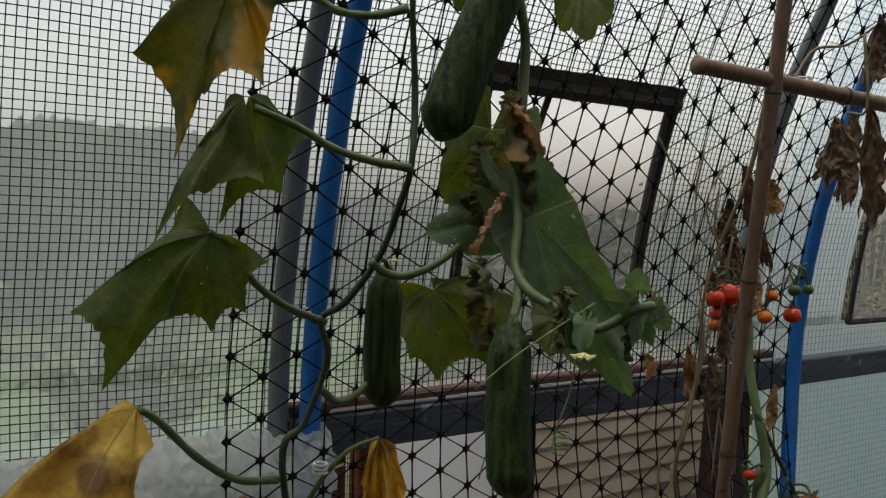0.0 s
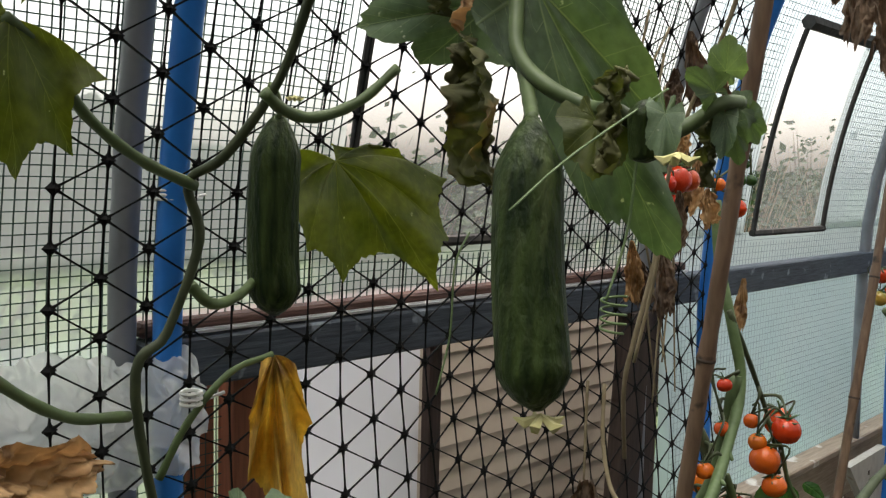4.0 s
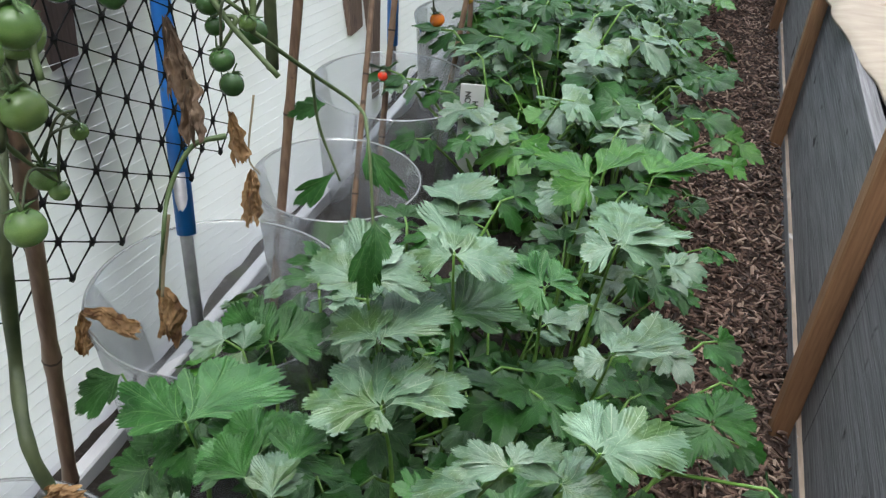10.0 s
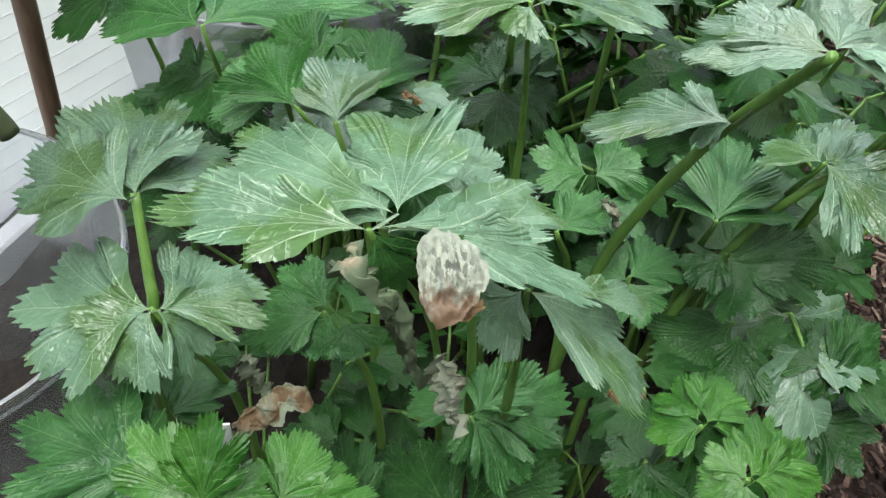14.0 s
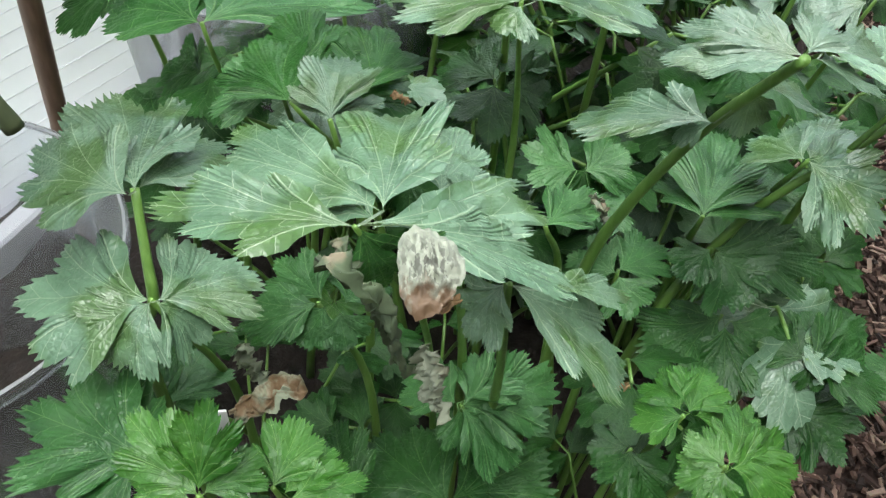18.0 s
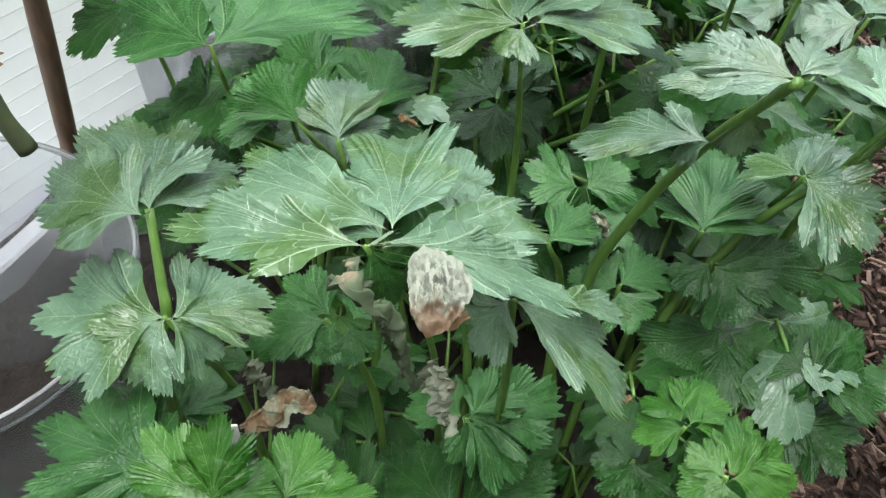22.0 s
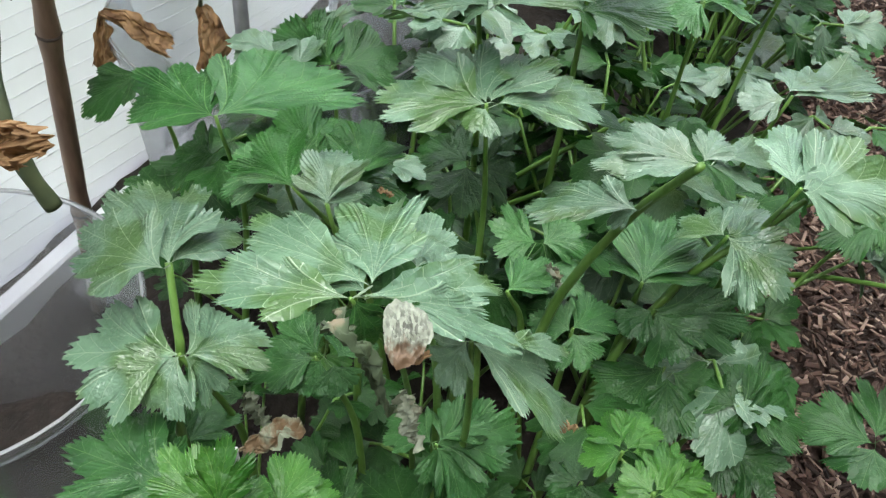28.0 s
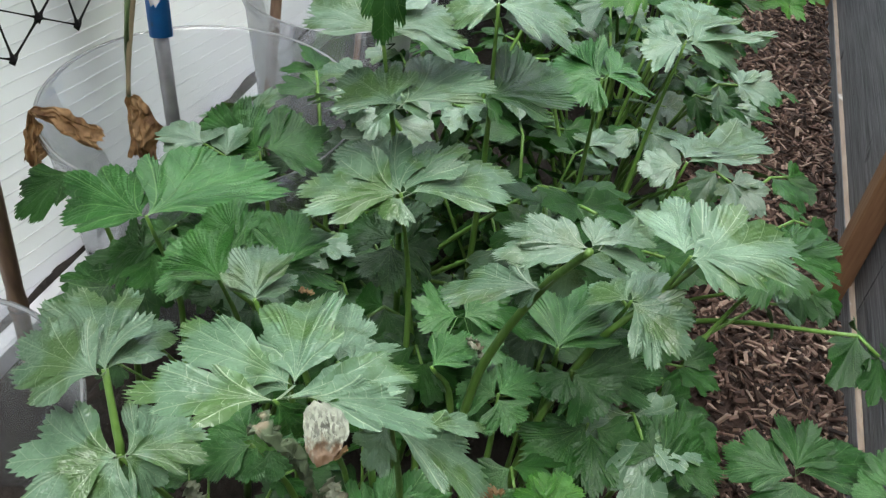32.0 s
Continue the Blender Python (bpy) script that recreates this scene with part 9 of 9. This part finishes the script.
for z in (0.062, 0.078, 0.215, 0.232):
    part("rib", Geo().lathe([(0.064, z), (0.0695, z + 0.003), (0.064, z + 0.006)], (FX, FY, FZ), 32), M_BLACK, fit_, smooth=True)
# pots and pepper plant by the end wall
M_TERRA = surf("terracotta", (0.28, 0.1, 0.06), (0.4, 0.17, 0.1), 30, 0.8)
pot = thing("black_pot", "black plastic pot with a leafy pepper plant by the end wall", "plant pot")
part("wall", Geo().lathe([(0.085, 0.0), (0.11, 0.2), (0.118, 0.2), (0.118, 0.22), (0.105, 0.22), (0.08, 0.01)], (-0.3, 4.55, 0.17), 28), M_BLACK, pot, smooth=True)
def pepper(x, y, z, h, n, seed, label):
    rg = random.Random(seed)
    p = thing("pepper_plant", label, "pepper plant", group="pepper plants")
    g = Geo()
    tips = []
    for k in range(9):
        a = k * 2.4
        t = Vector((x + 0.22 * math.cos(a) * rg.uniform(0.4, 1.2), y + 0.14 * math.sin(a) * rg.uniform(0.4, 1.2), z + h * rg.uniform(0.55, 1)))
        g.tube(spline([(x, y, z), (x + 0.02 * math.cos(a), y, z + h * 0.4), t], 4), lambda q_: 0.006 - 0.004 * q_, 6)
        tips.append(t)
    part("stem", g, M_VINEDARK, p, smooth=True)
    for k in range(n):
        t = tips[k % 9] + Vector((rg.gauss(0, 0.04), rg.gauss(0, 0.03), rg.gauss(-0.02, 0.05)))
        d = Vector((rg.gauss(0, 1), rg.gauss(0, 1), rg.uniform(-0.9, 0.1))).normalized()
        lf = Geo()
        blade(lf, t, t + d * rg.uniform(0.08, 0.12), rg.uniform(0.04, 0.055), (0.1, -0.3, 1), seed * 50 + k, 0.3, 0.25, ((0, 1.0), (34, 0.62), (-34, 0.62)), 0.02, 1, 0.0, 5, 6)
        part("leaf", lf, M_TOMLEAF, p, smooth=True)
pepper(-0.3, 4.55, 0.37, 0.28, 44, 3, "dark leafy pepper plant in a black pot")
pepper(-0.08, 4.3, 0.2, 0.34, 22, 4, "drooping pepper plant at the end of the bed")
# boxed bed end and clutter past the last post
timber("bed_end", (-0.2, 4.75, 0.2), (0.12, 4.75, 0.2), 0.03, 0.12, M_GREYWOOD, "short grey board closing the end of the path", "edging")
# plain blue box outside, added for the bluish shape behind the fluted sheet
M_BACKDROP = surf("blue_backdrop", (0.1, 0.2, 0.42), (0.18, 0.3, 0.55), 12, 0.6)
shed = thing("shed", "plain blue box added outside for a bluish shape behind the end wall", "shed")
part("wall", Geo().box((-0.75, 5.9, 0.7), (0.85, 0.8, 1.5), None, 0.01), M_BACKDROP, shed)
part("roof", Geo().box((-0.75, 5.9, 1.5), (1.0, 1.0, 0.08), None, 0.01), M_GREY, shed)
# small knee bracket on the baseboard
M_GUSSET = surf("flaking_paint", (0.44, 0.39, 0.35), (0.62, 0.57, 0.52), 30, 0.8, (6, 2, 1), spots=(0.3, 0.22, 0.17), spot_scale=18, spot_at=0.68)
M_BRACKET = surf("brown_weathered_timber", (0.08, 0.05, 0.038), (0.2, 0.135, 0.1), 34, 0.8, (7, 7, 0.5), strength=0.4)


def prism(low, high, x, y):
    """A sawn upright between two points, x deep and y wide, square to the wall."""
    quad_ = ((-1, -1), (1, -1), (1, 1), (-1, 1))
    vs = [(c[0] + a * x / 2, c[1] + b * y / 2, c[2]) for c in (low, high) for a, b in quad_]
    return Geo().add(vs, [(3, 2, 1, 0), (4, 5, 6, 7), (0, 1, 5, 4), (1, 2, 6, 5), (2, 3, 7, 6), (3, 0, 4, 7)])


tagged(part("bracket", prism((-0.925, 2.185, 0.2), (-0.975, 2.3, 0.7), 0.055, 0.05), M_BRACKET), "short brown upright timber leaning under the baseboard", "post", kind="structure")
tagged(part("block", prism((-0.937, 2.135, 0.385), (-0.955, 2.155, 0.51), 0.02, 0.07), M_BRACKET), "small weathered wooden block fixed to the white lining", "block", kind="structure")
gus = Geo()
edge_ = ((2.1, 0.829), (2.288, 0.642), (2.352, 0.628), (2.33, 0.832))
gus.add([(x_, y_, z_) for x_ in (-0.948, -0.929) for y_, z_ in edge_], [(3, 2, 1, 0), (4, 5, 6, 7), (0, 1, 5, 4), (1, 2, 6, 5), (2, 3, 7, 6), (3, 0, 4, 7)])
tagged(part("gusset_plate", gus, M_GUSSET), "pale flaking painted board nailed across a post by the baseboard", "board", kind="structure")
nails_ = Geo()
for y_, z_ in ((2.22, 0.79), (2.29, 0.76), (2.26, 0.71), (2.31, 0.7), (2.3, 0.66)):
    nails_.box((-0.9285, y_, z_), (0.002, 0.007, 0.01), None)
tagged(part("nail_marks", nails_, M_DARKWOOD), "dark rusty nail marks in the pale board", "nail marks", kind="structure")
# plant labels
M_TAG = surf("white_tag", (0.75, 0.75, 0.75), (0.84, 0.84, 0.84), 20, 0.5, vary=0.02)
M_INK = surf("black_ink", (0.01, 0.01, 0.01), (0.02, 0.02, 0.02), 20, 0.6)
def tag(x, y, z, rz, words=(), w=0.032, h=0.17):
    t = thing("plant_label", "white plastic plant label with black handwriting", "plant label", group="plant labels")
    m = pose(x, y, z, 8, 0, rz)
    g = Geo()
    g.box((0, 0, h / 2), (w, 0.0012, h), None, 0.0004)
    g.add([(-w / 2, -0.0006, 0), (w / 2, -0.0006, 0), (0, -0.0006, -0.05), (-w / 2, 0.0006, 0), (w / 2, 0.0006, 0), (0, 0.0006, -0.05)], [(0, 2, 1), (3, 4, 5), (0, 3, 5, 2), (1, 2, 5, 4)])
    part("blade", g, M_TAG, t)
    t.matrix_world = m
    for k, word in enumerate(words):
        cu = bpy.data.curves.new("writing", "FONT")
        cu.body, cu.size, cu.extrude = word, 0.016, 0.0002
        cu.align_x = "LEFT"
        ob = new("writing", cu)
        ob.data.materials.append(M_INK)
        ob.parent = t
        ob.matrix_local = pose(-0.002 + 0.0145 * k, -0.0012, 0.08, 90, -90, 0)
tag(-0.572, 1.815, 0.3, 15, ("CRIMSON", "CRUSH"), 0.044, 0.165)
tag(-0.5, 2.12, 0.34, 30, (), 0.03, 0.12)
tag(-0.58, 1.36, 0.27, 40, ("CRIMSON", "CRUSH"), 0.036)
tag(-0.44, 2.75, 0.4, 20, (), 0.03, 0.12)
tag(-0.452, 0.67, 0.36, 30, (), 0.012, 0.12)
# a white tie on the vine and a clip on the first hoop
def clip(x, y, z, r, label):
    g = Geo()
    for k in range(3):
        g.tube([(x + r * math.cos(a), y + r * math.sin(a), z + 0.004 * k) for a in np.linspace(0, 6.28, 17)], 0.0016, 5, False)
    g.tube([(x, y + r, z), (x, y + r + 0.02, z + 0.004)], 0.0014, 5)
    tagged(part("tie", g, M_STRING), label, "tie", "white plant ties")
clip(-0.965, 0.475, 1.44, 0.015, "white plastic tie round the blue hoop")
clip(-0.95, 1.42, 1.46, 0.015, "white plastic tie round the blue hoop")
clip(-0.79, 0.40, 1.30, 0.007, "white string tied round the cucumber vine")
